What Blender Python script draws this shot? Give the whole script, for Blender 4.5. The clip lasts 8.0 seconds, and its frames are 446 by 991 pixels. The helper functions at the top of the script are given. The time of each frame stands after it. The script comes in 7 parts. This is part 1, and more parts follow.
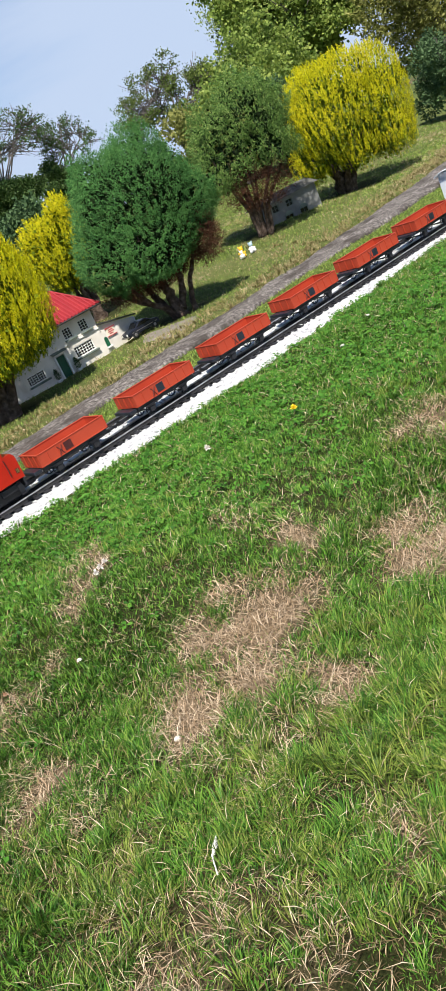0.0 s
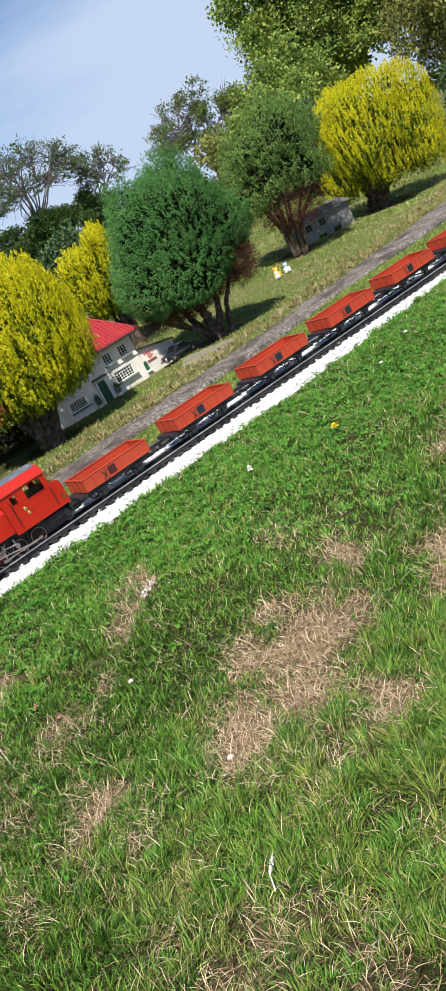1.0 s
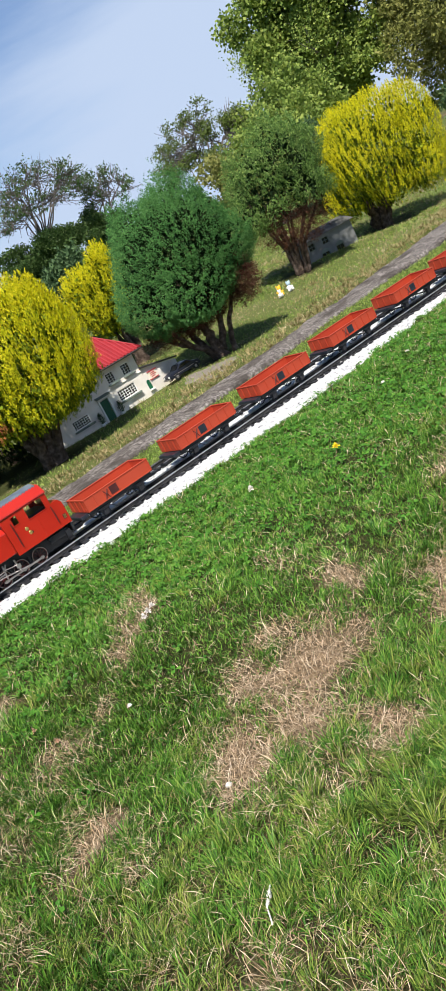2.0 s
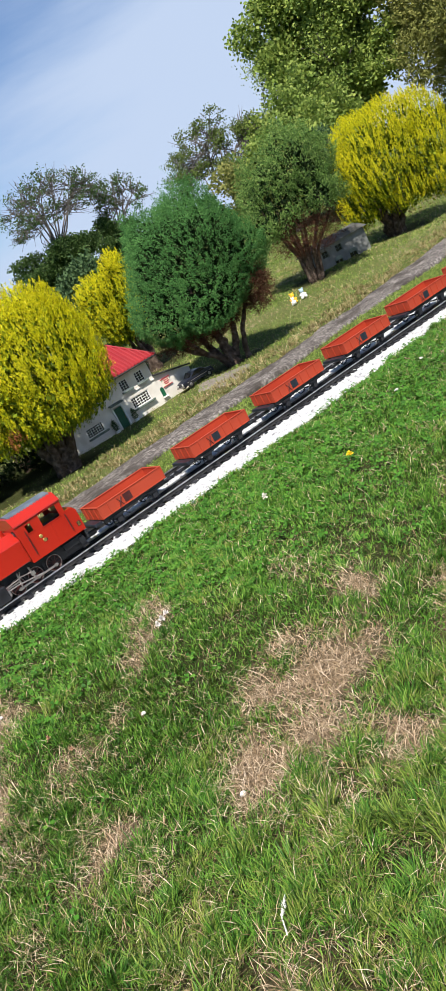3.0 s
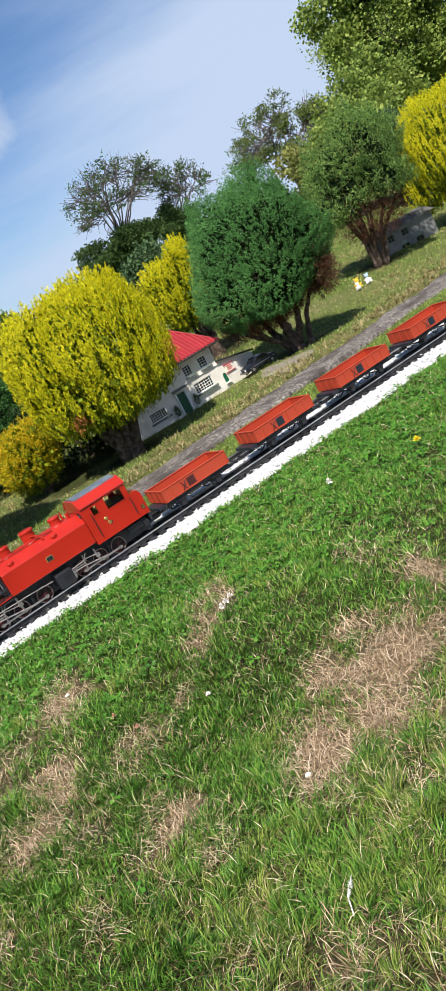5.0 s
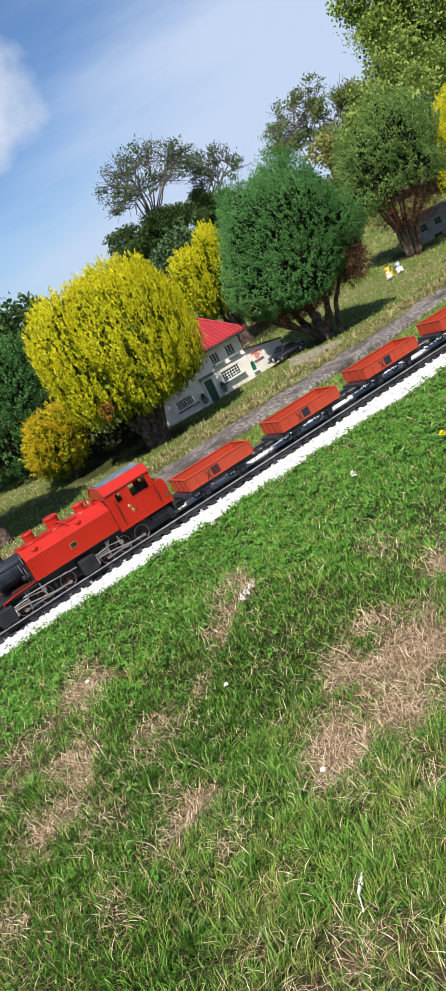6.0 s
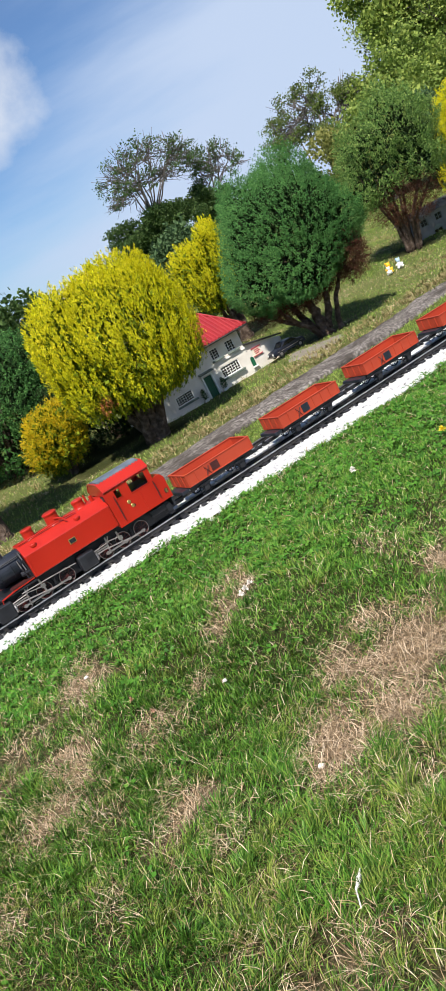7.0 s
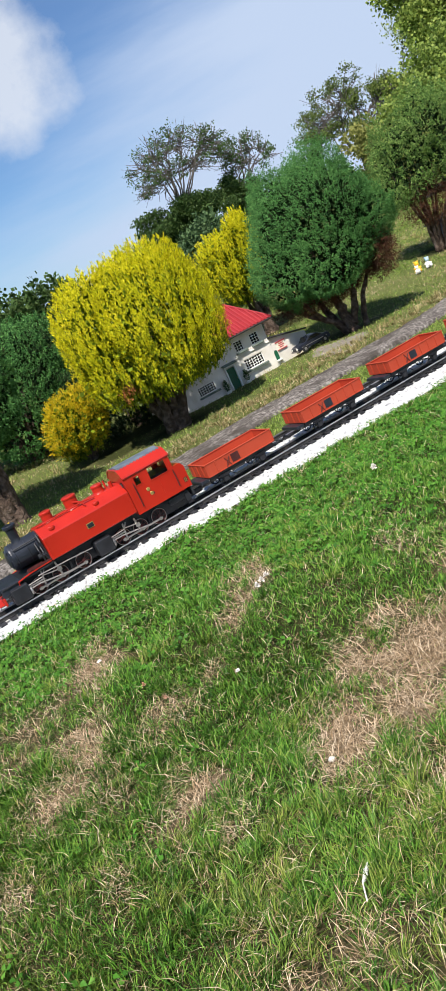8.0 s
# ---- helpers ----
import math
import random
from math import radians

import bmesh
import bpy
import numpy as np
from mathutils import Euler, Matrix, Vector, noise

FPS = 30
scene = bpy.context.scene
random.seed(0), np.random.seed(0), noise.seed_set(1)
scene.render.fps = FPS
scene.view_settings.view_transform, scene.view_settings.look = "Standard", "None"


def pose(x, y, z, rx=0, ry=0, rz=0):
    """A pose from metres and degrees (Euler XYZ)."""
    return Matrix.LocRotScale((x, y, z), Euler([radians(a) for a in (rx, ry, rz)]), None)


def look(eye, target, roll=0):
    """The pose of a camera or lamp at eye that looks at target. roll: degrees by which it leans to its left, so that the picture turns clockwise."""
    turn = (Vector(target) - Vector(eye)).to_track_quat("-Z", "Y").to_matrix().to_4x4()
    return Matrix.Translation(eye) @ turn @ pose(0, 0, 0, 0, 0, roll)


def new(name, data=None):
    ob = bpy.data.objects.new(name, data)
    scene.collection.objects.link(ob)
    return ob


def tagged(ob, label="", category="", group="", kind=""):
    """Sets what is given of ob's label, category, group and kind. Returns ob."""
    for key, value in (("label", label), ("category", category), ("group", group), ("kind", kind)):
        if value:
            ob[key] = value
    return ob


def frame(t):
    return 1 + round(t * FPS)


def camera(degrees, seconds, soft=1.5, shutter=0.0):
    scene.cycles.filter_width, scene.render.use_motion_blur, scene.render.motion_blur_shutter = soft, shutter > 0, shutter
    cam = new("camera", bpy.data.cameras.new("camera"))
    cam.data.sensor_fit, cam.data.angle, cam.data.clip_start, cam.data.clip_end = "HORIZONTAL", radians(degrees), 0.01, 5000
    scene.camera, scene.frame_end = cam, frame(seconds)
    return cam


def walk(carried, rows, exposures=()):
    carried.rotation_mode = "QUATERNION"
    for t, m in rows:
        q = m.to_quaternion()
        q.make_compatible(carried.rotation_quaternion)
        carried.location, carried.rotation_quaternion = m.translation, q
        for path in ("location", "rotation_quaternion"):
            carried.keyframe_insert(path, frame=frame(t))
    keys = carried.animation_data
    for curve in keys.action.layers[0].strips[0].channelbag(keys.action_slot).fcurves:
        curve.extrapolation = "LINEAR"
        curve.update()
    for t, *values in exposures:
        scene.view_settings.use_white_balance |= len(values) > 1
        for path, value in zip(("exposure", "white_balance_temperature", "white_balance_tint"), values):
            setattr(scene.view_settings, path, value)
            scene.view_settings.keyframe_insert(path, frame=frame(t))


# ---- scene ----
cam = camera(29.1, 8.0, soft=1.1)
PATH = [
    (0.0, -0.0023, 0.0068, 0.4636, -8.34, -19.57, -25.40),
    (0.3, -0.0075, 0.0028, 0.4650, -6.60, -18.36, -27.68),
    (0.5, -0.0083, 0.0004, 0.4647, -5.99, -17.88, -28.73),
    (1.0, -0.0083, -0.0053, 0.4718, -6.41, -17.21, -27.54),
    (2.5, 0.0053, 0.0014, 0.4750, -6.69, -15.73, -27.56),
    (3.0, 0.0011, -0.0006, 0.4763, -6.07, -15.31, -27.64),
    (3.5, 0.0040, 0.0010, 0.4761, -5.34, -14.94, -27.77),
    (4.0, 0.0042, 0.0044, 0.4717, -5.07, -14.98, -27.90),
    (4.5, -0.0018, 0.0009, 0.4740, -4.72, -15.05, -28.05),
    (5.0, -0.0102, -0.0004, 0.4753, -2.07, -14.21, -27.96),
    (5.2, -0.0095, -0.0030, 0.4766, -0.59, -13.89, -27.86),
    (6.5, 0.0000, 0.0000, 0.4800, 0.00, -14.40, -27.20),
    (7.0, -0.0004, 0.0013, 0.4774, 0.11, -14.43, -27.31),
    (7.5, -0.0087, -0.0005, 0.4746, 0.41, -14.51, -27.23),
    (8.0, -0.0080, -0.0002, 0.4774, 1.30, -14.39, -25.04),
]
walk(cam, [(t, pose(x, y, z, 90 + pitch, 0, yaw) @ pose(0, 0, 0, 0, 0, roll)) for t, x, y, z, yaw, pitch, roll in PATH],
     exposures=[(0.0, 0.68), (8.0, 0.68)])

# ---------------------------------------------------------------- light
SUN_EL, SUN_AZ = 57.0, 193.0          # height, and compass bearing with north along +y
sun_dir = Vector((math.sin(radians(SUN_AZ)) * math.cos(radians(SUN_EL)), math.cos(radians(SUN_AZ)) * math.cos(radians(SUN_EL)), math.sin(radians(SUN_EL))))
lamp = bpy.data.lights.new("sun", "SUN")
lamp.energy, lamp.angle, lamp.color = 5.0, radians(0.6), (1.0, 0.955, 0.88)
sun_ob = new("sun", lamp)
sun_ob.matrix_world = look((0, 0, 30), Vector((0, 0, 30)) - sun_dir)

world = bpy.data.worlds.new("sky")
scene.world = world
world.use_nodes = True
wn, wl = world.node_tree.nodes, world.node_tree.links
wn.clear()
w_out, w_bg, w_sky = wn.new("ShaderNodeOutputWorld"), wn.new("ShaderNodeBackground"), wn.new("ShaderNodeTexSky")
w_sky.sky_type, w_sky.sun_disc = "NISHITA", False
w_sky.sun_elevation, w_sky.sun_rotation = radians(SUN_EL), radians(SUN_AZ)
w_sky.air_density, w_sky.dust_density, w_sky.ozone_density = 1.0, 0.3, 3.0
w_co, w_map, w_n1, w_mix = wn.new("ShaderNodeTexCoord"), wn.new("ShaderNodeMapping"), wn.new("ShaderNodeTexNoise"), wn.new("ShaderNodeMixRGB")
w_map.inputs["Rotation"].default_value = (0.0, 0.58, 0.0)
w_map.inputs["Scale"].default_value = (1.0, 1.3, 5.5)
w_n1.inputs["Scale"].default_value, w_n1.inputs["Detail"].default_value, w_n1.inputs["Roughness"].default_value = 2.2, 7, 0.55
wl.new(w_co.outputs["Generated"], w_map.inputs["Vector"])
wl.new(w_map.outputs["Vector"], w_n1.inputs["Vector"])
# thin white haze, thinning out upward and to the west, drawn into streaks
w_dir, w_veil, w_streak = wn.new("ShaderNodeVectorMath"), wn.new("ShaderNodeMapRange"), wn.new("ShaderNodeMath")
w_dir.operation, w_streak.operation = "DOT_PRODUCT", "MULTIPLY_ADD"
w_dir.inputs[1].default_value = (-0.55, 0.0, 0.83)
wl.new(w_co.outputs["Generated"], w_dir.inputs[0])
wl.new(w_n1.outputs["Fac"], w_streak.inputs[0])
w_streak.inputs[1].default_value = -0.30
wl.new(w_dir.outputs["Value"], w_streak.inputs[2])
wl.new(w_streak.outputs["Value"], w_veil.inputs["Value"])
w_veil.interpolation_type = "SMOOTHSTEP"
w_veil.inputs["From Min"].default_value, w_veil.inputs["From Max"].default_value = -0.14, 0.08
w_veil.inputs["To Min"].default_value, w_veil.inputs["To Max"].default_value = 0.97, 0.06
wl.new(w_veil.outputs["Result"], w_mix.inputs["Fac"])
w_mix.inputs["Color2"].default_value = (4.9, 5.9, 7.7, 1)
w_tint = wn.new("ShaderNodeMixRGB")
w_tint.blend_type = "MULTIPLY"
w_tint.inputs["Fac"].default_value, w_tint.inputs["Color2"].default_value = 1.0, (0.58, 0.78, 1.0, 1)
wl.new(w_sky.outputs["Color"], w_tint.inputs["Color1"])
wl.new(w_tint.outputs["Color"], w_mix.inputs["Color1"])
# one loose white cloud low in the north
w_dot, w_near, w_n2, w_puff, w_both, w_cloud = (wn.new("ShaderNodeVectorMath"), wn.new("ShaderNodeMapRange"), wn.new("ShaderNodeTexNoise"), wn.new("ShaderNodeMapRange"),
                                                wn.new("ShaderNodeMath"), wn.new("ShaderNodeMixRGB"))
w_dot.operation, w_both.operation = "DOT_PRODUCT", "ADD"
w_dot.inputs[1].default_value = (-0.052, 0.966, 0.252)
wl.new(w_co.outputs["Generated"], w_dot.inputs[0])
wl.new(w_dot.outputs["Value"], w_near.inputs["Value"])
w_near.inputs["From Min"].default_value, w_near.inputs["From Max"].default_value = 0.9925, 0.9995
w_n2.inputs["Scale"].default_value, w_n2.inputs["Detail"].default_value, w_n2.inputs["Roughness"].default_value = 16, 8, 0.58
wl.new(w_co.outputs["Generated"], w_n2.inputs["Vector"])
wl.new(w_near.outputs["Result"], w_both.inputs[0])
wl.new(w_n2.outputs["Fac"], w_both.inputs[1])
wl.new(w_both.outputs["Value"], w_puff.inputs["Value"])
w_puff.inputs["From Min"].default_value, w_puff.inputs["From Max"].default_value = 1.00, 1.50
w_puff.inputs["To Max"].default_value = 0.85
wl.new(w_puff.outputs["Result"], w_cloud.inputs["Fac"])
wl.new(w_mix.outputs["Color"], w_cloud.inputs["Color1"])
w_cloud.inputs["Color2"].default_value = (6.4, 6.9, 7.8, 1)
wl.new(w_cloud.outputs["Color"], w_bg.inputs["Color"])
w_bg.inputs["Strength"].default_value = 0.073
wl.new(w_bg.outputs["Background"], w_out.inputs["Surface"])


# ---------------------------------------------------------------- materials
def material(name, stops, scale=20.0, rough=0.6, metal=0.0, bump=0.0, bump_scale=None, detail=5.0, island=0.0, through_light=0.0, spec=0.4, second=None, coat=0.0, per_object=0.0):
    """A procedural surface. stops: (position, rgb) of a ramp that is driven by noise in metres, by chance per island or per object.
    second: (rgb, scale, low, high), stains laid over it."""
    m = bpy.data.materials.new(name)
    m.use_nodes = True
    nt = m.node_tree
    n, l = nt.nodes, nt.links
    n.clear()
    out, bsdf, co = n.new("ShaderNodeOutputMaterial"), n.new("ShaderNodeBsdfPrincipled"), n.new("ShaderNodeTexCoord")
    noise_tex, ramp = n.new("ShaderNodeTexNoise"), n.new("ShaderNodeValToRGB")
    noise_tex.inputs["Scale"].default_value, noise_tex.inputs["Detail"].default_value = scale, detail
    l.new(co.outputs["Object"], noise_tex.inputs["Vector"])
    while len(ramp.color_ramp.elements) < len(stops):
        ramp.color_ramp.elements.new(0.5)
    for e, (p, c) in zip(ramp.color_ramp.elements, stops):
        e.position, e.color = p, (*c, 1)
    fac = noise_tex.outputs["Fac"]
    for amount, node, socket in ((island, "ShaderNodeNewGeometry", "Random Per Island"), (per_object, "ShaderNodeObjectInfo", "Random")):
        if amount:
            g, mix = n.new(node), n.new("ShaderNodeMath")
            mix.operation = "MULTIPLY_ADD"
            sc = n.new("ShaderNodeMath")
            sc.operation = "MULTIPLY"
            l.new(fac, sc.inputs[0])
            sc.inputs[1].default_value = 1 - amount
            l.new(g.outputs[socket], mix.inputs[0])
            mix.inputs[1].default_value = amount
            l.new(sc.outputs[0], mix.inputs[2])
            fac = mix.outputs[0]
    l.new(fac, ramp.inputs["Fac"])
    colour = ramp.outputs["Color"]
    if second:
        rgb, s2, lo, hi = second
        n2, r2, mx = n.new("ShaderNodeTexNoise"), n.new("ShaderNodeValToRGB"), n.new("ShaderNodeMixRGB")
        n2.inputs["Scale"].default_value, n2.inputs["Detail"].default_value = s2, 6
        l.new(co.outputs["Object"], n2.inputs["Vector"])
        r2.color_ramp.elements[0].position, r2.color_ramp.elements[1].position = lo, hi
        l.new(n2.outputs["Fac"], r2.inputs["Fac"])
        l.new(r2.outputs["Color"], mx.inputs["Fac"])
        l.new(colour, mx.inputs["Color1"])
        mx.inputs["Color2"].default_value = (*rgb, 1)
        colour = mx.outputs["Color"]
    l.new(colour, bsdf.inputs["Base Color"])
    bsdf.inputs["Roughness"].default_value, bsdf.inputs["Metallic"].default_value = rough, metal
    bsdf.inputs["Specular IOR Level"].default_value = 0.12 if through_light else spec
    bsdf.inputs["Coat Weight"].default_value = coat
    bsdf.inputs["Coat Roughness"].default_value = 0.15
    if bump:
        b, bn = n.new("ShaderNodeBump"), n.new("ShaderNodeTexNoise")
        bn.inputs["Scale"].default_value, bn.inputs["Detail"].default_value = bump_scale or scale * 3, 8
        l.new(co.outputs["Object"], bn.inputs["Vector"])
        l.new(bn.outputs["Fac"], b.inputs["Height"])
        b.inputs["Strength"].default_value, b.inputs["Distance"].default_value = 1.0, bump
        l.new(b.outputs["Normal"], bsdf.inputs["Normal"])
    surface = bsdf.outputs["BSDF"]
    if through_light:
        tr, mixs = n.new("ShaderNodeBsdfTranslucent"), n.new("ShaderNodeMixShader")
        l.new(colour, tr.inputs["Color"])
        mixs.inputs["Fac"].default_value = through_light
        l.new(surface, mixs.inputs[1])
        l.new(tr.outputs["BSDF"], mixs.inputs[2])
        surface = mixs.outputs["Shader"]
    l.new(surface, out.inputs["Surface"])
    return m


def ground_material():
    """Dark mossy earth under green turf, pale thatch where the turf has died (the mesh carries where)."""
    m = bpy.data.materials.new("lawn_earth")
    m.use_nodes = True
    n, l = m.node_tree.nodes, m.node_tree.links
    bsdf, co, at = n["Principled BSDF"], n.new("ShaderNodeTexCoord"), n.new("ShaderNodeAttribute")
    at.attribute_name = "dryness"
    fine, r1, r2, mix, bump = n.new("ShaderNodeTexNoise"), n.new("ShaderNodeValToRGB"), n.new("ShaderNodeValToRGB"), n.new("ShaderNodeMixRGB"), n.new("ShaderNodeBump")
    fine.inputs["Scale"].default_value, fine.inputs["Detail"].default_value, fine.inputs["Roughness"].default_value = 260, 8, 0.75
    l.new(co.outputs["Object"], fine.inputs["Vector"])
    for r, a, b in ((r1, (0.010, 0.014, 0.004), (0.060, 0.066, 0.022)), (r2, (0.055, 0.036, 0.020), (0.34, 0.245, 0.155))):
        r.color_ramp.elements[0].position, r.color_ramp.elements[1].position = 0.32, 0.68
        r.color_ramp.elements[0].color, r.color_ramp.elements[1].color = (*a, 1), (*b, 1)
        l.new(fine.outputs["Fac"], r.inputs["Fac"])
    l.new(at.outputs["Fac"], mix.inputs["Fac"])
    l.new(r1.outputs["Color"], mix.inputs["Color1"])
    l.new(r2.outputs["Color"], mix.inputs["Color2"])
    turf, r3, over = n.new("ShaderNodeAttribute"), n.new("ShaderNodeValToRGB"), n.new("ShaderNodeMixRGB")
    turf.attribute_name = "turf"
    r3.color_ramp.elements[0].position, r3.color_ramp.elements[1].position = 0.32, 0.68
    r3.color_ramp.elements[0].color, r3.color_ramp.elements[1].color = (0.040, 0.062, 0.014, 1), (0.150, 0.180, 0.050, 1)
    l.new(fine.outputs["Fac"], r3.inputs["Fac"])
    l.new(turf.outputs["Fac"], over.inputs["Fac"])
    l.new(mix.outputs["Color"], over.inputs["Color1"])
    l.new(r3.outputs["Color"], over.inputs["Color2"])
    l.new(over.outputs["Color"], bsdf.inputs["Base Color"])
    l.new(fine.outputs["Fac"], bump.inputs["Height"])
    bump.inputs["Distance"].default_value = 0.004
    l.new(bump.outputs["Normal"], bsdf.inputs["Normal"])
    bsdf.inputs["Roughness"].default_value, bsdf.inputs["Specular IOR Level"].default_value = 0.95, 0.05
    return m


M_EARTH = ground_material()
M_BLADE = material("grass_blade", [(0.0, (0.010, 0.034, 0.004)), (0.35, (0.042, 0.125, 0.013)), (0.57, (0.090, 0.222, 0.022)), (0.85, (0.185, 0.325, 0.046)), (1.0, (0.46, 0.42, 0.17))], 9, 0.45, island=0.72, through_light=0.14)
M_VERGE = material("verge_blade", [(0.0, (0.045, 0.085, 0.014)), (0.35, (0.130, 0.215, 0.034)), (0.6, (0.225, 0.315, 0.060)), (0.85, (0.36, 0.41, 0.110)), (1.0, (0.54, 0.48, 0.24))], 9, 0.5, island=0.7, through_light=0.14)
M_TUFT = material("tuft_blade", [(0.0, (0.008, 0.028, 0.004)), (0.33, (0.034, 0.102, 0.012)), (0.55, (0.086, 0.205, 0.023)), (0.82, (0.180, 0.295, 0.046)), (0.95, (0.38, 0.36, 0.13)), (1.0, (0.50, 0.41, 0.20))], 16, 0.42, island=0.62, through_light=0.14)
M_TUFT_FADED = material("faded_blade", [(0.0, (0.014, 0.030, 0.005)), (0.33, (0.060, 0.105, 0.015)), (0.55, (0.138, 0.205, 0.030)), (0.82, (0.25, 0.30, 0.058)), (1.0, (0.48, 0.41, 0.18))], 16, 0.45, island=0.62, through_light=0.14)
M_STRAW = material("dry_straw", [(0.0, (0.11, 0.068, 0.032)), (0.35, (0.34, 0.23, 0.13)), (0.6, (0.54, 0.40, 0.26)), (1.0, (0.72, 0.60, 0.44))], 9, 0.8, island=0.8, through_light=0.1)
M_BANK = material("bank_tussock", [(0.0, (0.060, 0.058, 0.018)), (0.35, (0.170, 0.150, 0.055)), (0.6, (0.32, 0.255, 0.12)), (1.0, (0.54, 0.43, 0.24))], 7, 0.7, island=0.55, through_light=0.1)
M_THATCH = material("brown_thatch", [(0.0, (0.012, 0.010, 0.004)), (0.4, (0.045, 0.036, 0.015)), (0.75, (0.14, 0.108, 0.050)), (1.0, (0.46, 0.36, 0.20))], 20, 0.85, island=0.7, spec=0.05)
M_CLOVER = material("clover_leaf", [(0.0, (0.020, 0.075, 0.010)), (0.6, (0.070, 0.200, 0.022)), (1.0, (0.14, 0.28, 0.04))], 8, 0.5, island=0.75, through_light=0.2)
M_STONE = material("white_chips", [(0.0, (0.20, 0.20, 0.20)), (0.3, (0.42, 0.42, 0.42)), (1.0, (0.64, 0.64, 0.63))], 40, 0.75, island=0.8, bump=0.0006, bump_scale=500)
M_SLEEPER = material("black_sleeper", [(0.3, (0.008, 0.008, 0.010)), (0.7, (0.026, 0.026, 0.030))], 90, 0.6, bump=0.0004, bump_scale=500, per_object=0.3)
M_RAILTOP = material("worn_rail_top", [(0.3, (0.38, 0.39, 0.42)), (0.7, (0.62, 0.63, 0.66))], 30, 0.32, metal=0.9, bump=0.0002, bump_scale=300)
M_RAIL = material("dull_rail", [(0.3, (0.020, 0.019, 0.020)), (0.7, (0.05, 0.047, 0.046))], 50, 0.5, metal=0.2, bump=0.0002, bump_scale=300)
M_CONCRETE = material("weathered_concrete", [(0.34, (0.055, 0.046, 0.041)), (0.5, (0.145, 0.127, 0.115)), (0.66, (0.32, 0.285, 0.26))], 90, 0.9, bump=0.006, bump_scale=160, second=((0.06, 0.05, 0.043), 9, 0.44, 0.64), spec=0.15)
M_YELLOW = material("golden_conifer", [(0.0, (0.27, 0.34, 0.008)), (0.35, (0.54, 0.54, 0.012)), (0.7, (0.82, 0.71, 0.020)), (1.0, (0.94, 0.80, 0.07))], 4, 0.5, island=0.55, through_light=0.26)
# greener old growth, its colour also carrying the shade in clefts and under the crown
M_YELLOW_OLD_SHADE = material("golden_conifer_old_shade", [(0.0, (0.045, 0.085, 0.006)), (0.5, (0.17, 0.24, 0.010)), (1.0, (0.40, 0.44, 0.014))], 5, 0.5, island=0.6, through_light=0.2)
# inside foliage, yellow and green: the crowns' inner shade is put into the colour
M_YELLOW_INSHADE = material("golden_inner_shade", [(0.0, (0.05, 0.07, 0.006)), (0.6, (0.13, 0.17, 0.010)), (1.0, (0.28, 0.30, 0.018))], 5, 0.7, island=0.7, spec=0.05)
M_GREEN_SHADE = material("conifer_shade", [(0.0, (0.008, 0.016, 0.006)), (0.6, (0.02, 0.04, 0.014)), (1.0, (0.05, 0.06, 0.025))], 5, 0.7, island=0.7, spec=0.05)
M_ORANGE = material("amber_conifer", [(0.0, (0.26, 0.28, 0.010)), (0.45, (0.58, 0.48, 0.015)), (0.8, (0.74, 0.46, 0.02)), (1.0, (0.70, 0.28, 0.03))], 7, 0.55, island=0.7, through_light=0.25)
M_BLUEGREEN = material("bluegreen_conifer", [(0.0, (0.013, 0.052, 0.012)), (0.5, (0.070, 0.192, 0.048)), (0.85, (0.160, 0.335, 0.090)), (1.0, (0.22, 0.39, 0.12))], 6, 0.6, island=0.66, through_light=0.12)
M_MIDGREEN = material("midgreen_conifer", [(0.0, (0.026, 0.066, 0.014)), (0.5, (0.115, 0.215, 0.046)), (0.84, (0.26, 0.37, 0.095)), (1.0, (0.56, 0.57, 0.25))], 6, 0.5, island=0.78, through_light=0.14)
M_DEAD = material("dead_twigs", [(0.0, (0.030, 0.013, 0.008)), (0.5, (0.080, 0.034, 0.020)), (1.0, (0.16, 0.075, 0.042))], 12, 0.8, island=0.8, spec=0.08)
M_BROWNED = material("browned_sprig", [(0.0, (0.20, 0.06, 0.015)), (0.6, (0.38, 0.13, 0.03)), (1.0, (0.50, 0.22, 0.06))], 12, 0.8, island=0.8)
M_BARK = material("conifer_bark", [(0.25, (0.036, 0.024, 0.018)), (0.5, (0.095, 0.066, 0.050)), (0.8, (0.22, 0.165, 0.135))], 60, 0.9, bump=0.012, bump_scale=110, spec=0.1)
M_FARLEAF = material("broad_leaf", [(0.0, (0.075, 0.120, 0.024)), (0.5, (0.215, 0.300, 0.062)), (0.88, (0.42, 0.48, 0.120)), (1.0, (0.52, 0.52, 0.18))], 1.2, 0.5, island=0.7, through_light=0.42)
M_OLIVE = material("olive_leaf", [(0.0, (0.080, 0.092, 0.022)), (0.5, (0.215, 0.225, 0.058)), (1.0, (0.42, 0.40, 0.14))], 1.5, 0.6, island=0.7, through_light=0.35)
M_DARKLEAF = material("dark_leaf", [(0.0, (0.024, 0.050, 0.014)), (0.6, (0.065, 0.115, 0.032)), (1.0, (0.14, 0.19, 0.065))], 1.2, 0.5, island=0.7, through_light=0.2)
M_MIDLEAF = material("olive_green_leaf", [(0.0, (0.045, 0.07, 0.016)), (0.6, (0.12, 0.165, 0.04)), (1.0, (0.24, 0.27, 0.08))], 1.2, 0.5, island=0.7, through_light=0.25)
M_GREYGREEN = material("greygreen_leaf", [(0.0, (0.03, 0.065, 0.024)), (0.6, (0.08, 0.135, 0.055)), (1.0, (0.16, 0.24, 0.10))], 5, 0.6, island=0.7, through_light=0.15)
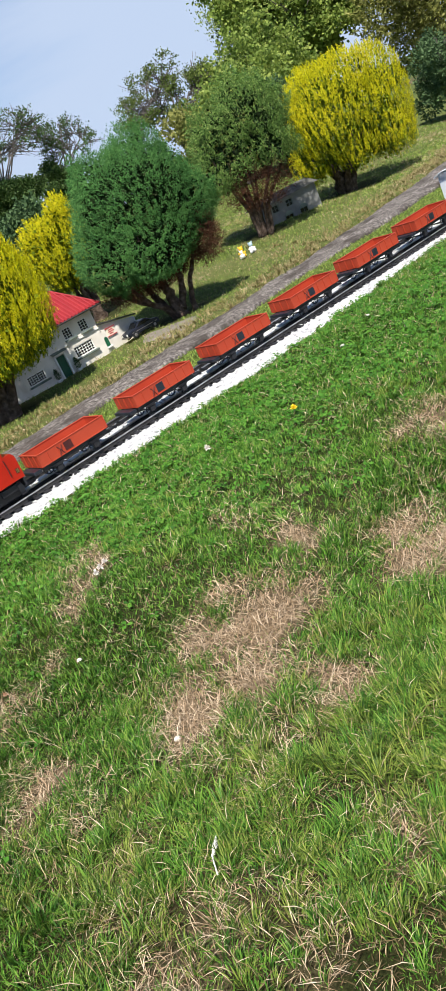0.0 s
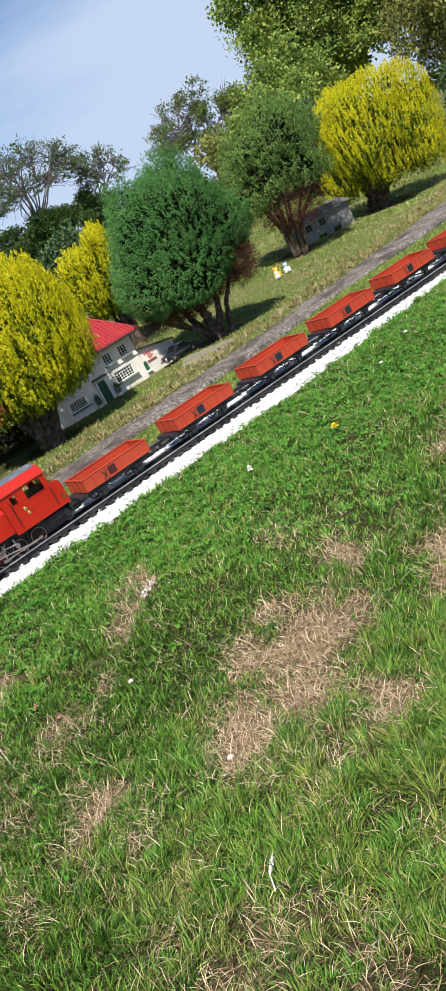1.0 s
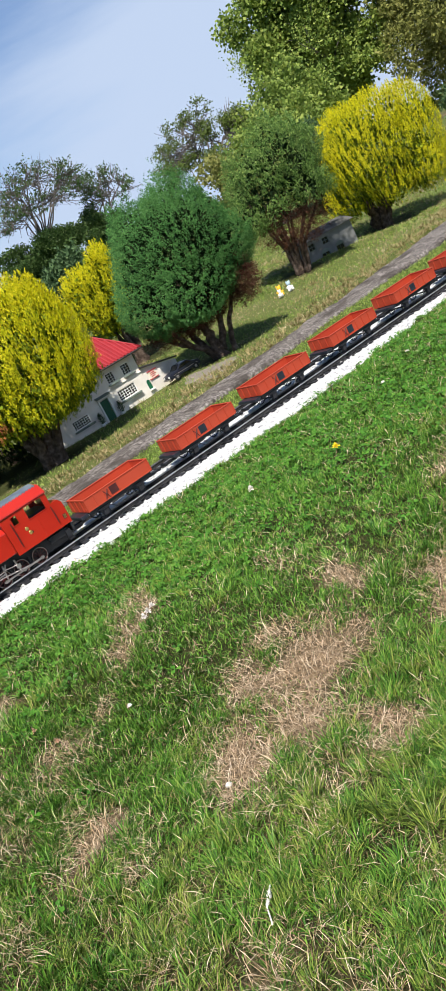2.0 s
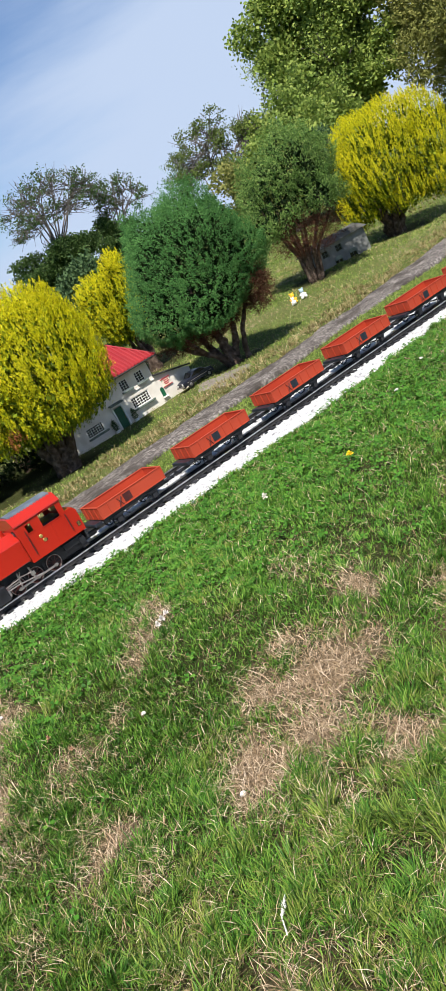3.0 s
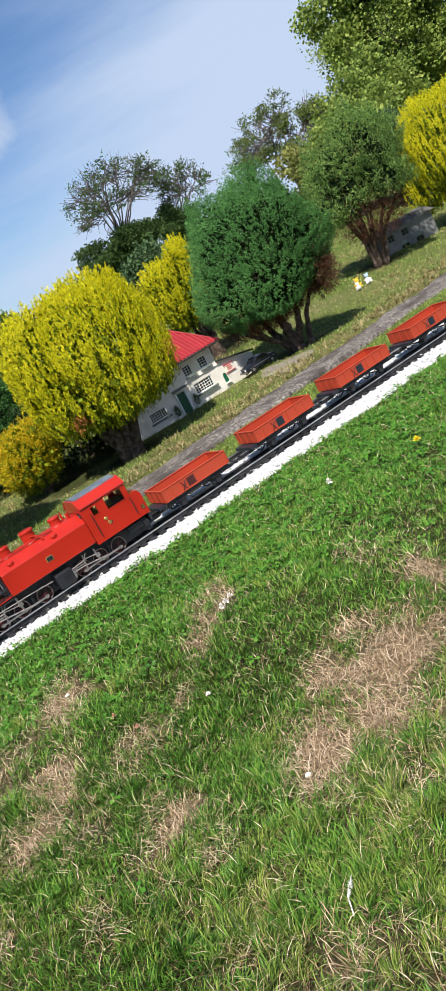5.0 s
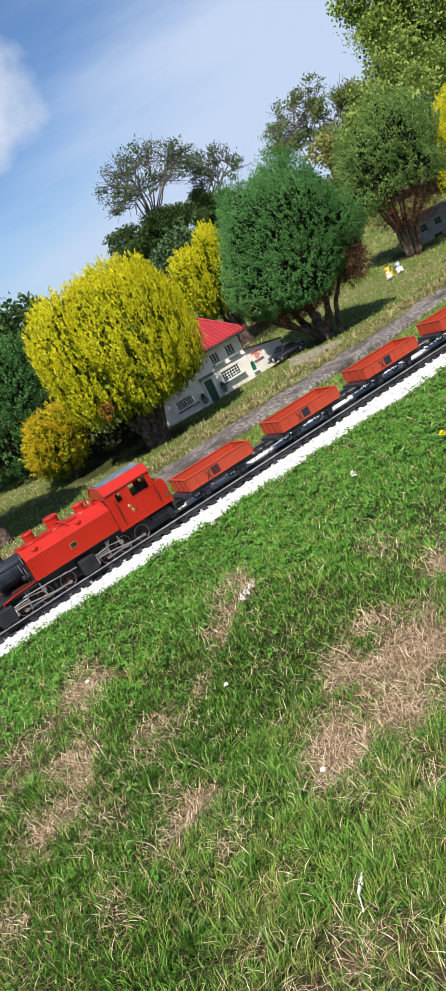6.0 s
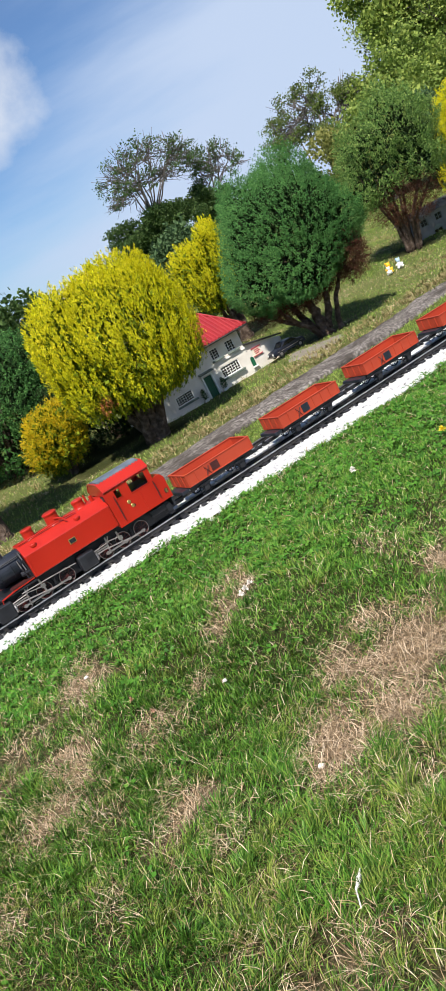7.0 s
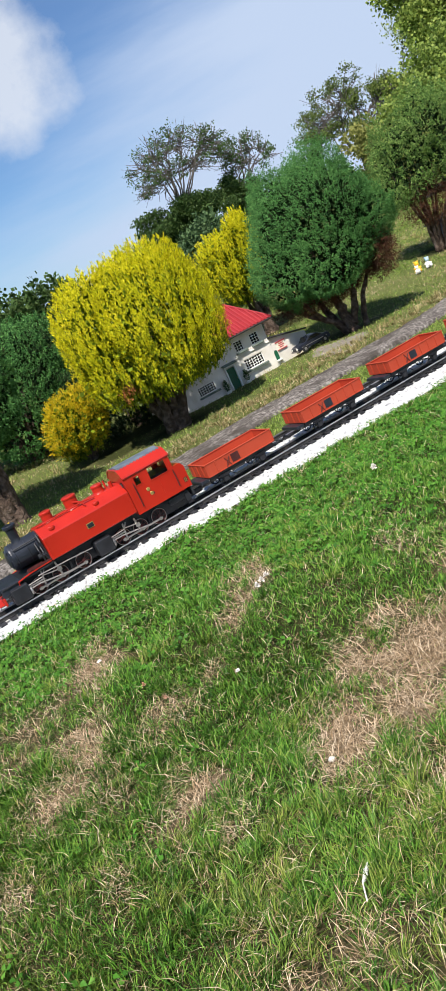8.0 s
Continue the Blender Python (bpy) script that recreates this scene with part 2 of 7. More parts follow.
M_TWIG = material("grey_twig", [(0.3, (0.06, 0.052, 0.045)), (0.7, (0.14, 0.12, 0.105))], 9, 0.9)


# ---------------------------------------------------------------- mesh helpers
rng = np.random.default_rng(7)


def part(name, bm, mat, parent=None, label=""):
    """One mesh object out of a bmesh or a mesh, under a thing or a part."""
    if isinstance(bm, bmesh.types.BMesh):
        me = bpy.data.meshes.new(name)
        bm.to_mesh(me)
        bm.free()
    else:
        me = bm
    if mat is not None and not me.materials:
        me.materials.append(mat)
    ob = new(name, me)
    ob.parent = parent
    if label:
        tagged(ob, label)
    return ob


def thing(name, m, label, category, group="", kind=""):
    ob = new(name)
    ob.empty_display_size = 0.05
    ob.matrix_world = m
    return tagged(ob, label, category, group, kind)


def big_mesh(name, verts, tris, smooth=False):
    me = bpy.data.meshes.new(name)
    verts, tris = np.asarray(verts, dtype=np.float32).reshape(-1, 3), np.asarray(tris, dtype=np.int32).reshape(-1, 3)
    me.vertices.add(len(verts))
    me.vertices.foreach_set("co", verts.ravel())
    me.loops.add(tris.size)
    me.loops.foreach_set("vertex_index", tris.ravel())
    me.polygons.add(len(tris))
    me.polygons.foreach_set("loop_start", np.arange(0, tris.size, 3, dtype=np.int32))
    me.polygons.foreach_set("loop_total", np.full(len(tris), 3, dtype=np.int32))
    if smooth:
        me.polygons.foreach_set("use_smooth", np.ones(len(tris), dtype=bool))
    me.update(calc_edges=True)
    return me


def bm_box(bm, size, centre=(0, 0, 0), bevel=0.0, rot=None):
    r = bmesh.ops.create_cube(bm, size=1.0)
    vs = r["verts"]
    m = Matrix.Translation(centre) @ (rot or Matrix.Identity(4)) @ Matrix.Diagonal((*size, 1))
    bmesh.ops.transform(bm, matrix=m, verts=vs)
    if bevel:
        es = list({e for v in vs for e in v.link_edges})
        bmesh.ops.bevel(bm, geom=es, offset=bevel, segments=2, affect="EDGES", profile=0.5)
    return bm


def bm_cyl(bm, r1, r2, length, m, seg=16, caps=True):
    """A cylinder or cone along the local z axis, from 0 to length."""
    bmesh.ops.create_cone(bm, cap_ends=caps, segments=seg, radius1=r1, radius2=r2, depth=length, matrix=m @ Matrix.Translation((0, 0, length / 2)))
    return bm


def bm_prism(bm, outline, depth, m):
    """A flat outline in local x, z, made depth thick along local y (centred)."""
    a = [bm.verts.new(m @ Vector((x, -depth / 2, z))) for x, z in outline]
    b = [bm.verts.new(m @ Vector((x, depth / 2, z))) for x, z in outline]
    k = len(outline)
    bm.faces.new(a)
    bm.faces.new(list(reversed(b)))
    for i in range(k):
        bm.faces.new((a[(i + 1) % k], a[i], b[i], b[(i + 1) % k]))
    return bm


def bm_torus(bm, R, r, m, seg=24, ring=8):
    vs = []
    for i in range(seg):
        a = 2 * math.pi * i / seg
        vs.append([bm.verts.new(m @ Vector(((R + r * math.cos(b)) * math.cos(a), (R + r * math.cos(b)) * math.sin(a), r * math.sin(b))))
                   for b in (2 * math.pi * j / ring for j in range(ring))])
    for i in range(seg):
        for j in range(ring):
            bm.faces.new((vs[i][j], vs[(i + 1) % seg][j], vs[(i + 1) % seg][(j + 1) % ring], vs[i][(j + 1) % ring]))
    return bm


def bm_tube(bm, pts, radii, seg=7):
    """A round limb along a line of points."""
    pts = [Vector(p) for p in pts]
    rings, side = [], None
    for i, p in enumerate(pts):
        d = (pts[min(i + 1, len(pts) - 1)] - pts[max(i - 1, 0)]).normalized()
        if side is None:
            side = d.orthogonal().normalized()
        side = (side - d * side.dot(d)).normalized()
        up = d.cross(side)
        rings.append([bm.verts.new(p + radii[i] * (math.cos(a) * side + math.sin(a) * up)) for a in (2 * math.pi * k / seg for k in range(seg))])
    for a, b in zip(rings, rings[1:]):
        for k in range(seg):
            bm.faces.new((a[k], a[(k + 1) % seg], b[(k + 1) % seg], b[k]))
    bm.faces.new(list(reversed(rings[0])))
    bm.faces.new(rings[-1])
    return bm


def fbm(x, y, scale, seed=0.0, octaves=3):
    """Smooth noise over arrays, about -1 to 1."""
    r = np.random.default_rng(int(seed) + 100)
    total, amp, norm = 0.0, 1.0, 0.0
    for o in range(octaves):
        acc = 0.0
        for _ in range(6):
            a, ph = r.uniform(0, 2 * np.pi, 2)
            k = scale * 2 ** o * r.uniform(0.7, 1.4)
            acc = acc + np.sin(k * (np.cos(a) * x + np.sin(a) * y) + ph)
        total, norm, amp = total + amp * acc / 2.6, norm + amp, amp * 0.55
    return total / norm


# ---------------------------------------------------------------- the lie of the land
# Lines that run along the railway, y as a function of x.
def past(x): return np.maximum(x - 0.6, 0)
def lawn_edge(x): return 1.765 + 0.380 * x + 0.16 * past(x)
def near_track(x): return 1.918 + 0.420 * x
def far_track(x): return 2.053 + 0.455 * x
def strip_edge(x): return 2.135 + 0.450 * x
def kerb_front(x): return 2.341 + 0.518 * x + 0.05 * past(x) ** 2
def kerb_back(x): return 2.538 + 0.539 * x + 0.09 * past(x) ** 2


def bank(x, y):
    """How far a place lies behind the concrete edging."""
    return (y - kerb_back(x)) * 0.88


def land(x, y):
    """The height of the ground."""
    s = np.maximum(bank(x, y) - 0.55, 0)
    rise = 0.10 * np.minimum(s, 4.0)
    verge = np.clip(bank(x, y) / 0.05, 0, 1) * 0.010 * np.clip(1.6 - bank(x, y) / 0.3, 0.2, 1)
    bumps = 0.006 * fbm(x, y, 6, 1) + 0.003 * fbm(x, y, 22, 2)
    return rise + verge + bumps * np.clip((np.abs(y - near_track(x)) - 0.1) / 0.2, 0, 1)


WORN = [(-0.046, 1.302, 0.022, 0.75), (-0.100, 1.164, 0.019, 0.8), (-0.133, 1.037, 0.014, 0.6), (-0.201, 0.986, 0.018, 0.55), (-0.318, 1.220, 0.030, 0.85), (-0.324, 0.976, 0.033, 0.95),
        (-0.232, 0.929, 0.022, 0.6), (-0.184, 0.783, 0.020, 1.0), (-0.223, 0.740, 0.015, 1.0), (-0.144, 0.692, 0.013, 0.7), (-0.259, 0.697, 0.017, 0.55), (0.215, 1.020, 0.023, 1.0),
        (0.102, 0.901, 0.035, 1.15), (0.037, 0.891, 0.024, 1.0), (0.059, 0.782, 0.027, 1.0), (-0.016, 0.755, 0.031, 1.15), (0.177, 0.857, 0.020, 0.65), (0.118, 0.672, 0.023, 1.0),
        (0.051, 0.657, 0.023, 0.6), (-0.066, 0.544, 0.010, 0.9), (0.288, 0.834, 0.032, 1.0), (0.070, 0.487, 0.016, 0.85), (0.50, 1.14, 0.04, 0.8),
        (-0.40, 1.05, 0.034, 0.65), (-0.36, 0.90, 0.032, 0.65), (-0.285, 0.86, 0.022, 0.55), (-0.30, 1.05, 0.024, 0.45), (-0.39, 0.75, 0.026, 0.5), (0.022, 0.646, 0.028, 0.42), (0.10, 0.80, 0.028, 0.5),
        (0.315, 0.85, 0.034, 0.9), (-0.11, 0.44, 0.028, 0.5), (0.0, 0.45, 0.020, 0.4), (-0.055, 0.505, 0.018, 0.6), (-0.125, 0.57, 0.020, 0.4), (-0.062, 1.25, 0.026, 0.75), (0.17, 1.20, 0.03, 0.4)]


# discs under the crowns where the ground is coloured dark as tree shade
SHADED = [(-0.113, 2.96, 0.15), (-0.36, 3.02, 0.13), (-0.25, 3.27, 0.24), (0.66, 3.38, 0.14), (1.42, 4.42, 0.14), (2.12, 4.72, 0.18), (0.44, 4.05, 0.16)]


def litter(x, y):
    """Bare needle litter under the conifers, 0 to 1; its darkness stands in for shade."""
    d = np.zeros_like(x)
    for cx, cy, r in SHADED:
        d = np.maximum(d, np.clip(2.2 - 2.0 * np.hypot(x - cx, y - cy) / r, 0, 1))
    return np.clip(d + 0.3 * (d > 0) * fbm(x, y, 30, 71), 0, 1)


def dry(x, y):
    """How dry the lawn is, 0 green to 1 bare straw."""
    d = np.zeros_like(x)
    wx, wy = x + 0.016 * fbm(x, y, 60, 3), y + 0.026 * fbm(x, y, 50, 4)
    for cx, cy, r, w in WORN:
        d = np.maximum(d, w * np.clip(1.60 - 0.80 * np.sqrt(((wx - cx) / r) ** 2 + ((wy - cy) / (r * 1.75)) ** 2), 0, 1))
    d = d * (0.95 + 0.55 * fbm(x, y, 48, 5) + 0.25 * fbm(x, y, 110, 11)) + 0.13 * fbm(x, y, 14, 8) + 0.14 * fbm(x, y, 90, 6) - 0.06
    return np.clip(d, 0, 1)


def ground_sheet():
    xs = np.concatenate([-np.geomspace(500, 1.7, 26), np.linspace(-1.6, 4.0, 125), np.geomspace(4.1, 500, 26)])
    ys = np.concatenate([-np.geomspace(500, 0.4, 22), np.linspace(-0.3, 6.5, 150), np.geomspace(6.6, 600, 30)])
    X, Y = np.meshgrid(xs, ys, indexing="ij")
    Z = land(X, Y)
    under = np.clip(1 - np.abs(Y - (near_track(X) + far_track(X)) / 2) / 0.2, 0, 1) * 0.008
    Z = Z - under
    V = np.stack([X, Y, Z], -1).reshape(-1, 3)
    a = np.arange(len(xs) * len(ys)).reshape(len(xs), len(ys))
    q = np.stack([a[:-1, :-1], a[1:, :-1], a[1:, 1:], a[:-1, 1:]], -1).reshape(-1, 4)
    me = big_mesh("ground", V, np.concatenate([q[:, [0, 1, 2]], q[:, [0, 2, 3]]]), True)
    # under the conifers the earth stays dark, their shade put into its colour
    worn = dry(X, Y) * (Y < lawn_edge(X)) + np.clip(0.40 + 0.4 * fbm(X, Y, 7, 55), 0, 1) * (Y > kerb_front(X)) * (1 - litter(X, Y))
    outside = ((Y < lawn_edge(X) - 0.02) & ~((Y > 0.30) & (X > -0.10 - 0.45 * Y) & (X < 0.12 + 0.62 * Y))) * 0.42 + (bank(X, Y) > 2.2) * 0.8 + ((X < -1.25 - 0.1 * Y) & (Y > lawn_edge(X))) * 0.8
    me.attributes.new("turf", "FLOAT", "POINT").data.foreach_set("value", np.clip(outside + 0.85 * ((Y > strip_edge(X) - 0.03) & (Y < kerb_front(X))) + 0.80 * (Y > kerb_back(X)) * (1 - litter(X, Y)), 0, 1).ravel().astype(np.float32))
    me.attributes.new("dryness", "FLOAT", "POINT").data.foreach_set("value", worn.ravel().astype(np.float32))
    return part("ground", me, M_EARTH)


tagged(ground_sheet(), "dry thatchy lawn soil with bare patches", "ground", kind="structure")


# ---------------------------------------------------------------- grass
def blades(x, y, height, width, lean, mat, name, label, z0=None):
    """Curved tapering blades, each of two triangles."""
    k = len(x)
    z = land(x, y) - 0.002 if z0 is None else z0
    a = rng.uniform(0, 2 * np.pi, k)
    face = a + rng.normal(0, 0.7, k)
    d = np.stack([np.cos(a), np.sin(a), np.zeros(k)], 1)
    w = np.stack([-np.sin(face), np.cos(face), np.zeros(k)], 1) * (width / 2)[:, None]
    base = np.stack([x, y, z], 1)
    up = np.array([0, 0, 1.0])
    mid = base + d * (height * lean * 0.35)[:, None] + up * (height * np.sqrt(np.maximum(1 - lean ** 2, 0.02)) * 0.55)[:, None]
    tip = base + d * (height * lean)[:, None] + up * (height * np.sqrt(np.maximum(1 - lean ** 2, 0.01)) * 0.95)[:, None]
    V = np.stack([base, mid + w, mid - w, tip], 1).reshape(-1, 3)
    o = (np.arange(k) * 4)[:, None, None]
    F = (np.array([[0, 1, 2], [1, 3, 2]])[None] + o).reshape(-1, 3)
    return tagged(part(name, big_mesh(name, V, F), mat), label, "grass", kind="stuff")


def scatter(k, x0, x1, y0, y1, keep):
    x, y = rng.uniform(x0, x1, k), rng.uniform(y0, y1, k)
    ok = keep(x, y)
    return x[ok], y[ok]


def in_lawn(x, y):
    wob = 0.016 * fbm(x, y, 26, 9) + 0.007 * fbm(x, y, 95, 10)
    return (y < lawn_edge(x) - 0.012 + wob) & (y > 0.3) & (x > -0.10 - 0.45 * y) & (x < 0.12 + 0.62 * y)


def tuft_blades(x, y, heading, height, width, lean, mat, name, label):
    """Arching blades of three triangles each, headed the way their tuft spreads."""
    k = len(x)
    face = heading + rng.normal(0, 0.5, k)
    d = np.stack([np.cos(heading), np.sin(heading), np.zeros(k)], 1)
    w = np.stack([-np.sin(face), np.cos(face), np.zeros(k)], 1) * (width / 2)[:, None]
    base = np.stack([x, y, land(x, y) - 0.002], 1)
    up = np.array([0, 0, 1.0])
    rise = np.sqrt(np.maximum(1 - lean ** 2, 0.02))
    mid = base + d * (height * lean * 0.38)[:, None] + up * (height * rise * 0.66)[:, None]
    tip = base + d * (height * lean)[:, None] + up * (height * rise * 0.92)[:, None]
    V = np.stack([base + w * 0.8, base - w * 0.8, mid + w, mid - w, tip], 1).reshape(-1, 3)
    F = (np.array([[0, 1, 2], [1, 3, 2], [2, 3, 4]])[None] + (np.arange(k) * 5)[:, None, None]).reshape(-1, 3)
    return tagged(part(name, big_mesh(name, V, F), mat), label, "grass", kind="stuff")


def lawn():
    gx, gy, sx, sy = [], [], [], []
    for k, y0, y1 in ((190000, 0.30, 0.95), (430000, 0.95, 2.7)):
        x, y = scatter(k, -0.9, 1.7, y0, y1, in_lawn)
        g = rng.uniform(0, 1, len(x)) > 0.06 + 0.90 * dry(x, y)
        gx.append(x[g]), gy.append(y[g])
        x, y = scatter(int(k * 1.6), -0.9, 1.7, y0, y1, in_lawn)
        s = rng.uniform(0, 1, len(x)) < 0.10 - 0.05 * (y > 1.0) + 0.88 * dry(x, y)
        sx.append(x[s]), sy.append(y[s])
    x, y, = np.concatenate(gx), np.concatenate(gy)
    tall = 0.85 + 0.5 * np.clip(fbm(x, y, 24, 21), -1, 1) - 0.4 * dry(x, y)
    far = np.clip((y - 0.6) / 1.2, 0, 1)
    blades(x, y, rng.uniform(0.008, 0.020, len(x)) * tall, rng.uniform(0.0008, 0.0014, len(x)) * (1 + 0.55 * far), np.clip(rng.normal(0.62, 0.22, len(x)), 0.05, 0.97),
           M_BLADE, "lawn_grass", "short green lawn grass, worn thin in places")
    # tufts of longer arching blades
    tx, ty = scatter(7800, -0.75, 1.5, 0.36, 2.3, in_lawn)
    mx, my = scatter(1500, -0.6, 0.75, 0.40, 1.0, in_lawn)
    tx, ty = np.concatenate([tx, mx]), np.concatenate([ty, my])
    thin = rng.uniform(0, 1, len(tx)) > 1.35 * np.clip(dry(tx, ty) - 0.06, 0, 1) + 0.08 * np.clip((ty - 1.0) / 0.5, 0, 1)
    tx, ty = tx[thin], ty[thin]
    size = np.clip(0.85 + 0.5 * fbm(tx, ty, 9, 23) + rng.normal(0, 0.22, len(tx)), 0.4, 1.7)
    per = (54 * size ** 1.3).astype(int)
    i = np.repeat(np.arange(len(tx)), per)
    a = rng.uniform(0, 2 * np.pi, len(i))
    rad = 0.0085 * size[i] * rng.uniform(0, 1, len(i)) ** 0.6
    combed = (2.4 * fbm(tx, ty, 5, 24) + 0.4)[i]
    hx, hy = np.cos(a) * rad / 0.0085 + 0.75 * np.cos(combed) + rng.normal(0, 0.35, len(i)), np.sin(a) * rad / 0.0085 + 0.75 * np.sin(combed) + rng.normal(0, 0.35, len(i))
    faded = (rng.uniform(0, 1, len(tx)) < 0.12 + 0.38 * np.clip((1.0 - ty) / 0.4, 0, 1) + 0.3 * fbm(tx, ty, 8, 29))[i]
    px, py = tx[i] + np.cos(a) * rad, ty[i] + np.sin(a) * rad
    height = rng.uniform(0.010, 0.027, len(i)) * size[i] ** 0.6 * (1 - 0.25 * np.clip((ty[i] - 0.9) / 0.7, 0, 1))
    width = rng.uniform(0.0005, 0.00110, len(i)) * (1 + 0.6 * np.clip((ty[i] - 0.7) / 0.7, 0, 1))
    lean = np.clip(0.30 + 0.42 * np.hypot(hx, hy) + rng.normal(0, 0.15, len(i)), 0.1, 0.96)
    for g, mat, name, label in ((~faded, M_TUFT, "grass_tufts", "longer green grass tufts spreading in the lawn"), (faded, M_TUFT_FADED, "faded_grass_tufts", "yellowing olive grass tufts in the worn lawn")):
        tuft_blades(px[g], py[g], np.arctan2(hy, hx)[g], height[g], width[g], lean[g], mat, name, label)
    x, y = scatter(36000, -0.75, 1.0, 0.34, 1.3, in_lawn)
    nx, ny = scatter(14000, -0.4, 0.55, 0.34, 0.72, in_lawn)
    x, y = np.concatenate([x, nx]), np.concatenate([y, ny])
    bare = rng.uniform(0, 1, len(x)) > 1.2 * dry(x, y)
    x, y = x[bare], y[bare]
    blades(x, y, rng.uniform(0.005, 0.014, len(x)), rng.uniform(0.0006, 0.0013, len(x)), np.clip(rng.normal(0.95, 0.05, len(x)), 0.6, 0.985),
           M_THATCH, "lawn_thatch", "brown matted thatch between the grass blades", land(x, y) + rng.uniform(0, 0.003, len(x)))
    x, y = np.concatenate(sx), np.concatenate(sy)
    far = np.clip((y - 0.6) / 1.2, 0, 1)
    long = np.where(rng.uniform(0, 1, len(x)) < 0.03, 1.5, 1.0)
    blades(x, y, rng.uniform(0.005, 0.024, len(x)) * long, rng.uniform(0.0003, 0.00075, len(x)) * (1 + 0.6 * far), np.clip(rng.normal(0.88, 0.11, len(x)), 0.4, 0.985),
           M_STRAW, "dry_grass", "dead straw-coloured grass lying in worn patches", land(x, y) + rng.uniform(0, 1, len(x)) ** 2 * 0.014 * (1 - dry(x, y)) + rng.uniform(0, 0.004, len(x)))


lawn()


def outer_lawn():
    """Coarser grass over the rest of the lawn, out of the camera's way."""
    def outside(x, y): return (y < lawn_edge(x) - 0.02) & ~((y > 0.28) & (x > -0.12 - 0.45 * y) & (x < 0.14 + 0.62 * y))
    x, y = scatter(46000, -4.0, 5.0, -3.0, 4.0, outside)
    blades(x, y, rng.uniform(0.02, 0.045, len(x)), rng.uniform(0.010, 0.018, len(x)), np.clip(rng.normal(0.6, 0.2, len(x)), 0.05, 0.95), M_BLADE,
           "outer_lawn_grass", "mown green lawn stretching away from the railway")


outer_lawn()


# ---------------------------------------------------------------- railway
def along(line, x0, x1, step):
    """Places and headings along a line, step metres apart."""
    slope = line(1.0) - line(0.0)
    dx = step / math.hypot(1, slope)
    k = int((x1 - x0) / dx)
    return [(x0 + i * dx, line(x0 + i * dx)) for i in range(k)], math.degrees(math.atan(slope))


RAIL_TOP = 0.0145


def railway(line, x0, x1, label):
    places, heading = along(line, x0, x1, 0.026)
    track = thing("railway_track", pose(x0, line(x0), 0, 0, 0, heading), label, "railway track", "garden railway")
    length = math.hypot(x1 - x0, line(x1) - line(x0))
    for side in (-1, 1):
        bm = bmesh.new()
        for w, z0, z1 in ((0.0085, 0.0040, 0.0060), (0.0026, 0.0060, 0.0105), (0.0042, 0.0105, RAIL_TOP - 0.0026)):
            bm_box(bm, (length, w, z1 - z0), (length / 2, side * 0.0242, (z0 + z1) / 2))
        rail = part("rail", bm, M_RAIL, track)
        part("rail_head", bm_box(bmesh.new(), (length, 0.0044, 0.0026), (length / 2, side * 0.0242, RAIL_TOP - 0.0013)), M_RAILTOP, rail, "worn bright steel running surface")
    bm = bmesh.new()
    bm_box(bm, (0.0140, 0.094, 0.009), (0, 0, 0.0), 0.0012)
    for side in (-1, 1):
        for s in (-1, 1):
            bm_box(bm, (0.006, 0.004, 0.003), (0, side * 0.0242 + s * 0.0052, 0.0055))
    sleeper = part("sleeper", bm, M_SLEEPER, track)
    for i in range(len(places)):
        ob = sleeper if i == 0 else new("sleeper", sleeper.data)
        ob.parent = track
        ob.matrix_local = pose(i * 0.026, random.uniform(-0.0015, 0.0015), random.uniform(-0.0005, 0.0003), 0, 0, random.uniform(-1.5, 1.5))
    return track


railway(near_track, -1.6, 3.6, "narrow model railway track with black sleepers on white ballast")
railway(far_track, -1.6, 3.6, "second model railway track, its far rail edged by grass")


def between(x, y):
    """The heap of chips between the two tracks, which hides the sleeper ends."""
    return (y > near_track(x) + 0.030) & (y < far_track(x) - 0.034)


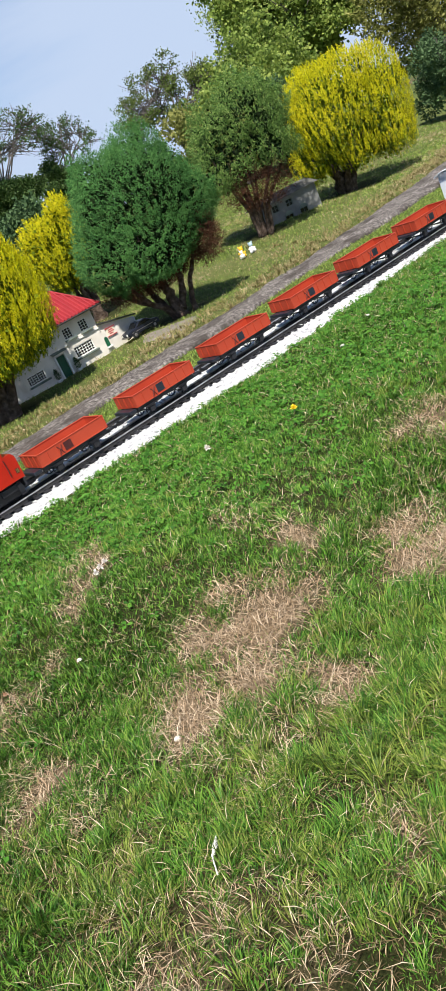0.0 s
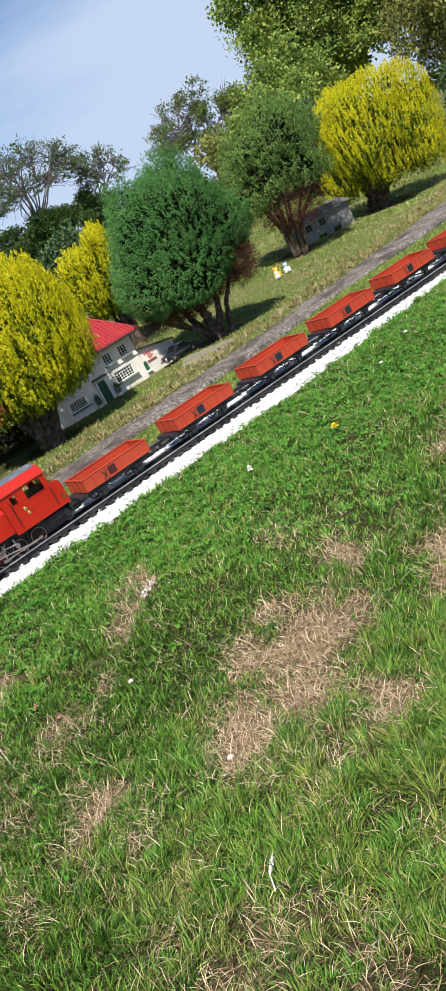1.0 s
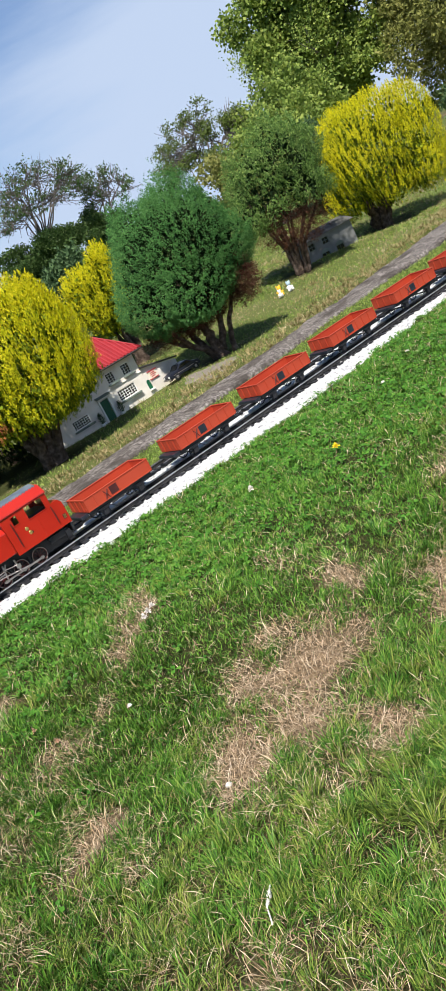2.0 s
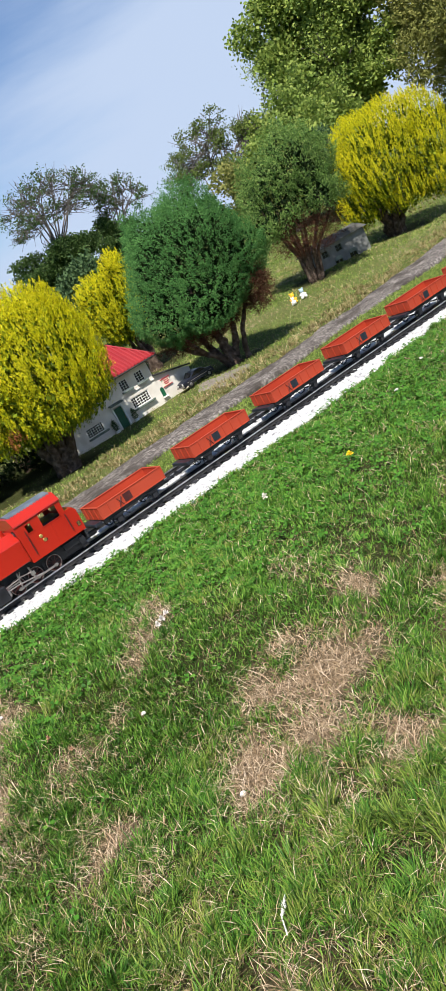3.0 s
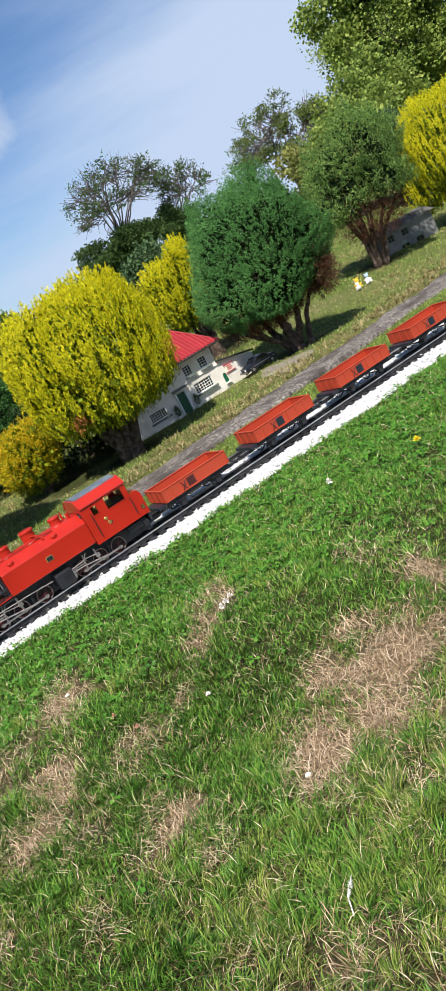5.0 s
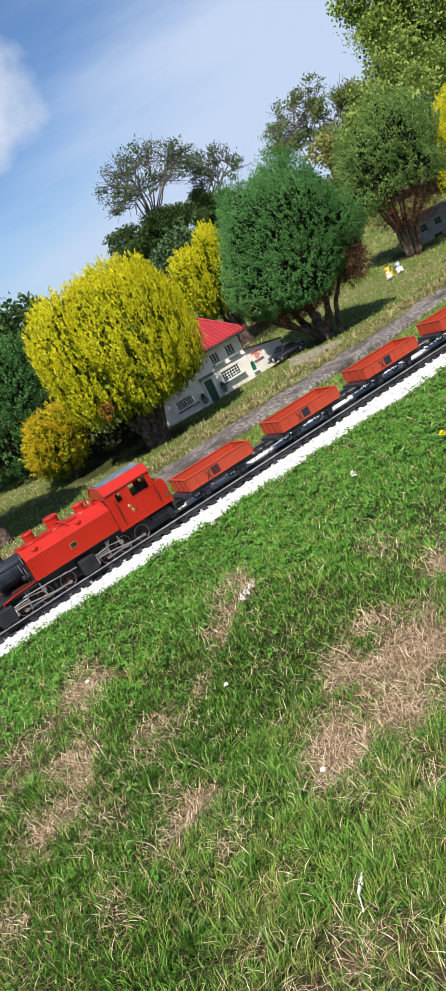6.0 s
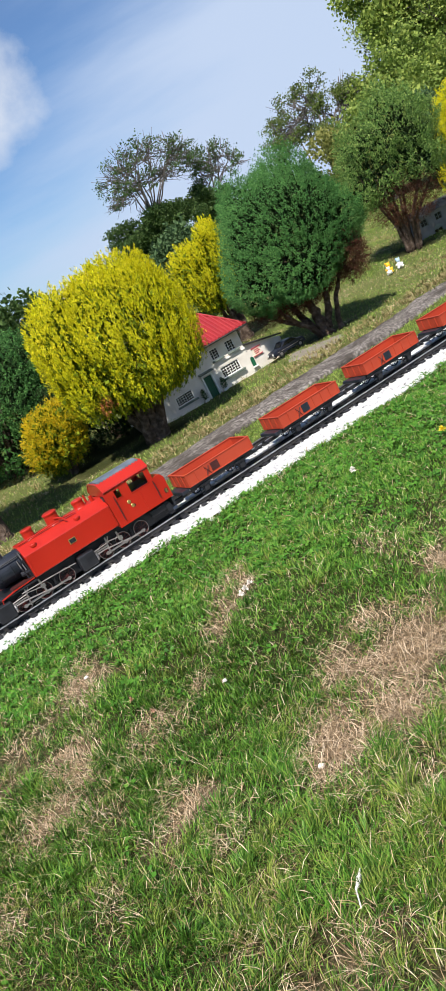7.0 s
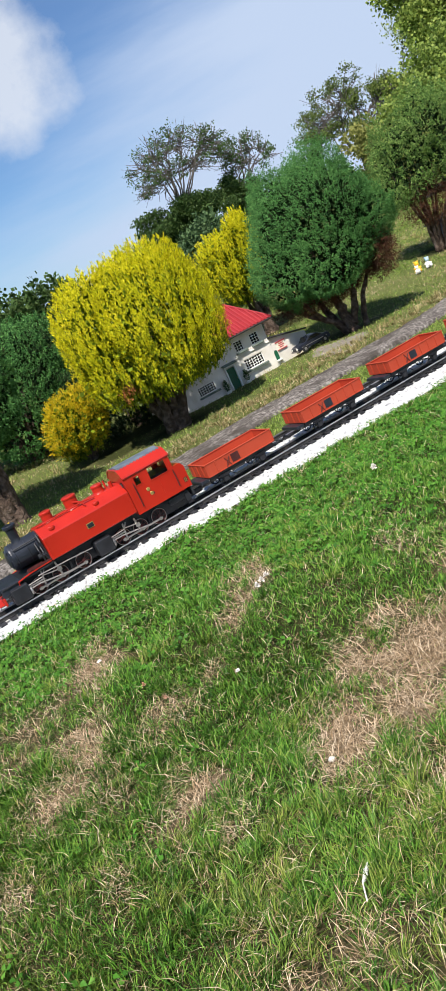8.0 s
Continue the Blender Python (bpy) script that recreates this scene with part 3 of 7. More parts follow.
def chips(name, k, keep, size, label):
    """White stone chips: squashed, cut lumps."""
    x, y = scatter(k, -1.6, 3.6, 1.0, 4.2, keep)
    k = len(x)
    base = np.array([[1, 0, 0], [-1, 0, 0], [0, 1, 0], [0, -1, 0], [0, 0, 1], [0, 0, -1]], float)
    tri = np.array([[4, 0, 2], [4, 2, 1], [4, 1, 3], [4, 3, 0], [5, 2, 0], [5, 1, 2], [5, 3, 1], [5, 0, 3]])
    q = rng.normal(size=(k, 4))
    q /= np.linalg.norm(q, axis=1)[:, None]
    w, a, b, c = q.T
    R = np.stack([np.stack([1 - 2 * (b * b + c * c), 2 * (a * b - w * c), 2 * (a * c + w * b)], -1),
                  np.stack([2 * (a * b + w * c), 1 - 2 * (a * a + c * c), 2 * (b * c - w * a)], -1),
                  np.stack([2 * (a * c - w * b), 2 * (b * c + w * a), 1 - 2 * (a * a + b * b)], -1)], -2)
    jig = base[None] * rng.uniform(0.6, 1.2, (k, 6, 1)) + rng.normal(0, 0.12, (k, 6, 3))
    s = rng.uniform(*size, k)
    P = np.einsum("kij,knj->kni", R, jig) * s[:, None, None]
    P[:, :, 2] *= 0.75
    z = -0.0015 + rng.uniform(0, 0.003, k)
    gap = np.minimum(np.abs(y - near_track(x)), np.abs(y - far_track(x)))
    z = z - 0.0035 * (gap < 0.034) + 0.0065 * between(x, y)
    P = P + np.stack([x, y, z], 1)[:, None]
    F = (tri[None] + (np.arange(k) * 6)[:, None, None]).reshape(-1, 3)
    tagged(part(name, big_mesh(name, P.reshape(-1, 3), F), M_STONE), label, "ballast", kind="stuff")


def on_bed(x, y):
    wob = 0.016 * fbm(x, y, 26, 9) + 0.007 * fbm(x, y, 95, 10)
    return (y > lawn_edge(x) - 0.016 + wob) & (y < far_track(x) + 0.035) & (y > near_track(x) - 0.30)


chips("white_ballast", 135000, on_bed, (0.003, 0.006), "loose white stone chips under the model railway")


def bed_sheet():
    xs = np.linspace(-1.62, 3.62, 260)
    t = np.linspace(0, 1, 48)
    X = np.repeat(xs[:, None], 48, 1)
    lo, hi = lawn_edge(X) - 0.015, far_track(X) + 0.05
    Y = lo + (hi - lo) * t
    Z = 0.0005 + 0.0012 * fbm(X, Y, 160, 31) - 0.004 * (np.abs(t - 0.5) > 0.46)
    Z = Z - 0.0035 * (np.minimum(np.abs(Y - near_track(X)), np.abs(Y - far_track(X))) < 0.036) + 0.0062 * between(X, Y)
    V = np.stack([X, Y, Z], -1).reshape(-1, 3)
    a = np.arange(V.shape[0]).reshape(X.shape)
    q = np.stack([a[:-1, :-1], a[1:, :-1], a[1:, 1:], a[:-1, 1:]], -1).reshape(-1, 4)
    tagged(part("ballast_bed", big_mesh("ballast_bed", V, np.concatenate([q[:, [0, 1, 2]], q[:, [0, 2, 3]]]), True), M_STONE),
           "packed white chippings of the railway bed", "ballast", kind="structure")


bed_sheet()


# ---------------------------------------------------------------- concrete edging
def edging():
    xs = np.linspace(-2.2, 4.2, 380)
    t = np.array([0, 0.0, 0.02, 0.06] + list(np.linspace(0.1, 0.9, 12)) + [0.94, 0.98, 1.0, 1.0])
    X = np.repeat(xs[:, None], len(t), 1)
    ragged0, ragged1 = 0.012 * fbm(X[:, :1], X[:, :1] * 0, 17, 41), 0.016 * fbm(X[:, :1], X[:, :1] * 0, 13, 42)
    lo, hi = kerb_front(X) + ragged0, kerb_back(X) - 0.02 + ragged1
    Y = lo + (hi - lo) * t
    Z = 0.012 + 0.0025 * fbm(X, Y, 50, 43) + 0.003 * np.sin(np.pi * t)
    Z[:, 0], Z[:, -1] = -0.02, -0.02
    Z[:, 1] -= 0.008
    Z[:, -2] -= 0.004
    V = np.stack([X, Y, Z], -1).reshape(-1, 3)
    a = np.arange(V.shape[0]).reshape(X.shape)
    q = np.stack([a[:-1, :-1], a[1:, :-1], a[1:, 1:], a[:-1, 1:]], -1).reshape(-1, 4)
    tagged(part("concrete_path", big_mesh("concrete_path", V, np.concatenate([q[:, [0, 1, 2]], q[:, [0, 2, 3]]]), True), M_CONCRETE),
           "weathered grey concrete edging strip beside the railway", "path", kind="structure")


edging()


def verge():
    def strip(x, y): return (y > strip_edge(x) + 0.012 * fbm(x, y, 30, 51) - 0.02) & (y < kerb_front(x) + 0.012 * fbm(x, y, 25, 52))
    x, y = scatter(330000, -1.0, 2.6, 1.5, 3.9, strip)
    blades(x, y, rng.uniform(0.006, 0.017, len(x)), rng.uniform(0.0011, 0.0021, len(x)), np.clip(rng.normal(0.62, 0.22, len(x)), 0.05, 0.95), M_VERGE,
           "verge_grass", "longer green grass strip between track and concrete")

    def behind(x, y): return (bank(x, y) > -0.035 + 0.012 * fbm(x, y, 25, 53)) & (bank(x, y) < 2.3) & (x > -1.3 - 0.1 * y) & (x < 0.9 + 0.62 * y)
    x, y = scatter(330000, -1.6, 4.4, 1.4, 6.6, behind)
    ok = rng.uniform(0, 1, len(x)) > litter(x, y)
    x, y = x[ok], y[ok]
    s = bank(x, y)
    straw = rng.uniform(0, 1, len(x)) < np.clip(0.34 + 0.40 * fbm(x, y, 7, 55) + 0.85 * np.exp(-((s - 0.09) / 0.09) ** 2) * (0.6 + 0.6 * fbm(x, y, 5, 57)), 0.06, 0.95)
    for pick, mat, name, label in ((~straw, M_VERGE, "bank_grass", "rough green grass on the bank under the conifers"), (straw, M_STRAW, "bank_straw", "dry bleached grass along the concrete edge")):
        bx, by = x[pick], y[pick]
        low = 0.8 if mat is M_VERGE else 0.7
        blades(bx, by, rng.uniform(0.010, 0.026, len(bx)) * low, rng.uniform(0.0018, 0.0033, len(bx)) * np.where(by > 4.2, 1.6, 1.0) * low,
               np.clip(rng.normal(0.72 if mat is M_VERGE else 0.86, 0.17, len(bx)), 0.05, 0.98), mat, name, label)
    # matted tussocks, thickest along the concrete
    tx, ty = scatter(15000, -1.2, 3.2, 1.4, 5.6, behind)
    s = bank(tx, ty)
    ok = rng.uniform(0, 1, len(tx)) < 0.02 + 0.90 * np.exp(-((s - 0.06) / 0.12) ** 2) + 0.2 * fbm(tx, ty, 6, 58)
    ok &= rng.uniform(0, 1, len(tx)) > litter(tx, ty)
    tx, ty = tx[ok], ty[ok]
    i = np.repeat(np.arange(len(tx)), 22)
    a = rng.uniform(0, 2 * np.pi, len(i))
    rad = 0.014 * rng.uniform(0, 1, len(i)) ** 0.6
    tuft_blades(tx[i] + np.cos(a) * rad, ty[i] + np.sin(a) * rad, a + rng.normal(0, 0.6, len(i)), rng.uniform(0.012, 0.032, len(i)), rng.uniform(0.0013, 0.0025, len(i)),
                np.clip(rng.normal(0.66, 0.2, len(i)), 0.1, 0.96), M_BANK, "bank_tussocks", "matted brown and olive grass tussocks behind the concrete")


verge()


# ---------------------------------------------------------------- trees and shrubs
def frames_along(D, k, face=None):
    """Turns that bring z onto each direction D, with a random spin, or with y more or less towards face."""
    D = D / np.linalg.norm(D, axis=1)[:, None]
    ref = rng.normal(size=(k, 3)) if face is None else np.cross(face / np.linalg.norm(face, axis=1)[:, None], D) + rng.normal(0, 0.38, (k, 3))
    X = ref - D * (ref * D).sum(1)[:, None]
    X /= np.linalg.norm(X, axis=1)[:, None]
    return np.stack([X, np.cross(D, X), D], -1)


def sprig(count, spread, slim, flat=0.35):
    """A little fan of pointed leaflets along z, 1 high: vertices and triangles."""
    V, F = [], []
    r = np.random.default_rng(3)
    for i in range(count):
        f = i / max(count - 1, 1)
        root = np.array([0, 0, 0.55 * f])
        ang = spread * (1 if i % 2 else -1) * (1.0 - 0.55 * f) * r.uniform(0.7, 1.2)
        d = np.array([np.sin(ang), flat * r.normal(), np.cos(ang)])
        d /= np.linalg.norm(d)
        length = (0.62 - 0.2 * f) * r.uniform(0.8, 1.1)
        side = np.cross(d, [0, 1.0, 0.2 * r.normal()])
        side /= np.linalg.norm(side)
        o = len(V)
        V += [root, root + d * length * 0.5 + side * slim, root + d * length, root + d * length * 0.5 - side * slim]
        F += [(o, o + 1, o + 2), (o, o + 2, o + 3)]
    return np.array(V), np.array(F)


NEEDLES, LEAFLET, TWIGS = sprig(3, 0.62, 0.105, 0.4), sprig(2, 1.2, 0.24, 0.8), sprig(6, 0.9, 0.026, 0.8)
FAN, TUFT = sprig(3, 0.34, 0.10, 0.22), sprig(3, 0.80, 0.17, 0.75)


def foliage(name, P, D, size, shape, mat, parent, label="", face=None):
    V, F = shape
    k = len(P)
    R = frames_along(D, k, face)
    out = np.einsum("kij,nj->kni", R, V) * size[:, None, None] + P[:, None]
    tri = (F[None] + (np.arange(k) * len(V))[:, None, None]).reshape(-1, 3)
    return part(name, big_mesh(name, out.reshape(-1, 3), tri), mat, parent, label)


def sphere_dirs(k):
    d = rng.normal(size=(k, 3))
    return d / np.linalg.norm(d, axis=1)[:, None]


def lobed_surface(lobes, k, seed, rough):
    """Places and outward ways over the joined skin of several lumpy rounded lobes (x, y, z and three radii each)."""
    r = np.random.default_rng(seed)
    areas = np.array([a * b + b * c + a * c for _, _, _, a, b, c in lobes])
    P, N = [], []
    for i, (x, y, z, a, b, c) in enumerate(lobes):
        d = sphere_dirs(int(k * 1.5 * areas[i] / areas.sum()))
        bumps = r.normal(size=(22, 3))
        bumps /= np.linalg.norm(bumps, axis=1)[:, None]
        amp, kap = r.uniform(0.03, 0.12, 22) * rough, r.uniform(8, 45, 22)
        grow = 1 + (amp * np.exp(kap * (d @ bumps.T - 1))).sum(1) - 0.05 * rough
        p = np.array((x, y, z)) + d * np.array((a, b, c)) * grow[:, None]
        n = d / np.array((a, b, c))
        hidden = np.zeros(len(d), bool)
        for j, (x2, y2, z2, a2, b2, c2) in enumerate(lobes):
            if j != i:
                hidden |= (((p - np.array((x2, y2, z2))) / np.array((a2, b2, c2))) ** 2).sum(1) < 0.86
        P.append(p[~hidden]), N.append((n / np.linalg.norm(n, axis=1)[:, None])[~hidden])
    return np.concatenate(P), np.concatenate(N)


def trunk_limbs(parent, stems, mat=None):
    for pts, radii in stems:
        bm = bmesh.new()
        fine, rad = [], []
        for i in range(len(pts) - 1):
            for j in range(5):
                f = j / 5
                p = Vector(pts[i]).lerp(Vector(pts[i + 1]), f)
                fine.append(p + Vector((random.gauss(0, 1), random.gauss(0, 1), random.gauss(0, 0.5))) * radii[i] * 0.14)
                rad.append((radii[i] * (1 - f) + radii[i + 1] * f) * random.uniform(0.88, 1.12))
        fine.append(Vector(pts[-1]))
        rad.append(radii[-1])
        bm_tube(bm, fine, rad, 10)
        for v in bm.verts:
            v.co += v.co.normalized() * 0.0022 * noise.noise(Vector((v.co.x * 160, v.co.y * 160, v.co.z * 40)))
        for f in bm.faces:
            f.smooth = True
        part("trunk" if not parent.get("stemmed") else "limb", bm, mat or M_BARK, parent)
        parent["stemmed"] = 1
    del parent["stemmed"]


def conifer(name, base, heading, lobes, label, mat, inner, plumes, plume, shape, stems, upright=1.0, out=0.5, girth=0.17, seed=1, fine=12, leaf=0.2, dead=(), brown=None, old_shade=None,
            category="conifer", rough=1.0, furrow=0.0, spires=0, under=-1.0, splay=0.5, taller=0.0):
    """A rounded garden conifer: trunk and limbs, a lobed crown of many sprays built of small fans, and a twiggy inside
    coloured dark as shade.
    upright and out: how far a spray rises and how far it leans outward; furrow: upright clefts between the sprays;
    spires: long leading shoots on top."""
    tree = thing(name, pose(*base, 0, 0, heading), label, category, "garden conifers")
    trunk_limbs(tree, stems)
    S, N = lobed_surface(lobes, plumes, seed, rough)
    ok = (N[:, 2] > under + rng.normal(0, 0.10, len(S))) & ((N[:, 1] < 0.3) | (rng.uniform(0, 1, len(S)) < 0.4))   # thinner at the back
    S, N = S[ok], N[ok]
    k = len(S)
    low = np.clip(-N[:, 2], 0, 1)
    depth = plume * (0.12 + 0.60 * rng.uniform(0, 1, k) ** 1.8)
    cleft = np.zeros(k)
    if furrow:
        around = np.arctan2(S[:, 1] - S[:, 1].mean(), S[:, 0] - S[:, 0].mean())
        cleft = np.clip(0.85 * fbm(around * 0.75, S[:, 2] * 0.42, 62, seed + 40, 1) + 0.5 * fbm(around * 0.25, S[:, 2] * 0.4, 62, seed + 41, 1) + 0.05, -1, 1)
        depth = depth + furrow * np.clip(cleft, 0, 1) * (1.15 - np.clip(N[:, 2], 0, 1)) * plume
    root = S - N * depth[:, None] * 0.9
    axis = N * np.array([1, 1, 0.7]) * out + np.array([0, 0, upright]) + rng.normal(0, 0.07, (k, 3))
    axis /= np.linalg.norm(axis, axis=1)[:, None]
    root = root - axis * plume * 0.45
    length = plume * rng.uniform(0.75, 1.25, k) * (1 + taller * np.clip(N[:, 2], 0, 1))
    if spires:
        lead = rng.choice(np.where(N[:, 2] > 0.45)[0], spires)
        length[lead] *= rng.uniform(1.3, 1.9, spires)
        axis[lead] = axis[lead] * 0.6 + np.array([0, 0, 0.8])
    # small fans along and round each spray
    f = rng.uniform(0, 1, (k, fine)) ** 0.85
    R = frames_along(axis, k)
    a = rng.uniform(0, 2 * np.pi, (k, fine))
    rad = length[:, None] * girth * (1 - 0.8 * f) * rng.uniform(0.3, 1.0, (k, fine))
    P = root[:, None] + R[:, None, :, 2] * (f * length[:, None])[..., None] + R[:, None, :, 0] * (rad * np.cos(a))[..., None] + R[:, None, :, 1] * (rad * np.sin(a))[..., None]
    D = R[:, None, :, 2] + (R[:, None, :, 0] * np.cos(a)[..., None] + R[:, None, :, 1] * np.sin(a)[..., None]) * splay + rng.normal(0, 0.12, (k, fine, 3))
    size = plume * leaf * rng.uniform(0.7, 1.35, k * fine)
    P, D = P.reshape(-1, 3), D.reshape(-1, 3)
    face = np.repeat(N + np.array([0, 0, 0.15]), fine, 0)
    keep = P[:, 2] > 0.02
    if brown:
        spot = np.linalg.norm(P - np.array(brown[:3]), axis=1) < brown[3] * rng.uniform(0.7, 1.2, len(P))
        foliage("browned_foliage", P[keep & spot], D[keep & spot], size[keep & spot], shape, M_BROWNED, tree, "scorched orange-brown sprigs")
        keep &= ~spot
    if old_shade:
        # greener old growth with shade put into its colour: the foot of each spray, the sprays set deep in a cleft and
        # many on the low skirts
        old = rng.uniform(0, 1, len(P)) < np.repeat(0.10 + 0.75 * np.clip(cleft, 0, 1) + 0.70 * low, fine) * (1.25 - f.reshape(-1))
        foliage("old_shade_foliage", P[keep & old], D[keep & old], size[keep & old], shape, old_shade, tree, "greener old sprigs deep in the crown, darkened in colour as shade", face=face[keep & old])
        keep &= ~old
    foliage("crown", P[keep], D[keep], size[keep], shape, mat, tree, face=face[keep])
    # inner sprigs in a dark tone, so gaps in the crown look shaded
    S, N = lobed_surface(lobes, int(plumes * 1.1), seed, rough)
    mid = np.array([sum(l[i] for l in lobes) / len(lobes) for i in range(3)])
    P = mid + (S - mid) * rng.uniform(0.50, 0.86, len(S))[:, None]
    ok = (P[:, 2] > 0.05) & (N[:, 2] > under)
    foliage("inner_shade_foliage", P[ok], (N + rng.normal(0, 0.5, N.shape))[ok], rng.uniform(0.022, 0.042, len(S))[ok], LEAFLET, inner, tree)
    for cx, cy, cz, rx, ry, rz, count in dead:
        d = sphere_dirs(count)
        P = np.array((cx, cy, cz)) + d * np.array((rx, ry, rz)) * rng.uniform(0.2, 1, (count, 1)) ** 0.6
        ok = P[:, 2] > 0.04
        foliage("dead_foliage", P[ok], (d * 0.6 + rng.normal(0, 0.5, (count, 3)) + np.array([0, 0, 0.5]))[ok], rng.uniform(0.018, 0.045, count)[ok], TWIGS, M_DEAD, tree, "dead rust-brown twigs low in the crown")
    return tree


def stems_fan(spread, height, r0, k, lean=(0, 0), seed=0):
    r = np.random.default_rng(seed)
    out = []
    for i in range(k):
        a = 2 * np.pi * (i + r.uniform(-0.3, 0.3)) / k
        f = 0.35 + 0.65 * r.uniform()
        dx, dy = math.cos(a) * spread * f, math.sin(a) * spread * f * 0.8
        out.append(([(dx * 0.14, dy * 0.14, -0.03), (dx * 0.25 + lean[0] * 0.2, dy * 0.25 + lean[1] * 0.2, height * 0.28), (dx * 0.7 + lean[0] * 0.6, dy * 0.7 + lean[1] * 0.6, height * 0.62),
                     (dx + lean[0], dy + lean[1], height)], [r0 * r.uniform(0.85, 1.3), r0 * 0.8, r0 * 0.5, r0 * 0.22]))
    return out


GOLD = dict(mat=M_YELLOW, inner=M_YELLOW_INSHADE, shape=FAN, upright=1.4, out=0.26, girth=0.095, fine=17, leaf=0.22, old_shade=M_YELLOW_OLD_SHADE, furrow=0.8, splay=0.20)
BLUE = dict(mat=M_BLUEGREEN, inner=M_GREEN_SHADE, shape=TUFT, upright=0.75, out=0.70, girth=0.24, fine=11, leaf=0.27, splay=0.4)

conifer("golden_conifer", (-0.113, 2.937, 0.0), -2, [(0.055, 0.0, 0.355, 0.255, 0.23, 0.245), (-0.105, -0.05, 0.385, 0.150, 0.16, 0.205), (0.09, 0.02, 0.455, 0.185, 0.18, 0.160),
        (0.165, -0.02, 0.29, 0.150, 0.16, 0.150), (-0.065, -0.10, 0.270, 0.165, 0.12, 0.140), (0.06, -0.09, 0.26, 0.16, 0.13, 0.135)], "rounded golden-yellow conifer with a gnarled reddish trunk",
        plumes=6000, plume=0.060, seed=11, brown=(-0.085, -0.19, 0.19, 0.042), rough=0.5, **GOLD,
        stems=[([(0.0, 0.0, -0.03), (-0.01, 0, 0.04), (-0.05, 0, 0.13), (-0.10, -0.02, 0.24), (-0.13, -0.02, 0.34)], [0.034, 0.026, 0.020, 0.013, 0.006]),
               ([(0.015, 0.01, -0.03), (0.015, 0, 0.06), (0.03, 0, 0.16), (0.06, 0.02, 0.36)], [0.030, 0.024, 0.018, 0.008]),
               ([(0.02, 0.0, -0.02), (0.035, -0.01, 0.06), (0.09, -0.02, 0.17), (0.16, -0.02, 0.30)], [0.020, 0.017, 0.012, 0.006]),
               ([(-0.02, -0.01, -0.02), (-0.02, -0.02, 0.07), (-0.01, -0.03, 0.17), (0.0, -0.05, 0.32)], [0.022, 0.018, 0.013, 0.006]),
               ([(0.0, 0.03, -0.02), (-0.03, 0.05, 0.10), (-0.09, 0.08, 0.26)], [0.020, 0.014, 0.006]), ([(0.02, 0.03, -0.02), (0.06, 0.06, 0.12), (0.12, 0.09, 0.28)], [0.018, 0.013, 0.006])])
conifer("amber_conifer", (-0.44, 3.06, 0.0), 8, [(0.0, 0.0, 0.15, 0.115, 0.11, 0.12), (0.05, -0.02, 0.19, 0.075, 0.08, 0.075), (-0.05, -0.03, 0.13, 0.07, 0.08, 0.09)],
        "small amber and yellow-green rounded conifer bush", M_ORANGE, M_YELLOW_INSHADE,
        900, 0.042, FAN, stems_fan(0.06, 0.10, 0.012, 4, (0, 0), 5), 0.8, 0.6, 0.22, 12, 11, 0.33, brown=(0.10, -0.07, 0.06, 0.03), old_shade=M_YELLOW_OLD_SHADE, rough=1.2)
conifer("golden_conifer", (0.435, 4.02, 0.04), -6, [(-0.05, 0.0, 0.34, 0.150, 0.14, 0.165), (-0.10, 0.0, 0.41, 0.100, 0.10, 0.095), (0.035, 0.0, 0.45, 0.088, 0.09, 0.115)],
        "pointed golden-yellow conifer standing behind the model house", plumes=2100, plume=0.062, seed=13, rough=0.5, **GOLD, stems=stems_fan(0.08, 0.25, 0.022, 4, (-0.03, 0), 6))
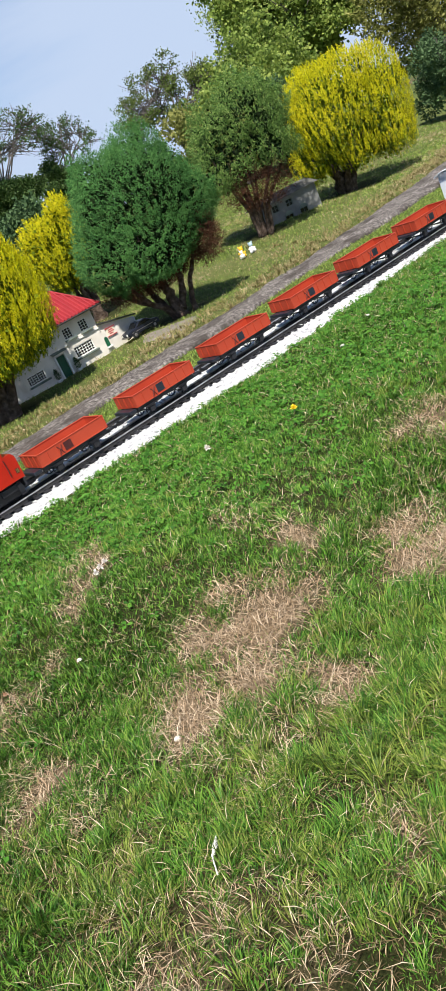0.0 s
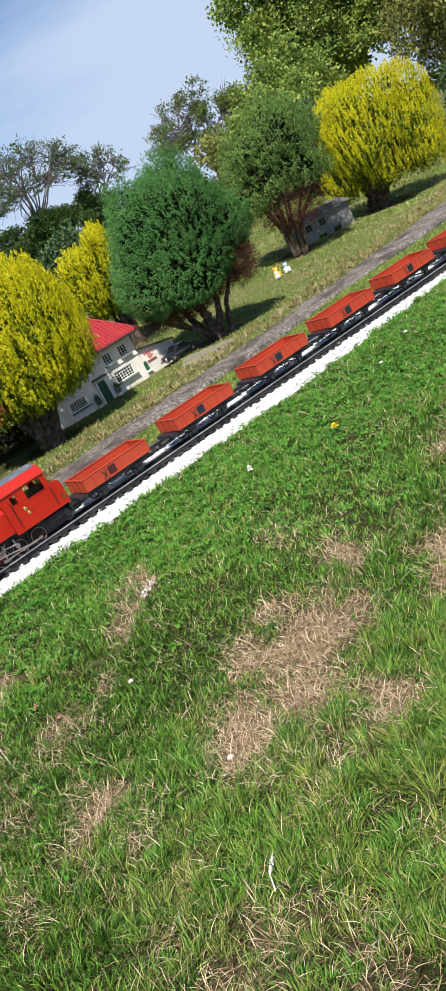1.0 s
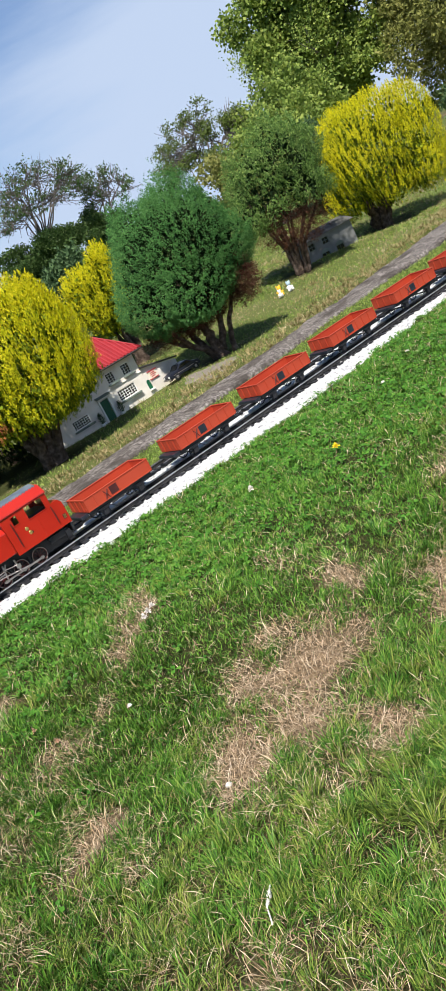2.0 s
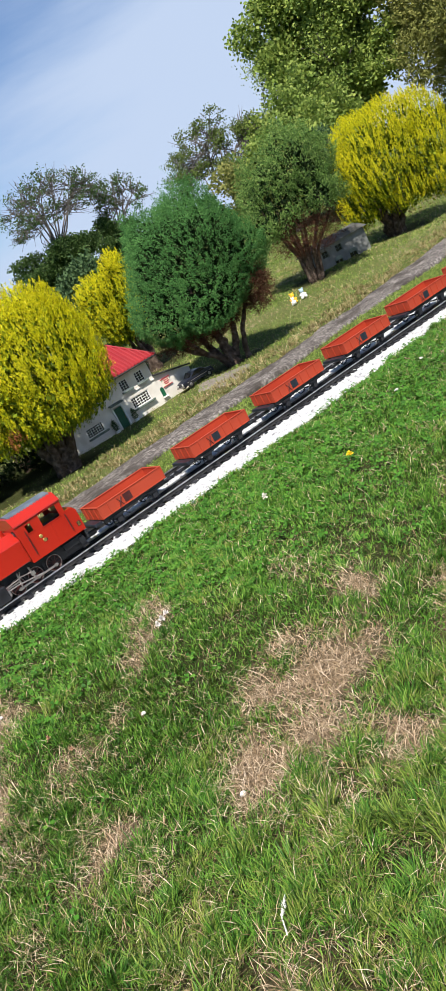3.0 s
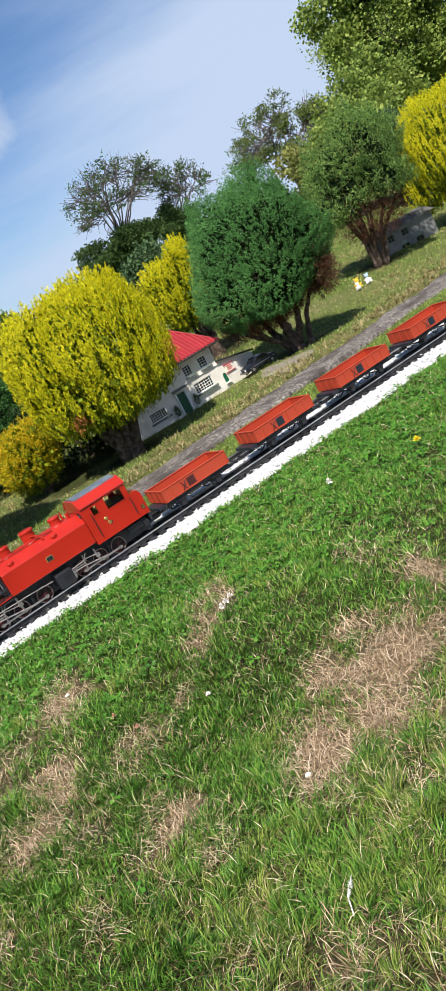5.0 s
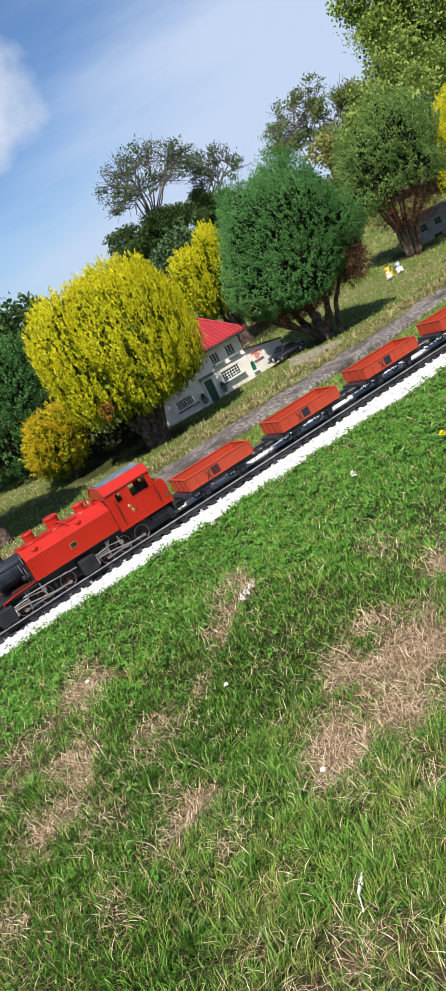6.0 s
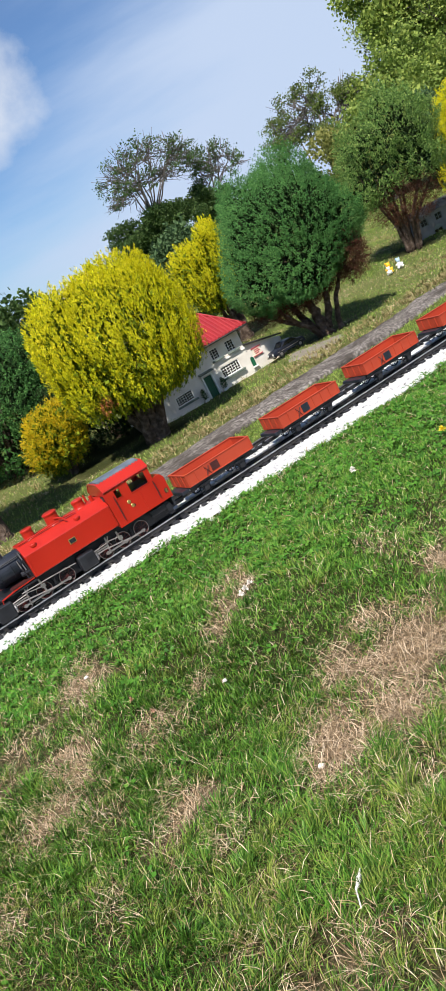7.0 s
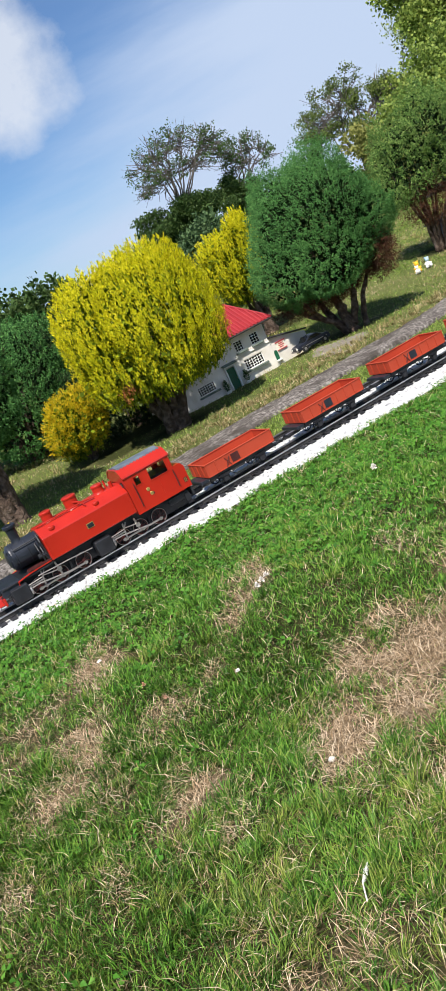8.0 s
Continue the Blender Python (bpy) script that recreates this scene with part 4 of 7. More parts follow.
conifer("bluegreen_conifer", (0.660, 3.331, 0.01), -11, [(0.0, 0.0, 0.395, 0.240, 0.23, 0.225), (0.060, 0.02, 0.535, 0.125, 0.14, 0.120), (-0.105, 0.0, 0.535, 0.105, 0.12, 0.100), (0.080, 0.02, 0.585, 0.100, 0.11, 0.090), (-0.130, 0.0, 0.600, 0.055, 0.07, 0.055),
        (-0.145, -0.03, 0.30, 0.155, 0.17, 0.160), (0.150, 0.0, 0.36, 0.130, 0.16, 0.130), (0.0, -0.10, 0.30, 0.18, 0.13, 0.140), (-0.05, -0.05, 0.25, 0.18, 0.14, 0.105)], "dense rounded blue-green conifer with bare spreading limbs",
        plumes=8600, plume=0.033, seed=14, spires=170, rough=0.9, taller=0.7, **BLUE, dead=[(0.175, -0.05, 0.235, 0.065, 0.07, 0.095, 1300), (-0.10, 0.0, 0.16, 0.17, 0.12, 0.05, 1800), (0.03, 0.0, 0.19, 0.12, 0.10, 0.06, 1000)],
        stems=[([(-0.01, 0, -0.03), (-0.015, 0, 0.05), (-0.03, 0, 0.12), (-0.045, 0, 0.20), (-0.05, 0.02, 0.34)], [0.032, 0.023, 0.019, 0.014, 0.007]),
               ([(-0.02, 0.0, -0.02), (-0.06, -0.01, 0.05), (-0.14, -0.02, 0.105), (-0.21, -0.03, 0.17)], [0.018, 0.013, 0.009, 0.005]),
               ([(0.0, 0.0, 0.02), (0.03, -0.01, 0.10), (0.05, -0.01, 0.18), (0.07, 0, 0.30)], [0.016, 0.012, 0.010, 0.005]),
               ([(0.042, 0.0, -0.02), (0.048, 0.0, 0.05), (0.075, -0.01, 0.12), (0.14, -0.02, 0.22)], [0.014, 0.011, 0.010, 0.006]),
               ([(-0.03, 0.02, -0.02), (-0.08, 0.04, 0.09), (-0.13, 0.06, 0.22)], [0.020, 0.013, 0.006]),
               ([(-0.10, -0.015, 0.078), (-0.13, -0.05, 0.13), (-0.16, -0.08, 0.20)], [0.010, 0.008, 0.004])])
conifer("green_conifer", (1.414, 4.365, 0.05), -18, [(0.08, 0.0, 0.48, 0.205, 0.21, 0.205), (-0.065, 0.0, 0.44, 0.135, 0.16, 0.185), (0.20, 0.0, 0.52, 0.130, 0.15, 0.160), (0.18, -0.06, 0.35, 0.150, 0.13, 0.12),
        (-0.10, -0.05, 0.33, 0.110, 0.12, 0.13), (0.04, -0.08, 0.35, 0.13, 0.11, 0.10), (0.10, 0.0, 0.64, 0.085, 0.09, 0.08), (-0.09, 0.0, 0.59, 0.065, 0.08, 0.07)], "loose mid-green conifer, many-stemmed with dead rusty twigs below", M_MIDGREEN, M_GREEN_SHADE,
        3000, 0.046, NEEDLES, stems_fan(0.26, 0.45, 0.0105, 10, (0.05, 0.0), 8), 0.9, 0.7, 0.30, 15, 11, 0.36, dead=[(0.06, -0.04, 0.23, 0.21, 0.14, 0.12, 2000)], spires=80, rough=3.2, under=-0.7, taller=0.5)
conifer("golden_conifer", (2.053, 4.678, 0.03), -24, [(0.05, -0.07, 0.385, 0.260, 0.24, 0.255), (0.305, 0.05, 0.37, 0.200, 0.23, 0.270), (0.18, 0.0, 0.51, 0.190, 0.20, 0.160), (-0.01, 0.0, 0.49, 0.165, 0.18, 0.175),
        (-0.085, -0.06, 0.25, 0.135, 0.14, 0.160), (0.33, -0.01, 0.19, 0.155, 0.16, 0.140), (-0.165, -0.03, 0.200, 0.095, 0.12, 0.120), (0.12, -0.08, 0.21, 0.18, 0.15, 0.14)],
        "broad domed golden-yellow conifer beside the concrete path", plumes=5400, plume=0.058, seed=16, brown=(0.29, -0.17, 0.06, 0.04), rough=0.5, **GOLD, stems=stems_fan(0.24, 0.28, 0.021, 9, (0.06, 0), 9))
conifer("bluegreen_conifer", (-0.70, 3.45, 0.02), 11, [(0.0, 0.0, 0.33, 0.30, 0.28, 0.25), (0.15, 0.0, 0.44, 0.15, 0.16, 0.12), (0.02, -0.06, 0.24, 0.24, 0.2, 0.2)], "tall dark blue-green conifer at the back of the bank",
        plumes=2600, plume=0.046, seed=17, rough=1.4, **BLUE, stems=stems_fan(0.15, 0.3, 0.03, 5, (0, 0), 10))
conifer("bluegreen_conifer", (-0.655, 2.55, 0.0), 14, [(-0.06, 0.02, 0.42, 0.235, 0.21, 0.19), (0.03, -0.02, 0.34, 0.135, 0.14, 0.115)], "dark green conifer with a thick bare leaning trunk",
        plumes=2400, plume=0.039, seed=18, rough=1.2, **BLUE, stems=stems_fan(0.13, 0.32, 0.024, 7, (-0.07, 0), 11))
# added near-black shrub, standing in for the deep shade behind the golden conifer
conifer("shade_fill_shrub", (-0.25, 3.27, 0.0), 4, [(0.0, 0.0, 0.17, 0.29, 0.16, 0.18)], "near-black shrub added to fill in the shade behind the golden conifer", M_GREEN_SHADE, M_GREEN_SHADE,
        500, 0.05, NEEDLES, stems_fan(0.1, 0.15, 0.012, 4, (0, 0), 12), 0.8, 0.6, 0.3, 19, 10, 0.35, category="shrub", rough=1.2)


# ---------------------------------------------------------------- the woods behind
def branchy(tree, base, height, spread, k, leaf, leaves, leafmat, seed, tips=(0.55, 1.0), twig=0.012, forks=5, lean=0.0, bare=0.0, leaf_up=0.3):
    """A broad-leaved tree: limbs that fork twice, with small leaves about the outer twigs."""
    r = np.random.default_rng(seed)
    bm = bmesh.new()
    ends = []

    def limb(p, d, length, rad, depth):
        pts, q = [Vector(p)], Vector(p)
        dd = Vector(d)
        for _ in range(3):
            dd = (dd + Vector(r.normal(0, 0.16, 3)) + Vector((0, 0, 0.06))).normalized()
            q = q + dd * length / 3
            pts.append(q.copy())
        bm_tube(bm, pts, [rad, rad * 0.85, rad * 0.7, rad * 0.5], 5 if depth else 8)
        ends.append((pts[-1], depth))
        if depth < 3:
            ends.append((pts[2], depth))
            for _ in range(forks if depth else k):
                a = Vector(r.normal(0, 1, 3))
                side = (dd + a.normalized() * r.uniform(0.5, 1.0) * spread).normalized()
                limb(pts[r.integers(1 if depth else 2, 4)], side, length * r.uniform(0.55, 0.8), rad * 0.52, depth + 1)

    limb(Vector(base), Vector((lean, 0, 1)), height * 0.42, twig * 3.2, 0)
    for f in bm.faces:
        f.smooth = True
    part("trunk", bm, M_TWIG, tree)
    tip = np.array([e[0][:] for e in ends if e[1] >= 2])
    pick = tip[r.integers(0, len(tip), leaves)]
    low, high = tip[:, 2].min(), tip[:, 2].max()
    if bare:
        rel = (pick[:, 2] - low) / (high - low)
        outer = (rel > 0.78) | (rel < 0.36) | (r.uniform(0, 1, leaves) > bare)
        pick = pick[outer]
    P = pick + r.normal(0, leaf * 2.2, pick.shape)
    D = r.normal(0, 1, P.shape) + np.array([0, 0, leaf_up])
    foliage("crown", P, D, leaf * r.uniform(0.8, 1.6, len(P)), LEAFLET, leafmat, tree)


def clump(tree, centre, radii, k, leaf, mat, seed, shape=None, name="crown", fill=0.45, boughs=22, bough=0.31, open_faced=False):
    """A leafy mass with lumps and gaps."""
    r = np.random.default_rng(seed)
    c = np.array(centre) + sphere_dirs(boughs) * np.array(radii) * r.uniform(0.30, 0.88, (boughs, 1))
    pick = c[r.integers(0, boughs, k)]
    d = sphere_dirs(k)
    P = pick + d * np.array(radii) * bough * r.uniform(fill, 1, (k, 1))
    foliage(name, P, d + np.array([0, 0, 0.5]) + r.normal(0, 0.4, (k, 3)), leaf * r.uniform(0.7, 1.4, k), shape or LEAFLET, mat, tree, face=d + np.array([0, -0.5, 0.8]) if open_faced else None)


def gz(x, y):
    return float(land(np.array([x]), np.array([y]))[0])


def far_tree(name, x, y, label, category="tree", back=1.0):
    """A tree of the wood; back moves it that many times farther off and makes it as much larger."""
    z = 0.475 + back * (gz(x, y) - 0.02 - 0.475)
    return thing(name, pose(x * back, y * back, z) @ Matrix.Scale(back, 4), label, category, "trees behind")


def umbrella(tree, fork, centre, radii, seed, mains=9, tips=190, leaf=0.034, per_tip=21, leafy=0.50, leafmat=None):
    """A wind-shaped tree: bare limbs fan out from a fork to a domed shell of leafy tips."""
    r = np.random.default_rng(seed)
    fork, centre, radii = Vector(fork), np.array(centre), np.array(radii)
    d = r.normal(size=(tips, 3))
    d[:, 2] = np.abs(d[:, 2]) * 0.9 - 0.12
    d /= np.linalg.norm(d, axis=1)[:, None]
    shell = centre + d * radii * r.uniform(0.80, 1.08, (tips, 1))
    heads = d[:mains]
    own = np.argmax(d @ heads.T + r.normal(0, 0.05, (tips, mains)), axis=1)
    bm = bmesh.new()
    bm_tube(bm, [(0, 0, -0.05), (fork.x * 0.4 + 0.02, 0, fork.z * 0.5), fork], [0.04, 0.032, 0.022], 8)
    for m in range(mains):
        hub = Vector(centre + heads[m] * radii * 0.45)
        bend = fork.lerp(hub, 0.5) + Vector(r.normal(0, 0.03, 3))
        bm_tube(bm, [fork, bend, hub], [0.014, 0.010, 0.008], 5)
        mine = np.where(own == m)[0]
        for g in range(0, len(mine), 4):
            group = mine[g:g + 4]
            sub_hub = hub.lerp(Vector(shell[group].mean(0)), 0.5) + Vector(r.normal(0, 0.03, 3))
            bm_tube(bm, [hub, hub.lerp(sub_hub, 0.5) + Vector(r.normal(0, 0.015, 3)), sub_hub], [0.0075, 0.006, 0.005], 4)
            for i in group:
                tip = Vector(shell[i])
                bm_tube(bm, [sub_hub, sub_hub.lerp(tip, 0.5) + Vector(r.normal(0, 0.02, 3)), tip], [0.006, 0.005, 0.003], 4)
                for _ in range(2):
                    bm_tube(bm, [sub_hub.lerp(tip, 0.6), tip + Vector(r.normal(0, 0.06, 3))], [0.004, 0.002], 3)
    for f in bm.faces:
        f.smooth = True
    part("trunk", bm, M_TWIG, tree)
    has = np.where(r.uniform(0, 1, tips) < leafy)[0]
    pick = shell[r.choice(has, tips * per_tip)]
    P = pick + r.normal(0, 1, pick.shape) * np.array([0.034, 0.034, 0.024])
    foliage("crown", P, r.normal(0, 1, P.shape) + np.array([0, 0, 0.5]), leaf * r.uniform(0.7, 1.4, len(P)), LEAFLET, leafmat or M_DARKLEAF, tree)


# two dark trees with bare tops
t = far_tree("broadleaf_tree", 0.80, 11.6, "dark evergreen tree with bare grey limbs under a leafy umbrella top", back=2.0)
z = gz(0.80, 11.6)
umbrella(t, (0.02, 0, 1.15 - z), (0.22, 0, 1.58 - z), (0.66, 0.5, 0.60), 5, 11, 260, 0.040, 9, 0.55)
clump(t, (0.10, 0, 1.10 - z), (0.80, 0.45, 0.34), 9500, 0.050, M_DARKLEAF, 6, name="lower_crown", boughs=34, bough=0.24, fill=0.2)
clump(t, (-0.20, 0, 0.85 - z), (0.62, 0.45, 0.36), 7000, 0.055, M_DARKLEAF, 7, name="skirt")
t = far_tree("broadleaf_tree", 1.62, 11.9, "smaller dark tree with thin open branches on top", back=2.0)
z = gz(1.62, 11.9)
umbrella(t, (0.0, 0, 1.00 - z), (0.27, 0, 1.32 - z), (0.36, 0.3, 0.46), 9, 7, 80, 0.040, 15, 0.55)
clump(t, (0.0, 0, 1.02 - z), (0.34, 0.35, 0.36), 5500, 0.048, M_DARKLEAF, 10, name="lower_crown")
# a dull green shrub between them and the golden conifer
t = far_tree("conifer_shrub", 0.42, 5.2, "grey-green feathery shrub behind the golden conifer", "shrub")
clump(t, (0.02, 0, 0.33), (0.24, 0.2, 0.33), 5200, 0.05, M_GREYGREEN, 12, NEEDLES)
part("trunk", bm_tube(bmesh.new(), [(0, 0, -0.02), (0.01, 0, 0.2), (0.02, 0, 0.4)], [0.025, 0.02, 0.012]), M_BARK, t)
# an airy tree and the woods on the right
t = far_tree("broadleaf_tree", 2.5, 9.2, "airy tree with twisting grey branches and sparse leaves", back=2.0)
z = gz(2.5, 9.2)
umbrella(t, (0.05, 0, 0.72 - z), (0.12, 0, 1.08 - z), (0.58, 0.45, 0.50), 21, 8, 150, 0.032, 42, 0.75, M_MIDLEAF)
t = far_tree("broadleaf_tree", 5.05, 11.1, "tall leafy tree with bright green sunlit leaves", back=2.0)
branchy(t, (0, 0, 0), 2.6, 0.8, 6, 0.040, 8000, M_FARLEAF, 23, twig=0.018, forks=5)
clump(t, (0.10, 0, 1.85), (1.30, 0.8, 1.15), 24000, 0.086, M_FARLEAF, 24, name="upper_crown", boughs=60, bough=0.20, fill=0.3, open_faced=True)
clump(t, (0.05, 0.2, 1.0), (1.15, 0.7, 0.6), 9000, 0.080, M_FARLEAF, 25, name="lower_crown", boughs=36, bough=0.24, fill=0.3, open_faced=True)
clump(t, (0.15, 0.5, 1.6), (1.05, 0.5, 1.1), 6000, 0.075, M_MIDLEAF, 26, name="inner_crown", boughs=30, bough=0.28, fill=0.1)
t = far_tree("broadleaf_tree", 3.35, 8.6, "dense mid-green bushy tree behind the conifers", back=2.0)
clump(t, (0, 0, 0.66), (0.62, 0.5, 0.62), 9000, 0.055, M_FARLEAF, 27, boughs=34, bough=0.26, open_faced=True)
part("trunk", bm_tube(bmesh.new(), [(0, 0, -0.03), (0.03, 0, 0.3), (0.0, 0, 0.7)], [0.05, 0.04, 0.02]), M_TWIG, t)
t = far_tree("olive_conifer", 6.5, 10.6, "tall olive-green conifer with drooping foliage", "conifer", back=2.0)
clump(t, (0.0, 0, 1.15), (1.15, 0.8, 1.45), 14000, 0.10, M_OLIVE, 29, NEEDLES, boughs=40, bough=0.24, open_faced=True)
part("trunk", bm_tube(bmesh.new(), [(0, 0, -0.03), (0.03, 0, 0.8), (0.0, 0, 1.6)], [0.09, 0.07, 0.03]), M_TWIG, t)
t = far_tree("olive_conifer", 8.2, 10.0, "olive-green conifer at the edge of the wood", "conifer", back=2.0)
clump(t, (0, 0, 1.0), (1.0, 0.8, 1.1), 7000, 0.10, M_OLIVE, 31, NEEDLES, boughs=30, bough=0.26, open_faced=True)
part("trunk", bm_tube(bmesh.new(), [(0, 0, -0.03), (0.03, 0, 0.6), (0.0, 0, 1.2)], [0.09, 0.07, 0.03]), M_TWIG, t)
t = far_tree("broadleaf_tree", 2.25, 6.9, "mixed olive and green bushy tree behind the conifers")
clump(t, (-0.12, 0, 0.44), (0.42, 0.35, 0.46), 7500, 0.042, M_OLIVE, 37, boughs=30, bough=0.26, open_faced=True)
clump(t, (0.22, 0.1, 0.52), (0.42, 0.35, 0.46), 5500, 0.05, M_FARLEAF, 38, name="leafy_side", boughs=30, bough=0.26, open_faced=True)
part("trunk", bm_tube(bmesh.new(), [(0, 0, -0.03), (0.03, 0, 0.2), (0.0, 0, 0.5)], [0.04, 0.03, 0.015]), M_TWIG, t)
# bushes on the far left
for x, y, rx, rz, k, seed in ((-0.75, 5.0, 0.45, 0.32, 5200, 41), (-1.5, 5.2, 0.55, 0.36, 6000, 42)):
    t = far_tree("hedge_bush", x, y, "dark leafy bush forming a hedge behind the conifers", "bush")
    clump(t, (0, 0, rz * 0.85), (rx, 0.3, rz), k, 0.045, M_DARKLEAF, seed)
    part("trunk", bm_tube(bmesh.new(), [(0, 0, -0.03), (0.02, 0, 0.15), (0.0, 0, 0.3)], [0.03, 0.02, 0.012]), M_TWIG, t)


for x, y, r, seed in ((2.52, 6.2, 0.36, 46), (3.75, 6.2, 0.36, 43), (4.7, 6.5, 0.50, 44)):
    t = far_tree("hedge_bush", x, y, "pale green feathery conifer bush at the edge of the wood", "bush")
    clump(t, (0, 0, r * 0.9), (r * 0.75, 0.4, r), 4200, 0.055, M_GREYGREEN, seed, NEEDLES, boughs=30, bough=0.24)
    part("trunk", bm_tube(bmesh.new(), [(0, 0, -0.03), (0.02, 0, 0.25), (0.0, 0, 0.6)], [0.04, 0.03, 0.015]), M_TWIG, t)


def far_wood():
    """A low line of woodland that closes the place all round."""
    r = np.random.default_rng(77)
    k = 12000
    a = r.uniform(0, 2 * np.pi, k)
    R = r.uniform(26, 34, k)
    top = 2.6 + 1.0 * np.sin(a * 9 + 1) + 0.7 * np.sin(a * 23) - 1.1 * np.exp(-((np.mod(a - 1.45 + np.pi, 2 * np.pi) - np.pi) / 0.35) ** 2)
    P = np.stack([R * np.cos(a), R * np.sin(a), 0.3 + r.uniform(0, 1, k) ** 0.7 * top * 0.32], 1)
    ob = foliage("far_woodland", P, r.normal(0, 1, (k, 3)) + np.array([0, 0, 0.6]), r.uniform(0.3, 0.6, k), LEAFLET, M_DARKLEAF, None)
    tagged(ob, "distant dark woodland round the garden", "woodland", kind="stuff")


far_wood()


# ---------------------------------------------------------------- train materials
M_RED = material("red_paint", [(0.2, (0.33, 0.013, 0.006)), (0.8, (0.42, 0.020, 0.010))], 14, 0.30, bump=0.0002, bump_scale=400, second=((0.27, 0.010, 0.007), 30, 0.62, 0.85), coat=0.3)
M_RUST_RED = material("oxide_red_paint", [(0.2, (0.32, 0.036, 0.014)), (0.8, (0.40, 0.050, 0.019))], 16, 0.55, bump=0.0003, bump_scale=300, second=((0.26, 0.045, 0.028), 25, 0.6, 0.85))
M_BLACK = material("black_plastic", [(0.3, (0.006, 0.006, 0.008)), (0.7, (0.018, 0.019, 0.023))], 40, 0.45, bump=0.0002, bump_scale=300)
M_SOOT = material("smokebox_black", [(0.3, (0.010, 0.012, 0.017)), (0.7, (0.026, 0.03, 0.042))], 30, 0.36, bump=0.0003, bump_scale=250)
M_ROOFGREY = material("slate_grey_roof", [(0.3, (0.06, 0.075, 0.095)), (0.7, (0.13, 0.15, 0.18))], 40, 0.6)
M_STEEL = material("bright_steel", [(0.3, (0.26, 0.24, 0.23)), (0.7, (0.46, 0.43, 0.41))], 50, 0.35, metal=0.9)
M_WHITE_VAN = material("pale_grey_paint", [(0.2, (0.62, 0.65, 0.70)), (0.8, (0.70, 0.73, 0.78))], 12, 0.5, bump=0.0002, bump_scale=300, second=((0.5, 0.52, 0.55), 22, 0.62, 0.9))
M_BRASS = material("worn_brass", [(0.3, (0.30, 0.20, 0.06)), (0.7, (0.55, 0.40, 0.14))], 90, 0.4, metal=0.7)
M_LAMP = material("lamp_glass", [(0.3, (0.55, 0.55, 0.52)), (0.7, (0.75, 0.75, 0.70))], 60, 0.15)
M_WHEEL = material("dark_wheel_red", [(0.3, (0.035, 0.008, 0.008)), (0.7, (0.07, 0.014, 0.012))], 60, 0.5)
M_DARKHOLE = material("dark_glass", [(0.3, (0.006, 0.007, 0.008)), (0.7, (0.014, 0.015, 0.017))], 20, 0.12)

T_SLOPE = math.degrees(math.atan(0.42))
T_COS = math.cos(radians(T_SLOPE))


def on_track(s):
    """A place on the near track, s metres behind the locomotive's nose."""
    s = s - 0.541
    return pose(s * T_COS, float(near_track(np.float64(s * T_COS))), RAIL_TOP, 0, 0, T_SLOPE)


def bm_panel(u0, u1, v0, v1, holes, depth, at):
    """An upright panel in local x, z with holes (u0, u1, v0, v1) right through, depth thick, its front at y = at."""
    us, vs = sorted({u0, u1, *[h[i] for h in holes for i in (0, 1)]}), sorted({v0, v1, *[h[i] for h in holes for i in (2, 3)]})
    bm = bmesh.new()
    grid = {(i, j): bm.verts.new((u, at, v)) for i, u in enumerate(us) for j, v in enumerate(vs)}
    for i in range(len(us) - 1):
        for j in range(len(vs) - 1):
            cu, cv = (us[i] + us[i + 1]) / 2, (vs[j] + vs[j + 1]) / 2
            if not any(h[0] < cu < h[1] and h[2] < cv < h[3] for h in holes):
                bm.faces.new((grid[i, j], grid[i + 1, j], grid[i + 1, j + 1], grid[i, j + 1]))
    for v in list(bm.verts):
        if not v.link_faces:
            bm.verts.remove(v)
    ext = bmesh.ops.extrude_face_region(bm, geom=list(bm.faces))
    bmesh.ops.translate(bm, vec=(0, depth, 0), verts=[g for g in ext["geom"] if isinstance(g, bmesh.types.BMVert)])
    bmesh.ops.recalc_face_normals(bm, faces=bm.faces)
    return bm


WHEEL_PIECES = {}


def spoked_wheel(parent, place, radius, spokes, mat):
    """A wheel with its rim, hub and each spoke; alike pieces share their meshes."""
    m = pose(0, 0, 0, 90)
    if radius not in WHEEL_PIECES:
        hub, spoke = bpy.data.meshes.new("hub"), bpy.data.meshes.new("spoke")
        for me, bm in ((hub, bm_cyl(bmesh.new(), 0.0032, 0.0032, 0.004, m @ Matrix.Translation((0, 0, -0.002)), 12)), (spoke, bm_box(bmesh.new(), (radius - 0.003, 0.0016, 0.0014), (radius * 0.5, 0, 0)))):
            bm.to_mesh(me)
            bm.free()
            me.materials.append(mat)
        WHEEL_PIECES[radius] = hub, spoke
    wheel = part("wheel", bm_torus(bmesh.new(), radius - 0.0014, 0.0015, m, 24, 7), mat, parent)
    wheel.matrix_local = place
    hub, spoke = WHEEL_PIECES[radius]
    new("hub", hub).parent = wheel
    for i in range(spokes):
        ob = new("spoke", spoke)
        ob.parent = wheel
        ob.matrix_local = pose(0, 0, 0, 0, -360 * i / spokes)
    return wheel


